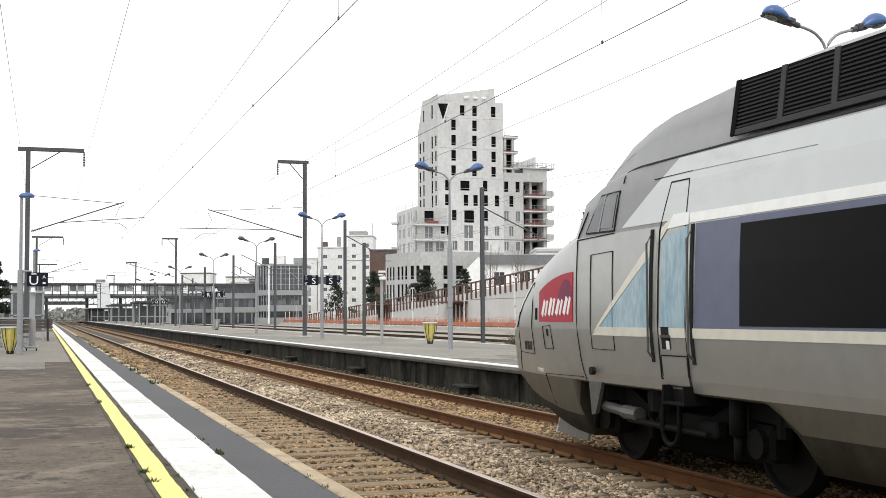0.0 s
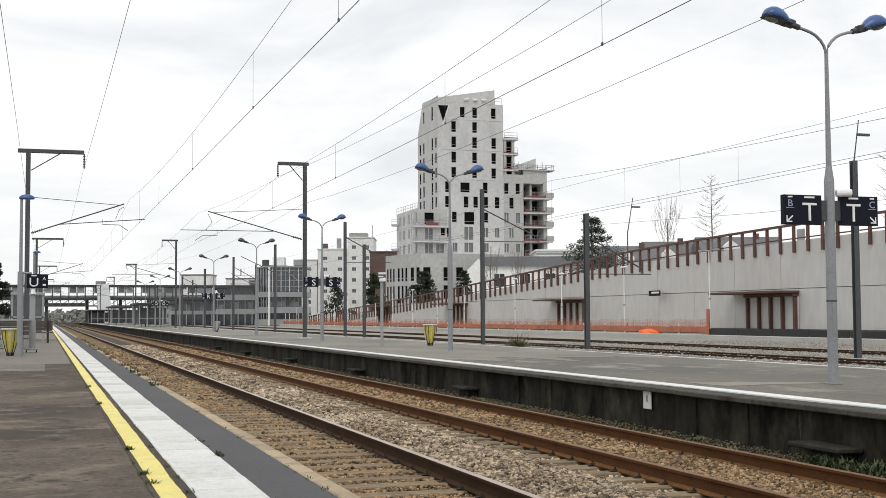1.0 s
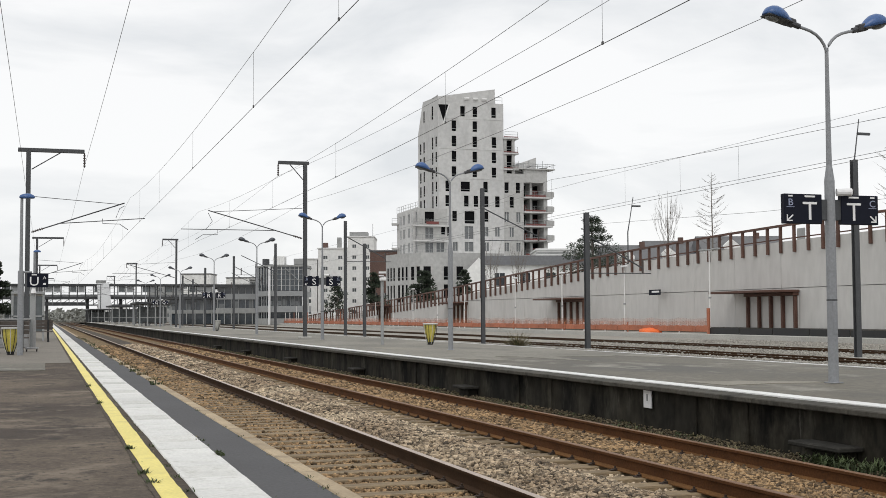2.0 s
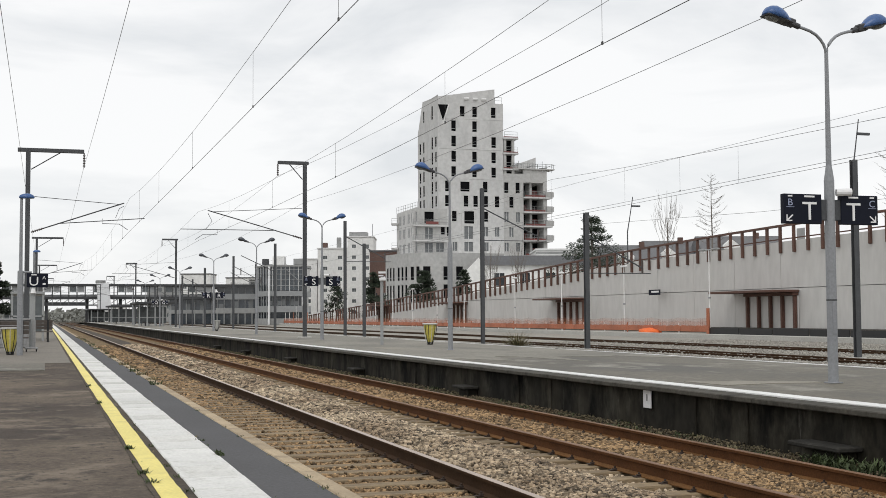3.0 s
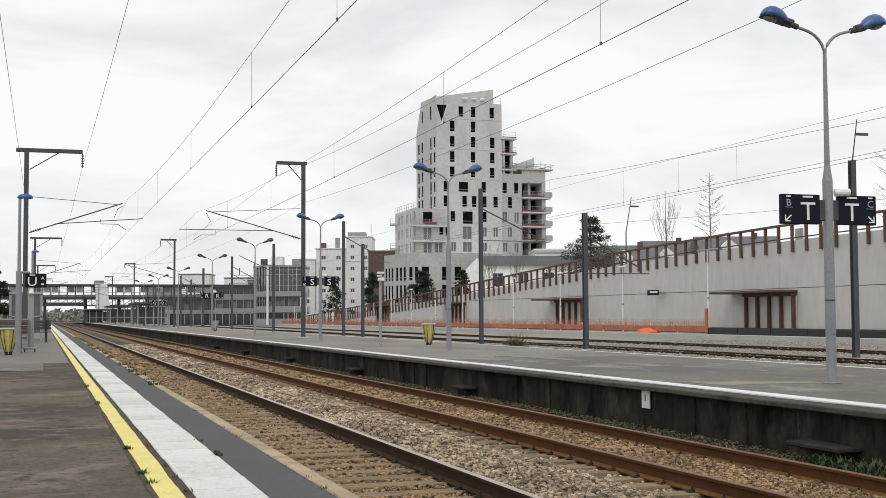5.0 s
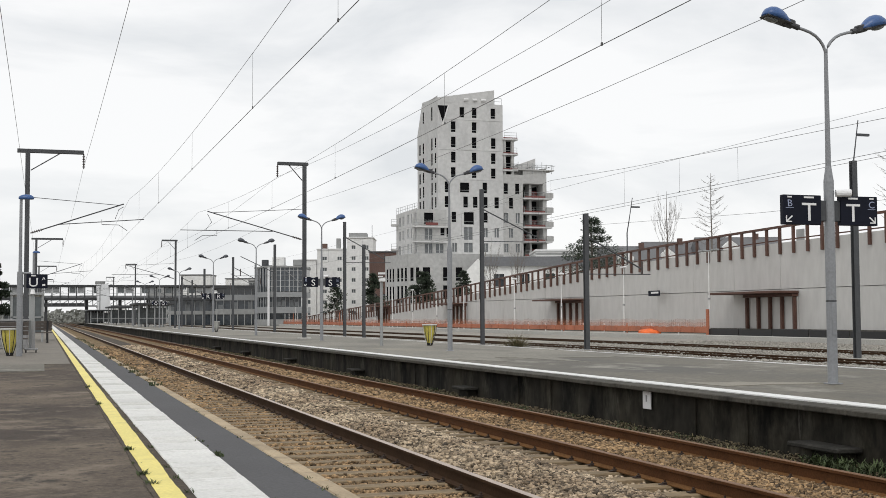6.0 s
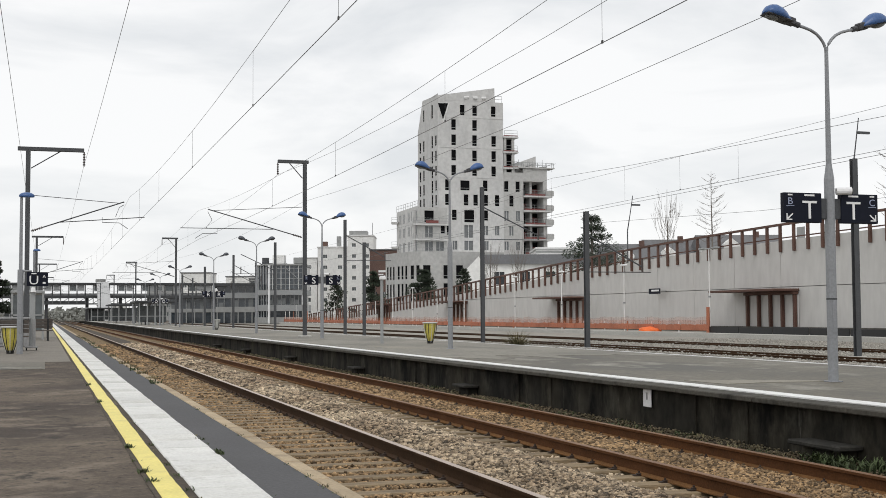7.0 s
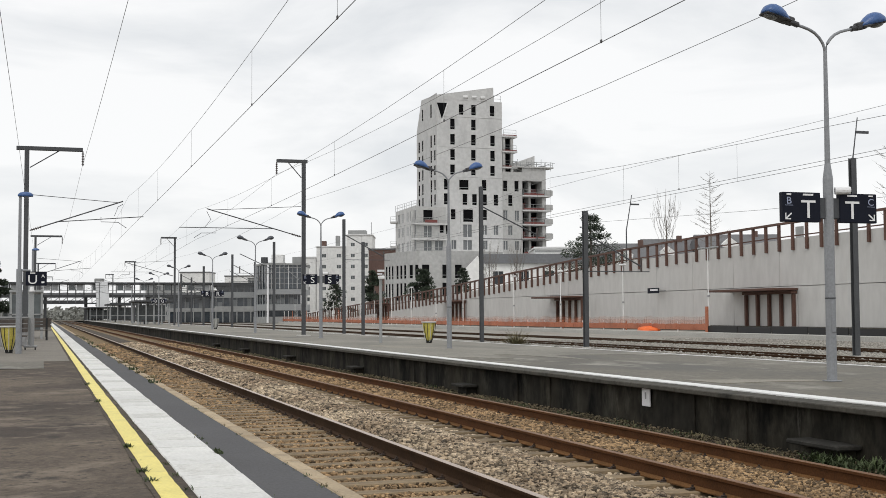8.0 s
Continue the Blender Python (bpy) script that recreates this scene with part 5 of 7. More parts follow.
def station_lamp(x, y, signs=None, cam_dome=False):
    t = thing("station_lamp", "blue-grey twin platform lamp with blue hoods on a stepped pole" if y < 60 else "blue-grey twin platform lamp with dark grey hoods", "platform lamp", pose(x, y, P), group="twin lamps on the island platform")
    bm = bmesh.new()
    tube(bm, [(0, 0, 0), (0, 0, 3.12)], 0.078, 14)
    tube(bm, [(0, 0, 3.12), (0, 0, 3.36)], 0.078, 14, 0.044)
    tube(bm, [(0, 0, 3.36), (0, 0, 5.12)], 0.044, 12, 0.029)
    part("pole", bm, M_GREYPAINT, t, smooth=False)
    part("base_plate", boxmesh(-0.105, 0.105, -0.105, 0.105, 0.0, 0.02, 0.005), M_GREYPAINT, t)
    part("access_door", boxmesh(-0.04, 0.04, -0.084, -0.06, 0.75, 1.25, 0.004), M_GREYPAINT, t)
    part("pole_band", tubemesh([(0, 0, 1.26), (0, 0, 1.285)], 0.081, 14), M_MAST, t)
    for s in (-1, 1):
        lamp_head(t, s, 5.11, M_BLUE if y < 60 else M_HOOD_GREY)
    if signs:
        word, left, right = signs
        part("sign_arm", tubemesh([(-0.45, 0, 2.72), (0.45, 0, 2.72)], 0.03, 8), M_GREYPAINT, t)
        part("speaker", tubemesh([(0.08, -0.06, 2.93), (0.30, -0.14, 2.935)], 0.058, 12), M_SIGNWHITE, t, "small grey loudspeaker horn")
        part("speaker_cap", tubemesh([(0.30, -0.14, 2.935), (0.315, -0.145, 2.934)], 0.046, 12), M_BLACK, t)
        for s, small in ((-1, left), (1, right)):
            cx = s * 0.51
            sg = part("sign_panel", boxmesh(cx - 0.335, cx + 0.335, -0.05, 0.05, 2.44, 2.895, 0.008), M_NAVY, t, "navy platform letter sign")
            part("hanger", boxmesh(s * 0.125 - 0.06, s * 0.125 + 0.06, -0.03, 0.03, 2.50, 2.82, 0.01), M_MAST, t)
            letter(sg, word, 0.40, (cx - s * 0.115, -0.054, 2.50), M_SIGNWHITE)
            if small:
                letter(sg, small, 0.15, (cx + s * 0.225, -0.054, 2.715), material_pale())
                part("number_line", boxmesh(cx + s * 0.225 - 0.07, cx + s * 0.225 + 0.07, -0.0545, -0.0505, 2.69, 2.697), material_pale(), sg)
                part("small_bar", boxmesh(cx + s * 0.225 - 0.04, cx + s * 0.225 + 0.04, -0.0545, -0.0505, 2.85, 2.872), M_SIGNWHITE, sg)
            part("word_bar", boxmesh(cx - s * 0.115 - 0.09, cx - s * 0.115 + 0.09, -0.0545, -0.0505, 2.845, 2.872), M_SIGNWHITE, sg, "unreadable white word bar")
            # arrow pointing down and outwards
            bm = bmesh.new()
            ax, az = cx + s * 0.295, 2.475
            prism(bm, [(ax, az), (ax - s * 0.10, az), (ax - s * 0.10, az + 0.018), (ax - s * 0.035, az + 0.018), (ax - s * 0.12, az + 0.09), (ax - s * 0.105, az + 0.105), (ax - s * 0.018, az + 0.033), (ax - s * 0.018, az + 0.10), (ax, az + 0.10)], -0.0545, -0.0505, "y")
            part("arrow", bm, M_SIGNWHITE, sg)
    return t


def material_pale():
    return bpy.data.materials.get("sign_pale_blue") or material("sign_pale_blue", (0.33, 0.37, 0.50), 0.5, vary=0.03, grain=(3, 30), bump=0)


def letter(parent, text, size, at, mat):
    """A raised character that faces -y."""
    cu = bpy.data.curves.new("letter", "FONT")
    cu.body, cu.size, cu.align_x, cu.extrude, cu.resolution_u = text, size, "CENTER", 0.002, 3
    tmp = bpy.data.objects.new("letter", cu)
    me = bpy.data.meshes.new_from_object(tmp)
    bpy.data.objects.remove(tmp)
    me.transform(Matrix.Translation(at) @ Matrix.Rotation(math.pi / 2, 4, "X") @ Matrix.Diagonal((1.12, 1, 1, 1)))
    me.materials.clear()
    me.materials.append(mat)
    ob = new("letter", me)
    ob.parent = parent
    return ob


station_lamp(11.53, 16.41, ("T", "B", "C"))
station_lamp(11.9, 36.45)
station_lamp(12.05, 55.75, ("S", "B", "C"))
station_lamp(12.0, 73.9)
station_lamp(12.0, 93.6, ("R", "B", "C"))
station_lamp(12.0, 118.0)
station_lamp(12.0, 139.0, ("Q", "B", "C"))
station_lamp(12.0, 160.0)
station_lamp(12.0, 183.0)

# slender pole with a camera on the island platform
cp = thing("camera_pole", "pale grey slender pole with a small camera on top", "camera pole", pose(11.87, 44.5, P))
part("pole", tubemesh([(0, 0, 0), (0, 0, 2.40)], 0.058, 12), M_GALV, cp)
part("camera_body", boxmesh(-0.08, 0.10, -0.22, 0.10, 2.36, 2.48, 0.02), M_SIGNWHITE, cp)
part("bracket", tubemesh([(0, 0, 2.38), (0.12, 0, 2.52)], 0.03, 6), M_GALV, cp)


# tall slim lamps on the construction platform, and street lamps on the ramp
def slim_lamp(x, y, z0, h, arms):
    t = thing("slim_lamp", "thin white lamp post with a flat head", "lamp post", pose(x, y, z0), group="slim lamp posts")
    part("pole", tubemesh([(0, 0, 0), (0, 0, h)], 0.055, 7, 0.04), M_RENDER_WHITE, t)
    if arms == 2:
        part("crossbar", tubemesh([(0, -0.9, h), (0, 0.9, h)], 0.05, 6), M_GALV, t)
        for s in (-1, 1):
            part("lamp_tube", boxmesh(-0.12, 0.12, s * 0.9 - 0.4, s * 0.9 + 0.4, h - 0.03, h + 0.08, 0.02), M_GALV, t)
    elif arms == 1:
        part("lamp_tube", boxmesh(-0.14, 0.14, -0.40, 0.40, h, h + 0.13, 0.04), M_SIGNWHITE, t)
    part("collar", tubemesh([(0, 0, h * 0.42), (0, 0, h * 0.42 + 0.12)], 0.11, 8), M_GALV, t)
    return t


for y, h, arms in ((77.4, 5.9, 2), (90.9, 5.2, 1), (103.6, 5.1, 1), (115.3, 5.0, 1), (131.0, 4.6, 0), (151.3, 4.7, 1), (160.8, 4.6, 0), (187.0, 4.4, 0)):
    slim_lamp(44.4, y, 0.2, h, arms)
for y in (141, 170, 178, 196, 206, 217, 228, 240):
    slim_lamp(44.4, y, 0.2, 3.3, 0)
for y in (20, 61):
    slim_lamp(44.4, y, 0.2, 3.0, 0)


def street_lamp(x, y, z0, h, lean, arm):
    t = thing("street_lamp", "slim dark street lamp with a short raked arm", "street lamp", pose(x, y, z0), group="street lamps on the ramp")
    part("pole", tubemesh([(0, 0, 0), (0, 0, h * 0.55), (lean * 0.4, 0, h * 0.72), (lean, 0, h)], 0.07, 7, 0.035), M_MAST, t)
    part("lamp_arm", boxmesh(lean * 0.75, lean * 0.75 + arm, -0.10, 0.10, h * 0.872, h * 0.892, 0.02), M_MAST, t)


street_lamp(52.7, 107.0, 5.3, 7.5, 0.6, 0.9)
street_lamp(52.45, 72.0, 6.3, 8.6, 0.6, 1.0)
# ---- the town behind the station ----
def town(right, ahead, turn=0.0):
    """A spot so far to the right of and along a line that runs 17.74 degrees off the tracks."""
    return pose(right * 0.9525 + ahead * 0.3047, ahead * 0.9525 - right * 0.3047, 0, 0, 0, -17.74 + turn)


def facade(parent, A, B, z0, z1, windows, wall_mat, depth=0.22, name="wall", reveal=M_REVEAL, frame_w=0.0):
    """A wall from A to B (seen with A on the left) with real openings. windows: (u0, u1, z0, z1, material)."""
    A, B = Vector((*A, 0)), Vector((*B, 0))
    L = (B - A).length
    e = (B - A) / L
    n = Vector((e.y, -e.x, 0))
    win = [w for w in windows if w[0] > 0.02 and w[1] < L - 0.02 and w[2] > z0 and w[3] < z1]
    us = sorted({0.0, round(L, 4)} | {round(v, 4) for w in win for v in w[:2]})
    zs = sorted({z0, z1} | {round(v, 4) for w in win for v in w[2:4]})

    def at(u, z, inset=0.0):
        p = A + e * u - n * inset
        return (p.x, p.y, z)
    bm = bmesh.new()
    V = {}

    def vert(u, z):
        if (u, z) not in V:
            V[(u, z)] = bm.verts.new(at(u, z))
        return V[(u, z)]
    for ua, ub in zip(us, us[1:]):
        for za, zb in zip(zs, zs[1:]):
            cu, cz = (ua + ub) / 2, (za + zb) / 2
            if any(w[0] < cu < w[1] and w[2] < cz < w[3] for w in win):
                continue
            bm.faces.new([vert(ua, za), vert(ub, za), vert(ub, zb), vert(ua, zb)])
    I = {}

    def inner(u, z):
        if (u, z) not in I:
            I[(u, z)] = bm.verts.new(at(u, z, depth))
        return I[(u, z)]
    win = [(*[round(v, 4) for v in w[:4]], w[4]) for w in win]
    for u0, u1, za, zb, m in win:
        ring = [(u0, za), (u1, za), (u1, zb), (u0, zb)]
        for (a, b), (c, d) in zip(ring, ring[1:] + ring[:1]):
            f = bm.faces.new([vert(a, b), vert(c, d), inner(c, d), inner(a, b)])
            f.material_index = 1
    wall = part(name, bm, [wall_mat, reveal], parent)
    for u0, u1, za, zb, m in win:
        bm = bmesh.new()
        q = [at(u0, za, depth - 0.01), at(u1, za, depth - 0.01), at(u1, zb, depth - 0.01), at(u0, zb, depth - 0.01)]
        r = [at(u0, za, depth + 0.1), at(u1, za, depth + 0.1), at(u1, zb, depth + 0.1), at(u0, zb, depth + 0.1)]
        a, b = [bm.verts.new(p) for p in q], [bm.verts.new(p) for p in r]
        bm.faces.new(a)
        for i in range(4):
            bm.faces.new([a[i], a[(i + 1) % 4], b[(i + 1) % 4], b[i]])
        bm.faces.new(b[::-1])
        w = part("window", bm, m, wall)
        if m is M_VOID:
            # a guard rail across the raw opening
            bm = bmesh.new()
            zr = za + (zb - za) * 0.22
            tube(bm, [at(u0, zr, depth * 0.5), at(u1, zr, depth * 0.5)], 0.045, 4)
            part("guard_bar", bm, M_GALV, w)
        elif u1 - u0 > 0.7:
            bm = bmesh.new()
            tube(bm, [at((u0 + u1) / 2, za, depth - 0.04), at((u0 + u1) / 2, zb, depth - 0.04)], 0.04, 4)
            part("mullion", bm, M_SIGNWHITE, w)
    return wall


def core(parent, pts, z0, z1, mat, name="core"):
    bm = bmesh.new()
    prism(bm, pts, z0, z1, "z")
    return part(name, bm, mat, parent)


def guard(parent, pts, h=1.0, r=0.035, name="guard_rail"):
    """A scaffold rail with posts along a polyline."""
    bm = bmesh.new()
    for dz in (h, h * 0.5):
        tube(bm, [(x, y, z + dz) for x, y, z in pts], r, 4)
    for (xa, ya, za), (xb, yb, zb) in zip(pts, pts[1:]):
        n = max(1, int(math.hypot(xb - xa, yb - ya) / 1.6))
        for k in range(n + 1):
            f = k / n
            tube(bm, [(xa + (xb - xa) * f, ya + (yb - ya) * f, za + (zb - za) * f), (xa + (xb - xa) * f, ya + (yb - ya) * f, za + (zb - za) * f + h)], r, 4)
    part(name, bm, M_GALV, parent)


def tower():
    t = thing("apartment_tower", "pale concrete apartment tower under construction with empty dark windows", "apartment tower", town(6.72, 224.0))
    A, B, A2 = (-7.43, 0.0), (4.58, 4.0), (-11.37, 14.0)
    e = Vector((B[0] - A[0], B[1] - A[1])).normalized()

    def on(u, inset=0.0):
        return (A[0] + e.x * u - e.y * inset, A[1] + e.y * u + e.x * inset)
    V, PW = M_VOID, M_PALEWIN
    floors = [(37.9, 39.8), (35.15, 37.1), (32.35, 34.3), (29.55, 31.5), (26.85, 28.7), (24.1, 26.05), (21.4, 23.4), (18.7, 20.55), (16.0, 17.7), (13.3, 14.9)]
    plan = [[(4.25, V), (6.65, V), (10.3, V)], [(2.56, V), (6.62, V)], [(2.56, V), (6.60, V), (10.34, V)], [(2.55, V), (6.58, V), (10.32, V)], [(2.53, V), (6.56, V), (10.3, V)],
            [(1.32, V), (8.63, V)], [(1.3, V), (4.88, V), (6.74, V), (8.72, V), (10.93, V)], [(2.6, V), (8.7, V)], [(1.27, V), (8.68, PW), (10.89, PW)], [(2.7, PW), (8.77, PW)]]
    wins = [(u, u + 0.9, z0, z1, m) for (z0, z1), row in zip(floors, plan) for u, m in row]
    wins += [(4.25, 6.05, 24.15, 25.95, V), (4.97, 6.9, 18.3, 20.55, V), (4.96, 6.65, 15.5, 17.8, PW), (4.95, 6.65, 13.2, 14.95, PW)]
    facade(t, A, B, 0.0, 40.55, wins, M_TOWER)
    # left flank with slim slots
    slots = []
    for z0, z1 in floors[:8]:
        if z0 < 36:
            slots += [(1.2, 2.4, z0 - 0.1, z1, V), (3.8, 4.9, z0 - 0.1, z1, V)]
        slots += [(9.9, 11.0, z0 - 0.2, z1 + 0.1, V), (12.4, 13.5, z0, z1 - 0.1, V)] if z0 < 37 else []
    facade(t, A2, A, 0.0, 36.4, slots, M_TOWER, 0.08)
    l = Vector((A[0] - A2[0], A[1] - A2[1])).normalized()
    C1 = (A2[0] + l.x * 3.6, A2[1] + l.y * 3.6)
    facade(t, C1, A, 36.4, 41.7, [(0.3, 1.3, 38.0, 40.2, V), (6.3, 7.4, 37.7, 40.2, V)], M_TOWER, 0.08)
    bm = bmesh.new()
    tri = [(A2[0], A2[1], 36.4), (C1[0], C1[1], 36.4), (C1[0], C1[1], 42.0)]
    a = [bm.verts.new(p) for p in tri]
    b = [bm.verts.new((p[0] + 3, p[1] + 1, p[2])) for p in tri]
    bm.faces.new(a), bm.faces.new(b[::-1])
    for i in range(3):
        bm.faces.new([a[i], a[(i + 1) % 3], b[(i + 1) % 3], b[i]])
    part("sloping_corner", bm, M_TOWER, t)
    # body behind the walls
    core(t, [(A2[0] + 0.9, A2[1] + 0.2), (A[0] + 0.75, A[1] + 1.0), (B[0] - 0.2, B[1] + 0.55), (B[0] - 1.5, 20), (A2[0] + 1.2, 22)], 0.0, 36.3, M_TOWER)
    core(t, [(C1[0] + 0.9, C1[1] + 0.2), (A[0] + 0.75, A[1] + 1.0), (B[0] - 0.2, B[1] + 0.55), (B[0] - 1.5, 18), (C1[0] + 1.2, 19)], 36.3, 40.5, M_TOWER)
    # right flank
    facade(t, B, (B[0] - 1.3, B[1] + 14), 0.0, 40.55, [], M_TOWER)
    # roof screen that rises to the right, with a corner return
    bm = bmesh.new()
    p = [on(0.0), on(11.0)]
    q = [(x, z) for x, z in zip((p[0], p[1]), (41.35, 43.2))]
    lo = [bm.verts.new((*p[0], 40.5)), bm.verts.new((*p[1], 40.5)), bm.verts.new((*p[1], 43.2)), bm.verts.new((*p[0], 41.35))]
    hi = [bm.verts.new((v.co.x - 0.1, v.co.y + 0.35, v.co.z)) for v in lo]
    bm.faces.new(lo), bm.faces.new(hi[::-1])
    for i in range(4):
        bm.faces.new([lo[i], lo[(i + 1) % 4], hi[(i + 1) % 4], hi[i]])
    part("roof_screen", bm, M_TOWER, t)
    bm = bmesh.new()
    lo = [bm.verts.new((*p, z)) for p, z in ((C1, 41.6), (A, 41.6), (A, 41.4), (C1, 42.1))]
    bm.faces.new(lo[:2] + [lo[2]])
    bm.faces.new([lo[0], lo[2], lo[3]])
    part("roof_screen", bm, M_TOWER, t)
    guard(t, [(*on(11.1, 0.2), 40.55), (*on(12.5, 0.2), 40.55)], 1.2)
    # solid white bars stand in for daylight through gaps in the screen
    for k in range(3):
        u = 5.0 + 1.7 * k
        part("screen_slot", tubemesh([(*on(u, -0.03), 41.15), (*on(u + 0.9, -0.03), 41.2)], 0.28, 8), M_REVEAL, t, "white bar painted for daylight in a roof screen gap")
    # the large wedge-shaped opening, its inner shade a black plate, with its white frame
    for grow, out, m, nm in ((0.28, 0.03, M_REVEAL, "wedge_frame"), (0.0, 0.06, M_VOID, "wedge_opening")):
        bm = bmesh.new()
        c = [(0.02, 39.9 + grow * 0.3), (1.95 + grow, 39.95 + grow * 0.3), (0.95 + grow * 0.2, 36.9 - grow * 2.4)]
        a = [bm.verts.new((*on(u, -out), z)) for u, z in c]
        b = [bm.verts.new((*on(u, 0.1), z)) for u, z in c]
        bm.faces.new(a), bm.faces.new(b[::-1])
        for i in range(3):
            bm.faces.new([a[i], a[(i + 1) % 3], b[(i + 1) % 3], b[i]])
        part(nm, bm, m, t)
    # ledges and joints between the storeys
    for z in (12.6, 26.45, 31.9, 37.45):
        bm = bmesh.new()
        a, b = on(0.1, -0.03), on(12.5, -0.03)
        tube(bm, [(*a, z), (*b, z)], 0.035, 4)
        part("floor_joint", bm, M_TOWER, t)
    # lower wing to the right
    E1, E2 = on(12.7, 0.02), on(16.6, 0.02)
    wing = [(0.05, V), (2.3, V)], [(1.05, V)], [(0.05, PW), (2.35, PW)], [(1.0, PW)], [(0.05, PW), (2.3, PW)]
    ww = [(u + 0.05, u + 0.9, z0, z1, m) for (z0, z1), row in zip(floors[5:], wing) for u, m in row]
    facade(t, E1, E2, 0.0, 27.7, ww, M_TOWER_B)
    core(t, [on(12.75, 0.6), on(16.5, 0.6), on(16.5, 12), on(12.75, 12)], 0.0, 27.6, M_TOWER_B)
    # balcony bay at the end of the wing: slabs, black panels for unlit rooms, red guards
    core(t, [on(16.6, 3.4), on(21.3, 3.4), on(21.3, 12), on(16.6, 12)], 0.0, 29.0, M_TOWER_B)
    core(t, [on(20.6, 0.1), on(21.35, 0.1), on(21.35, 3.5), on(20.6, 3.5)], 0.0, 29.0, M_TOWER_B, "end_wall")
    core(t, [on(16.6, 0.05), on(20.6, 0.05), on(20.6, 3.5), on(16.6, 3.5)], 26.1, 28.6, M_TOWER_B, "upper_wall")
    core(t, [on(18.2, 0.9), on(18.65, 0.9), on(18.65, 3.5), on(18.2, 3.5)], 12.5, 26.1, M_TOWER_B, "pier")
    for k, z in enumerate((23.45, 20.72, 18.1, 15.4, 12.6)):
        core(t, [on(16.5, -0.5), on(22.2, -0.5), on(22.2, 3.4), on(16.5, 3.4)], z - 0.28, z, M_TOWER, "balcony_slab")
        core(t, [on(16.65, 3.25), on(20.6, 3.25), on(20.6, 3.35), on(16.65, 3.35)], z + 0.02, z + 2.4, M_VOID, "dark_room_panel")
        core(t, [on(16.8, -0.42), on(20.8, -0.42), on(20.8, -0.38), on(16.8, -0.38)], z + 0.05, z + 0.32, M_GUARD, "red_guard")
        core(t, [on(20.9 + 0.2 * (k % 2), -0.5), on(22.5, -0.45), on(22.5, 1.8), on(20.9 + 0.2 * (k % 2), 1.8)], z + 0.02, z + 0.95, M_PODIUM, "side_balcony")
        core(t, [on(16.7, 2.6), on(18.2, 2.6), on(18.2, 2.7), on(16.7, 2.7)] if k % 2 else [on(18.7, 2.6), on(20.5, 2.6), on(20.5, 2.7), on(18.7, 2.7)], z + 0.02, z + 1.5, M_GUARD, "red_partition")
        guard(t, [(*on(16.7, -0.4), z), (*on(22.3, -0.4), z)], 1.0, 0.03)
    # small room at roof level and its slanted parapet
    facade(t, on(17.0, 0.0), on(18.4, 0.0), 26.2, 28.5, [(0.3, 1.0, 26.6, 28.0, V)], M_TOWER_B)
    bm = bmesh.new()
    c = [(14.6, 28.2), (19.6, 28.2), (19.6, 31.0), (17.4, 30.2), (14.6, 29.2)]
    a = [bm.verts.new((*on(u, 1.2), z)) for u, z in c]
    b = [bm.verts.new((*on(u, 1.5), z)) for u, z in c]
    bm.faces.new(a), bm.faces.new(b[::-1])
    for i in range(5):
        bm.faces.new([a[i], a[(i + 1) % 5], b[(i + 1) % 5], b[i]])
    part("slanted_parapet", bm, M_TOWER, t)
    core(t, [on(14.4, -0.3), on(22.8, -0.3), on(22.8, 2.5), on(14.4, 2.5)], 28.55, 28.75, M_TOWER_B, "roof_slab")
    guard(t, [(*on(14.6, -0.2), 28.7), (*on(22.6, -0.2), 28.7)], 0.9)
    # unfinished stack of rooms beside the shaft
    for z in (34.35, 31.55, 28.6):
        core(t, [on(12.5, -0.2), on(15.6, -0.2), on(15.6, 3), on(12.5, 3)], z - 0.28, z, M_TOWER, "open_floor")
        core(t, [on(12.7, -0.15), on(15.5, -0.15), on(15.5, -0.1), on(12.7, -0.1)], z + 0.05, z + 0.22, M_GUARD, "red_guard")
        guard(t, [(*on(12.9, -0.1), z), (*on(15.4, -0.1), z)], 1.1, 0.03)
    for u in (12.8, 14.4):
        core(t, [on(u, 0.1), on(u + 0.5, 0.1), on(u + 0.5, 0.6), on(u, 0.6)], 27.6, 34.1, M_TOWER_B, "column")
    core(t, [on(12.8, 2.0), on(15.4, 2.0), on(15.4, 2.9), on(12.8, 2.9)], 27.6, 34.1, M_VOID, "dark_room_panel")
    # scaffold tubes and props about the unfinished top of the wing
    for k in range(9):
        u = 14.6 + 0.95 * k
        part("scaffold_tube", tubemesh([(*on(u, -0.3 + 0.5 * (k % 2)), 28.0), (*on(u + 0.2, 0.2), 29.9 + 0.35 * math.sin(k * 2.3))], 0.045, 5), M_GALV, t)
        part("scaffold_tube", tubemesh([(*on(u - 0.6, -0.2), 29.0 + 0.3 * math.sin(k * 1.7)), (*on(u + 0.9, -0.1), 29.3 + 0.3 * math.sin(k * 1.7 + 1))], 0.04, 5), M_MAST if k % 3 == 0 else M_GALV, t)
    # lower block to the left with balconies
    B1, B2, C0 = (-11.1, -5.0), (-5.92, -3.0), (-15.34, 10.0)
    facade(t, B1, B2, 0.0, 20.6, [(1.3, 3.1, 17.9, 20.0, V), (1.4, 2.9, 15.2, 17.2, PW), (3.5, 5.0, 12.8, 14.5, PW), (1.4, 2.9, 12.7, 14.5, PW), (4.4, 5.2, 16.0, 17.6, V)], M_TOWER_B)
    lw = [(u, u + 1.4, z, z + 1.7, PW) for z in (18.3, 15.7, 13.0) for u in (2.0, 4.7, 8.4, 11.0, 13.6)]
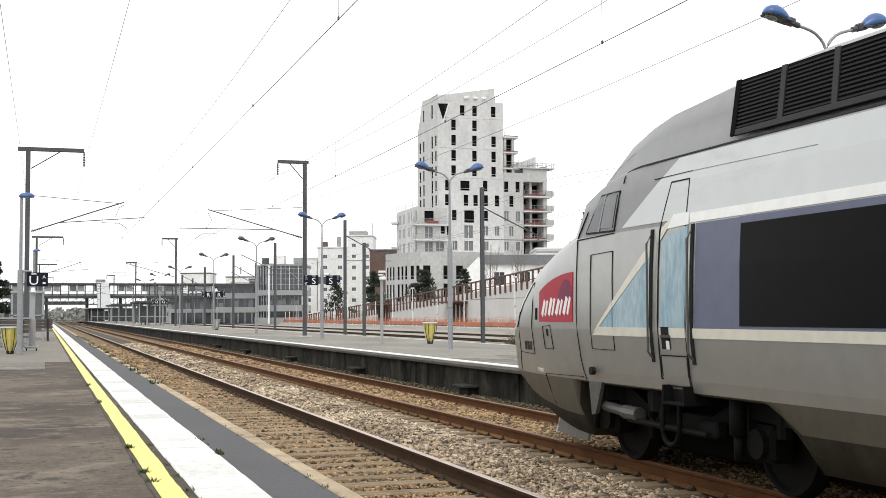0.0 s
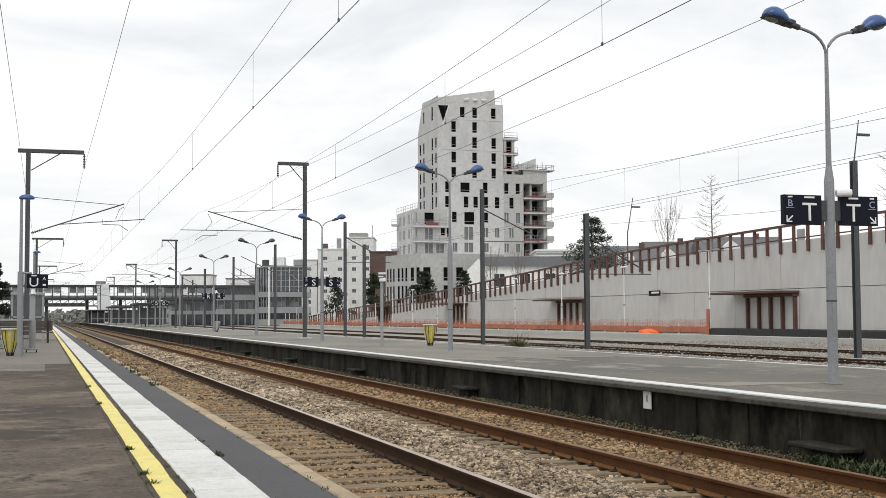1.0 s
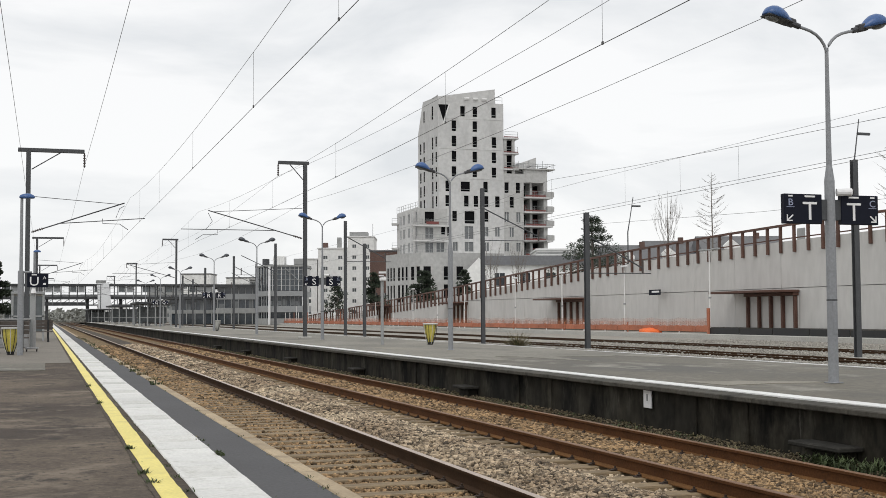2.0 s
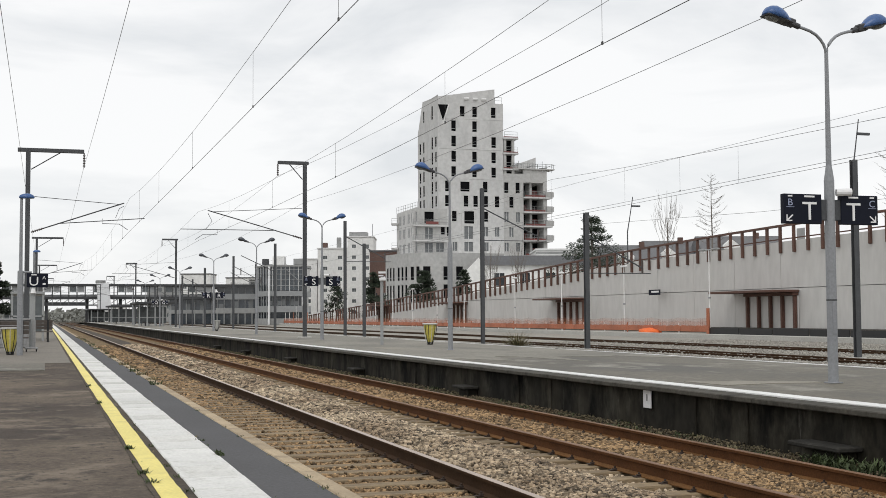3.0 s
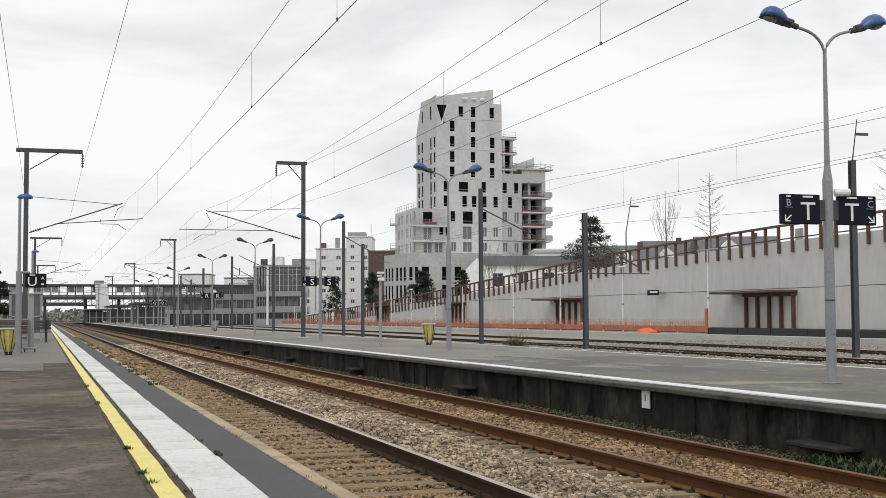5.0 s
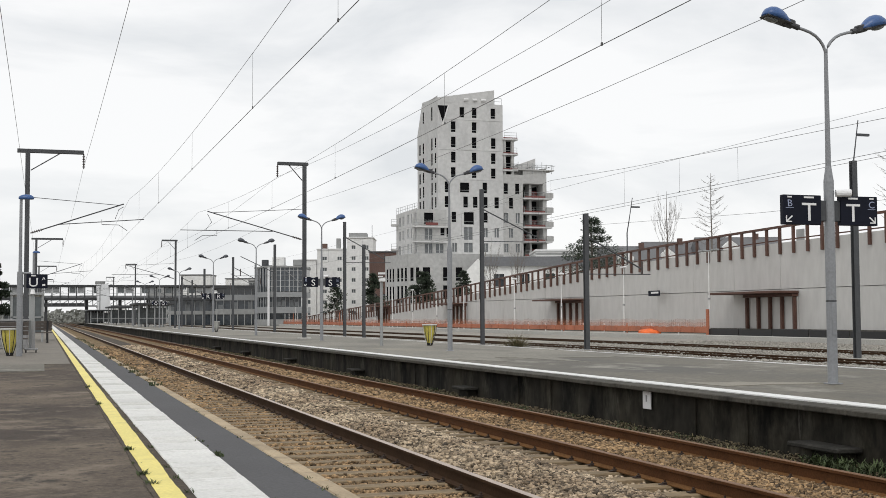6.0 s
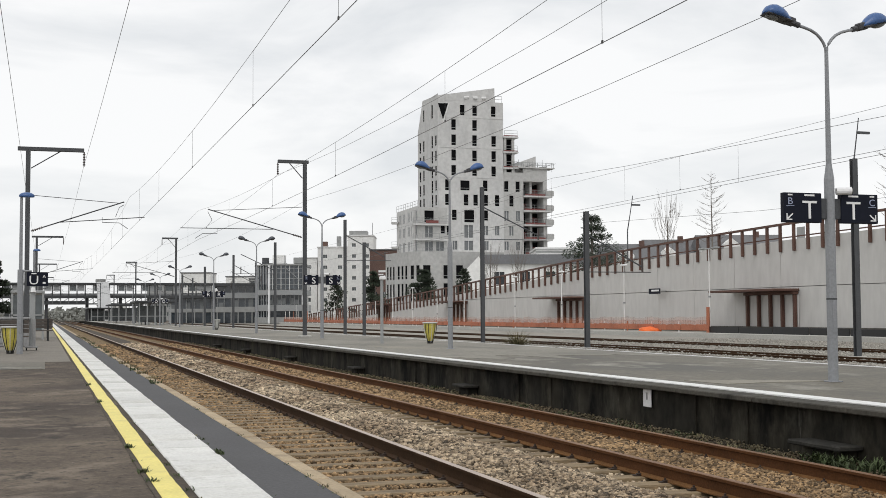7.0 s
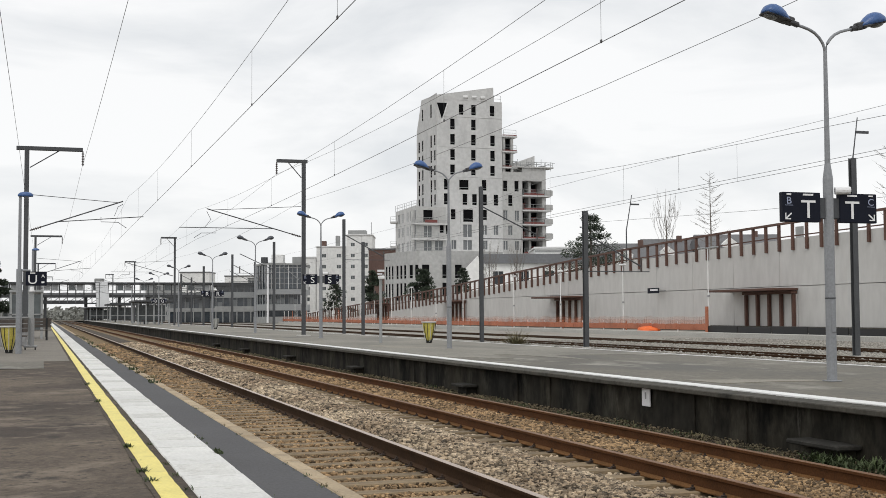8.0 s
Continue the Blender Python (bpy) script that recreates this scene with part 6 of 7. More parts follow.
    facade(t, C0, B1, 0.0, 20.8, lw, M_TOWER, 0.08)
    facade(t, B2, (-6.6, 0.6), 0.0, 20.6, [], M_TOWER_B)
    core(t, [(C0[0] + 0.9, C0[1] + 0.2), (B1[0] + 0.7, B1[1] + 0.9), (B2[0] - 0.5, B2[1] + 0.7), (-7, 12), (-13, 14)], 0.0, 20.5, M_TOWER_B)
    for z in (17.6, 14.9, 12.3):
        core(t, [(-11.9, -6.1), (-5.6, -3.7), (-6.0, -2.6), (-12.2, -4.6)], z - 0.26, z, M_TOWER, "balcony_slab")
        guard(t, [(-11.8, -6.0, z), (-5.7, -3.6, z)], 1.0, 0.03)
        core(t, [(-12.0, -5.9), (-11.6, -5.75), (-11.4, -4.9), (-11.8, -5.0)], z, z + 2.4, M_TOWER_B, "balcony_pier")
        if z > 17:
            core(t, [(-9.6, -5.3), (-7.4, -4.45), (-7.4, -4.40), (-9.6, -5.25)], z + 0.1, z + 0.6, M_GUARD, "red_guard")
    for z in (18.6, 14.0):
        core(t, [(-16.3, 8.2), (-15.0, 8.2), (-15.0, 10.6), (-16.3, 10.6)], z, z + 0.3, M_TOWER, "balcony_slab")
        guard(t, [(-16.2, 8.3, z + 0.3), (-15.1, 8.3, z + 0.3)], 0.9, 0.03)
    guard(t, [(C0[0], C0[1], 20.8), (B1[0], B1[1], 20.6)], 1.1, 0.03)
    # curved podium with two rows of tall slots
    D = [(-16.91, -2.0), (-14.9, -6.2), (-12.6, -10.0), (-10.48, -12.0), (-7.0, -11.6), (-2.25, -10.0), (4.0, -7.0)]
    for i, (a, b) in enumerate(zip(D, D[1:])):
        n = math.hypot(b[0] - a[0], b[1] - a[1])
        ws = []
        step = 1.35 if i < 3 else 2.3
        k = 0.45
        while k + 0.75 < n:
            wd = 0.85 if i < 3 else 1.25
            ws += [(k, k + wd, 7.7, 10.0, V), (k, k + wd, 3.9, 6.9, V)]
            k += step
        facade(t, a, b, 0.0, 12.35, ws, M_PODIUM, 0.12, "podium_wall")
    core(t, [(-16.3, -1.6), (-14.2, -5.9), (-12.0, -9.5), (-10.3, -11.3), (-7.0, -10.9), (-2.4, -9.3), (3.5, -6.3), (6, 6), (-14, 8)], 0.0, 12.3, M_REVEAL)
    return t


tower()


def block(name, label, category, m, w, d, h, wall, rows, cols, win, mat, roof=M_ROOF, z_first=1.0, storey=2.9):
    """A plain building with rows of real windows on the two faces that show."""
    t = thing(name, label, category, m)
    ww, wh = win
    ws = []
    for r in range(rows):
        for c in range(cols):
            u = w * (c + 0.5) / cols
            z = z_first + storey * r
            ws.append((u - ww / 2, u + ww / 2, z, z + wh, mat))
    facade(t, (0, 0), (w, 0), 0, h, ws, wall, 0.25)
    facade(t, (0, d), (0, 0), 0, h, [], wall)
    facade(t, (w, 0), (w, d), 0, h, [], wall)
    core(t, [(0.3, 0.4), (w - 0.3, 0.4), (w - 0.3, d), (0.3, d)], 0, h - 0.1, wall)
    part("roof", boxmesh(-0.2, w + 0.2, -0.2, d, h, h + 0.35, 0.05), roof, t)
    return t


K = M_GLASS_MID
# white apartment block: two heights, a roof hut, chimneys
b = block("apartment_block", "white rendered apartment block with small windows", "apartment block", town(-33.2, 330), 7.9, 14, 19.4, M_RENDER_WHITE, 6, 2, (1.1, 0.9), K, M_REVEAL, 2.2)
part("chimney", boxmesh(1.0, 2.4, 2, 4, 19.7, 21.2, 0.05), M_BRICK, b)
part("chimney", boxmesh(4.9, 6.0, 2, 4, 19.7, 22.6, 0.05), M_RENDER_GREY, b)
b = block("apartment_block", "tall white apartment block with a dark roof hut", "apartment block", town(-25.2, 329), 6.9, 14, 22.4, M_RENDER_WHITE, 7, 2, (1.0, 0.9), K, M_REVEAL, 2.2)
part("roof_hut", boxmesh(0.4, 5.2, 1, 6, 22.8, 23.9, 0.05), M_RENDER_GREY, b)
part("antenna", tubemesh([(6.6, 1, 22.7), (6.6, 1, 26.0)], 0.06, 4), M_MAST, b)
block("apartment_block", "lower wing of the white apartment block", "apartment block", town(-38.0, 330), 4.6, 12, 16.6, M_RENDER_WHITE, 5, 1, (1.4, 1.0), K, M_REVEAL, 2.2)
b = block("office_building", "brown brick office building with a pale sign", "office building", town(-17.6, 300), 7.0, 18, 17.1, M_BRICK, 2, 3, (1.2, 1.2), M_GLASS_DARK, M_ROOF, 3.0)
part("sign", boxmesh(2.1, 4.4, -0.12, -0.02, 11.8, 12.3), M_SIGNWHITE, b, "unreadable pale sign bar")
part("sign", boxmesh(2.1, 3.3, -0.12, -0.02, 11.1, 11.45), M_SIGNWHITE, b, "unreadable pale sign bar")

# glazed office at the end of the ramp
M_PANEL = material("pale_office_panel", (0.31, 0.32, 0.325), 0.5, 0.1, vary=0.08, grain=(0.4, 4), bump=0.03)
M_GLASS_OFFICE = material("blue_grey_office_glass", (0.05, 0.062, 0.075), 0.06, vary=0.3, grain=(0.25, 2), bump=0, spec=0.7)
g = thing("glass_office", "glazed blue-grey office with white mullions over a banded lower floor", "office building", town(-36.9, 240))
core(g, [(0, 6), (3.2, 0), (9.8, 0.6), (9.8, 14), (0, 14)], 6.6, 11.2, M_GLASS_OFFICE, "glazing")
core(g, [(0.3, 6.5), (3.4, 1.0), (9.5, 1.6), (9.5, 14), (0.3, 14)], 1.2, 6.4, M_GLASS_OFFICE, "ground_glazing")
core(g, [(-0.3, 6), (3.1, -0.4), (10.1, 0.2), (10.1, 14), (-0.3, 14)], 11.2, 11.5, M_RENDER_GREY, "roof_edge")
core(g, [(-0.2, 6), (3.1, -0.3), (10.0, 0.3), (10.0, 14), (-0.2, 14)], 5.5, 6.5, M_PANEL, "floor_band")
core(g, [(-0.2, 6), (3.1, -0.3), (10.0, 0.3), (10.0, 14), (-0.2, 14)], 2.4, 3.6, M_PANEL, "spandrel")
core(g, [(-0.3, 6), (3.1, -0.4), (10.1, 0.2), (10.1, 14), (-0.3, 14)], 0.0, 1.2, M_RENDER_GREY, "plinth")
for k in range(9):
    u = 3.2 + 6.6 * k / 8
    y0 = 0.09 * (u - 3.2)
    part("mullion", boxmesh(u - 0.055, u + 0.055, -0.14 + y0, 0.05 + y0, 6.5, 11.2), M_REVEAL if k % 2 else M_PANEL, g)
    part("lower_mullion", boxmesh(u - 0.05, u + 0.05, 0.62 + y0, 0.98 + y0, 3.6, 5.5), M_PANEL, g)
    if k < 8 and k % 3 != 1:
        part("pale_blind", boxmesh(u + 0.10, u + 0.72, 0.70 + y0, 0.98 + y0, 3.7, 4.6 + 0.3 * (k % 2)), M_PALEWIN, g, "pale window blind")
for z in (7.5, 8.6, 9.7, 10.6):
    bm = bmesh.new()
    prism(bm, [(3.1, -0.12), (9.9, 0.48), (9.9, 0.6), (3.1, 0.0)], z, z + 0.09, "z")
    part("transom", bm, M_PANEL, g)
for k in range(5):
    u = k / 4.4
    part("mullion", boxmesh(3.1 * u - 0.06, 3.1 * u + 0.06, 5.8 - 6 * u, 6.0 - 6 * u, 1.2, 11.2), M_GALV, g)
part("corner_column", tubemesh([(3.5, -0.75, 0), (3.5, -0.75, 11.2)], 0.24, 12), M_WHITEPANEL, g, "white round corner column")
part("brace", tubemesh([(6.4, -0.1, 10.9), (9.3, 0.1, 8.3)], 0.06, 5), M_PANEL, g)
part("roof_box", boxmesh(3.5, 5.8, 4, 7, 11.7, 13.4, 0.05), M_RENDER_WHITE, g)
part("roof_box", boxmesh(7.6, 9.6, 4, 7, 11.7, 12.9, 0.05), M_RENDER_GREY, g)
part("roof_unit", tubemesh([(2.0, 5, 11.7), (2.0, 5, 12.9)], 0.7, 10), M_MAST, g)

# grey halls between the footbridge and the glazed office
def banded_hall(right, ahead, w, d, h, bands, label, pitch=1.45):
    """A hall with dark glazing behind pale spandrels; bands: (bottom, top) of each spandrel."""
    t = thing("station_hall", label, "station building", town(right, ahead, 9.0), group="station halls")
    core(t, [(0.2, 0.35), (w - 0.2, 0.35), (w - 0.2, d), (0.2, d)], 0, h - 0.2, M_GLASS_OFFICE, "glazing")
    for k, (z0, z1) in enumerate(bands):
        part("spandrel", boxmesh(0, w, 0.0, 0.30, z0, z1, 0.03), M_PANEL if k % 2 else M_RENDER_GREY, t, "pale grey spandrel")
    part("roof", boxmesh(-0.5, w + 0.5, -0.8, d, h - 0.25, h + 0.15, 0.04), M_BRIDGE_DARK, t)
    x = 0.3
    while x < w:
        part("mullion", boxmesh(x - 0.05, x + 0.05, 0.05, 0.40, 0.2, h - 0.3), M_PANEL, t)
        part("column", boxmesh(x - 0.10, x + 0.10, -0.55, -0.35, 0, bands[0][0] + 0.1), M_GALV, t)
        x += pitch
    for k in range(int(w / 3.1)):
        part("blind", boxmesh(0.6 + 3.1 * k, 1.6 + 3.1 * k, 0.31, 0.345, bands[0][1], bands[0][1] + 0.9 + 0.5 * (k % 3)), M_PALEWIN, t, "pale window blind")
    return t


banded_hall(-47.8, 262, 13.4, 14, 7.9, ((2.25, 3.4), (5.2, 6.4)), "long grey station hall with pale bands and dark glazing")
banded_hall(-60.0, 272, 12.0, 14, 5.6, ((2.3, 3.1),), "low dark station hall under the gallery", 1.8)
for right, ahead, w, h, wall in ((-80, 380, 9, 14.5, M_RENDER_WHITE), (-68, 390, 11, 13.6, M_RENDER_WHITE), (-56, 360, 8, 12.0, M_RENDER_GREY), (-100, 420, 12, 12.2, M_RENDER_GREY),
                                 (-47, 350, 9, 14.6, M_RENDER_WHITE), (-42.5, 300, 4.5, 13.8, M_RENDER_WHITE)):
    block("town_house", "pale distant town building above the station", "town building", town(right, ahead), w, 10, h, wall, 4, 4, (1.2, 1.3), K, M_ROOF, 1.5, 2.9)

# low buildings behind the ramp, right of the tower
M_SLATE_FASCIA = material("slate_grey_fascia", (0.17, 0.175, 0.185), 0.6, vary=0.1, grain=(0.3, 3), bump=0.03)
b = block("low_building", "low white building with a grey roof edge behind the ramp", "building", town(6.9, 195), 20.0, 12, 10.4, M_RENDER_WHITE, 2, 5, (1.6, 2.0), M_GLASS_DARK, M_RENDER_GREY, 2.0, 4.2)
part("fascia", boxmesh(-0.3, 20.3, -0.6, -0.3, 9.4, 10.9), M_SLATE_FASCIA, b)
b = thing("white_gable_house", "white windowless gable wall before the tower", "house", town(3.2, 200))
bm = bmesh.new()
prism(bm, [(0, 0), (4.2, 0), (4.2, 8.6), (2.6, 10.9), (0, 8.2)], 0, 10, "y")
part("wall", bm, M_RENDER_WHITE, b)
part("door", boxmesh(2.9, 3.8, -0.08, -0.02, 5.0, 8.0), M_RENDER_GREY, b)
b = block("long_building", "long pale low building with banded walls", "building", town(15.5, 205), 11.0, 14, 12.2, M_RENDER_WHITE, 1, 3, (2.4, 0.5), M_GLASS_MID, M_REVEAL, 10.0)
for z in (9.4, 10.9, 11.7):
    part("wall_band", boxmesh(-0.1, 11.1, -0.10, -0.02, z, z + 0.28), M_RENDER_GREY, b)


def gabled(right, ahead, w, h, ridge, label):
    t = thing("house", label, "house", town(right, ahead), group="houses above the ramp")
    part("wall", boxmesh(0, w, 0, 9, 0, h), M_RENDER_WHITE, t)
    bm = bmesh.new()
    prism(bm, [(-0.4, h), (9.4, h), (4.5, ridge)], -0.4, w + 0.4, "x")
    part("roof", bm, M_ROOF, t)
    part("chimney", boxmesh(w * 0.7, w * 0.7 + 0.8, 3.5, 4.3, ridge - 1, ridge + 0.5), M_BRICK, t)
    bm = bmesh.new()
    prism(bm, [(w * 0.25, h - 0.3), (w * 0.25 + 2.6, h - 0.3), (w * 0.25 + 2.6, h + 0.6), (w * 0.25 + 1.3, h + 1.6), (w * 0.25, h + 0.6)], -0.3, 2, "y")
    part("dormer", bm, M_RENDER_WHITE, t)


gabled(26.0, 200, 9, 10.4, 13.0, "pale house with a dark slate roof behind the ramp")
gabled(34.0, 205, 8, 11.0, 14.0, "pale house with a dark slate roof behind the ramp")
gabled(42.0, 200, 13, 12.0, 14.4, "long house with a dark roof behind the ramp")

# small street signs on the ramp, behind the railing
for y in (76.0, 72.9):
    s = thing("street_sign", "small grey square street sign on the ramp", "street sign", pose(51, y, 6.3))
    part("post", tubemesh([(0, 0, -0.6), (0, 0, 0.5)], 0.04, 5), M_GALV, s)
    part("plate", boxmesh(-0.05, 0, -0.5, 0.5, 0.25, 1.35, 0.02), M_RENDER_GREY, s)

# ---- footbridge across the tracks ----
fb = thing("footbridge", "covered grey steel footbridge with windows across all tracks", "footbridge")
YB = 306.0
part("deck", boxmesh(-40, 60, YB, YB + 4, 5.9, 6.5, 0.05), M_BRIDGE_DARK, fb)
part("roof", boxmesh(-40, 60, YB - 0.4, YB + 4.4, 9.0, 9.5, 0.05), M_BRIDGE_DARK, fb)
part("parapet", boxmesh(-40, 60, YB + 0.1, YB + 0.2, 6.5, 6.95), M_BRIDGE, fb)
part("rear_parapet", boxmesh(-40, 60, YB + 3.7, YB + 3.8, 6.5, 7.0), M_BRIDGE, fb)
x = -39.0
while x < 60:
    part("frame_post", boxmesh(x - 0.13, x + 0.13, YB - 0.02, YB + 0.25, 6.5, 9.0), M_BRIDGE_DARK if int(x) % 2 else M_BRIDGE, fb)
    part("handrail", boxmesh(x, x + 1.85, YB - 0.01, YB + 0.05, 7.5, 7.58), M_BRIDGE, fb)
    x += 1.85
for x in (-6.5, 0.4, 9.6, 17.3, 24.0, 31.0, 38.0, 45.5):
    part("pier", boxmesh(x - 0.35, x + 0.35, YB + 1, YB + 3, -0.3, 5.9, 0.05), M_BRIDGE_DARK, fb)
part("beam", boxmesh(-3.0, 9.5, YB + 0.3, YB + 0.8, 4.6, 5.2, 0.05), M_BRIDGE_DARK, fb)
part("lower_chord", boxmesh(-40, 60, YB + 0.1, YB + 0.5, 4.35, 4.65, 0.03), M_BRIDGE_DARK, fb)
x = -39.0
while x < 60:
    part("truss_post", boxmesh(x - 0.09, x + 0.09, YB + 0.15, YB + 0.4, 4.65, 5.9), M_BRIDGE, fb)
    part("truss_diagonal", tubemesh([(x, YB + 0.28, 4.65), (x + 1.85, YB + 0.28, 5.9)], 0.06, 4), M_BRIDGE_DARK, fb)
    if int(x * 7) % 3:
        part("window_pane", boxmesh(x + 0.2, x + 1.65, YB + 0.12, YB + 0.16, 7.62, 8.9), M_GLASS_MID if int(x * 7) % 3 == 1 else M_PANEL, fb)
    x += 1.85
lift = thing("lift_tower", "white tapering lift tower beside the footbridge", "lift tower", pose(0, 0, 0))
bm = bmesh.new()
prism(bm, [(12.0, 3.4), (15.0, 3.4), (14.3, 9.6), (11.6, 9.6)], YB - 3.2, YB - 0.5, "y")
part("shaft", bm, M_WHITEPANEL, lift)
part("cap", boxmesh(11.4, 13.6, YB - 3.2, YB - 0.5, 9.6, 10.3, 0.05), M_RENDER_GREY, lift)
for x in (12.3, 14.5):
    part("leg", boxmesh(x - 0.2, x + 0.2, YB - 2.2, YB - 1.6, -0.65, 3.4), M_BRIDGE_DARK, lift)

# platform shelters and canopies below the footbridge
def shelter(x, y, w, d, h, label):
    t = thing("platform_shelter", label, "platform shelter", pose(x, y, P), group="platform shelters")
    part("roof", boxmesh(-0.5, w + 0.5, -0.5, d + 0.5, h, h + 0.25, 0.04), M_BRIDGE_DARK, t)
    for i in range(5):
        for yy in (0.0, d):
            part("post", boxmesh(w * i / 4 - 0.07, w * i / 4 + 0.07, yy - 0.07, yy + 0.07, 0, h), M_GALV, t)
    part("glass_panel", boxmesh(0.1, w - 0.1, d * 0.5, d * 0.5 + 0.04, 0.3, h - 0.3), M_GLASS_MID, t)
    part("rail", boxmesh(0, w, -0.03, 0.03, 1.0, 1.08), M_GALV, t)
    part("bench", boxmesh(0.6, w - 0.6, d * 0.3, d * 0.3 + 0.4, 0.42, 0.48), M_BENCH, t)
    part("bench_leg", boxmesh(0.9, 1.0, d * 0.3, d * 0.3 + 0.4, 0, 0.42), M_BLACK, t)
    part("bench_leg", boxmesh(w - 1.0, w - 0.9, d * 0.3, d * 0.3 + 0.4, 0, 0.42), M_BLACK, t)


shelter(10.6, 150, 3.6, 9, 2.6, "grey steel and glass waiting shelter on the island platform")
shelter(10.2, 205, 4.4, 10, 2.7, "grey steel and glass waiting shelter on the island platform")
shelter(9.3, 270, 5.2, 16, 2.6, "dark platform canopy near the footbridge")
t = thing("stair_house", "dark stair house under the footbridge", "stair house", pose(9.4, 287, P))
part("wall", boxmesh(0, 3.4, 0, 10, 0, 2.7), M_BRIDGE_DARK, t)
part("roof", boxmesh(-1.2, 4.4, -1.5, 11, 2.7, 2.95, 0.04), M_GALV, t)
shelter(-7.5, 250, 4.6, 12, 2.6, "grey framed shelter on the near platform")

# far end: hedges, pale houses and low hills that close the view along the tracks
def foliage(name, label, x0, x1, y0, y1, z0, z1, n, size, mat, seed, dome=True):
    rng = random.Random(seed)
    vs, fs = [], []
    for _ in range(n):
        u, v = rng.random(), rng.random()
        x, y = x0 + (x1 - x0) * u, y0 + (y1 - y0) * v
        top = z1 * (0.55 + 0.45 * abs(noise.noise((x * 0.09, y * 0.02, seed)))) if dome else z1
        z = z0 + (top - z0) * rng.random() ** 0.7
        s = size * rng.uniform(0.5, 1.4)
        d = Vector((rng.uniform(-1, 1), rng.uniform(-1, 1), rng.uniform(-1, 1))).normalized()
        e = d.orthogonal().normalized() * s
        g = d.cross(e) * 0.7
        c = Vector((x, y, z))
        o = len(vs)
        vs += [c - e, c + g * 0.8, c + e, c - g]
        fs.append((o, o + 1, o + 2, o + 3))
    return tagged(soup(name, vs, fs, mat), label, "foliage", kind="stuff")


foliage("far_woods", "grey-brown winter woods beyond the station, paled for haze", -70, 75, 470, 520, -0.5, 4.6, 9000, 0.6, M_HEDGE, 3)
foliage("far_woods", "grey-brown winter woods beyond the station, paled for haze", -320, 480, 640, 700, -0.5, 8, 9000, 1.6, M_HEDGE, 5)
for x, w, h in ((-9, 7, 4.4), (17, 9, 5.0)):
    block("town_house", "pale distant house beyond the footbridge", "town building", pose(x, 430, 0), w, 9, h, M_RENDER_WHITE, 2, 3, (1.0, 1.3), K, M_ROOF, 1.2)


# ---- trees ----
def bare_tree(x, y, z0, h, spread, seed, label, vase=False):
    """A leafless tree: a leader with side branches that curve upwards, or a vase of upright stems."""
    rng = random.Random(seed)
    t = thing("bare_tree", label, "tree", pose(x, y, z0), group="bare street trees")
    trunk, twigs = bmesh.new(), bmesh.new()
    tube(trunk, [(0, 0, -0.1), (0.03, 0, h * 0.3), (-0.03, 0.02, h * 0.65), (0, 0, h)], 0.011 * h, 7, 0.014, cap=False)

    def branch(p, ang, n, rise0, rise1, r, level):
        pts = [p]
        for i in range(5):
            e = rise0 + (rise1 - rise0) * i / 4 + rng.uniform(-0.16, 0.16)
            w = ang + rng.uniform(-0.3, 0.3)
            pts.append(pts[-1] + Vector((math.cos(w) * math.cos(e), math.sin(w) * math.cos(e), math.sin(e))) * n / 5)
        tube(twigs, pts, r, 4 if level == 0 else 3, r * 0.45, cap=False)
        if level < 2:
            for _ in range(7 if level == 0 else 3):
                k = rng.randint(1, 5)
                branch(pts[k], ang + rng.uniform(-1.1, 1.1), n * rng.uniform(0.22, 0.42), rise0 + rng.uniform(-0.1, 0.4), rise1 + 0.1, r * 0.6, level + 1)

    count = 17 if vase else 40
    for i in range(count):
        f = (0.10 + 0.45 * (i + 0.5) / count) if vase else 0.17 + 0.80 * (i + 0.5) / count
        wide = math.sin(math.pi * min(1.0, 0.32 + 0.68 * f) ** 1.3) ** 0.8 if not vase else 1.0
        n = h * (0.45 * rng.uniform(0.7, 1.1) if vase else spread * 0.30 * (0.15 + wide) * rng.uniform(0.7, 1.1))
        branch(Vector((0, 0, h * f)), i * 2.4 + rng.uniform(-0.4, 0.4), n, 1.0 if vase else 0.10, 1.45 if vase else 0.65, 0.021 if vase else 0.019, 0)
    part("trunk", trunk, M_BARK, t, smooth=True)
    part("crown", twigs, M_BARK, t, "leafless twigs")


bare_tree(66.5, 115.2, 6.85, 9.6, 0.55, 4, "slender leafless street tree with spreading branches")
bare_tree(62.0, 116.5, 6.55, 8.0, 0.62, 8, "narrow leafless street tree with upright branches", True)
bare_tree(59.6, 75.5, 6.35, 8.6, 0.75, 12, "leafless street tree at the ramp")
bare_tree(65.2, 168.0, 4.4, 7.5, 0.7, 15, "small leafless tree before the low building", True)
bare_tree(59.9, 165.0, 3.95, 7.5, 0.7, 17, "small leafless tree before the tower", True)


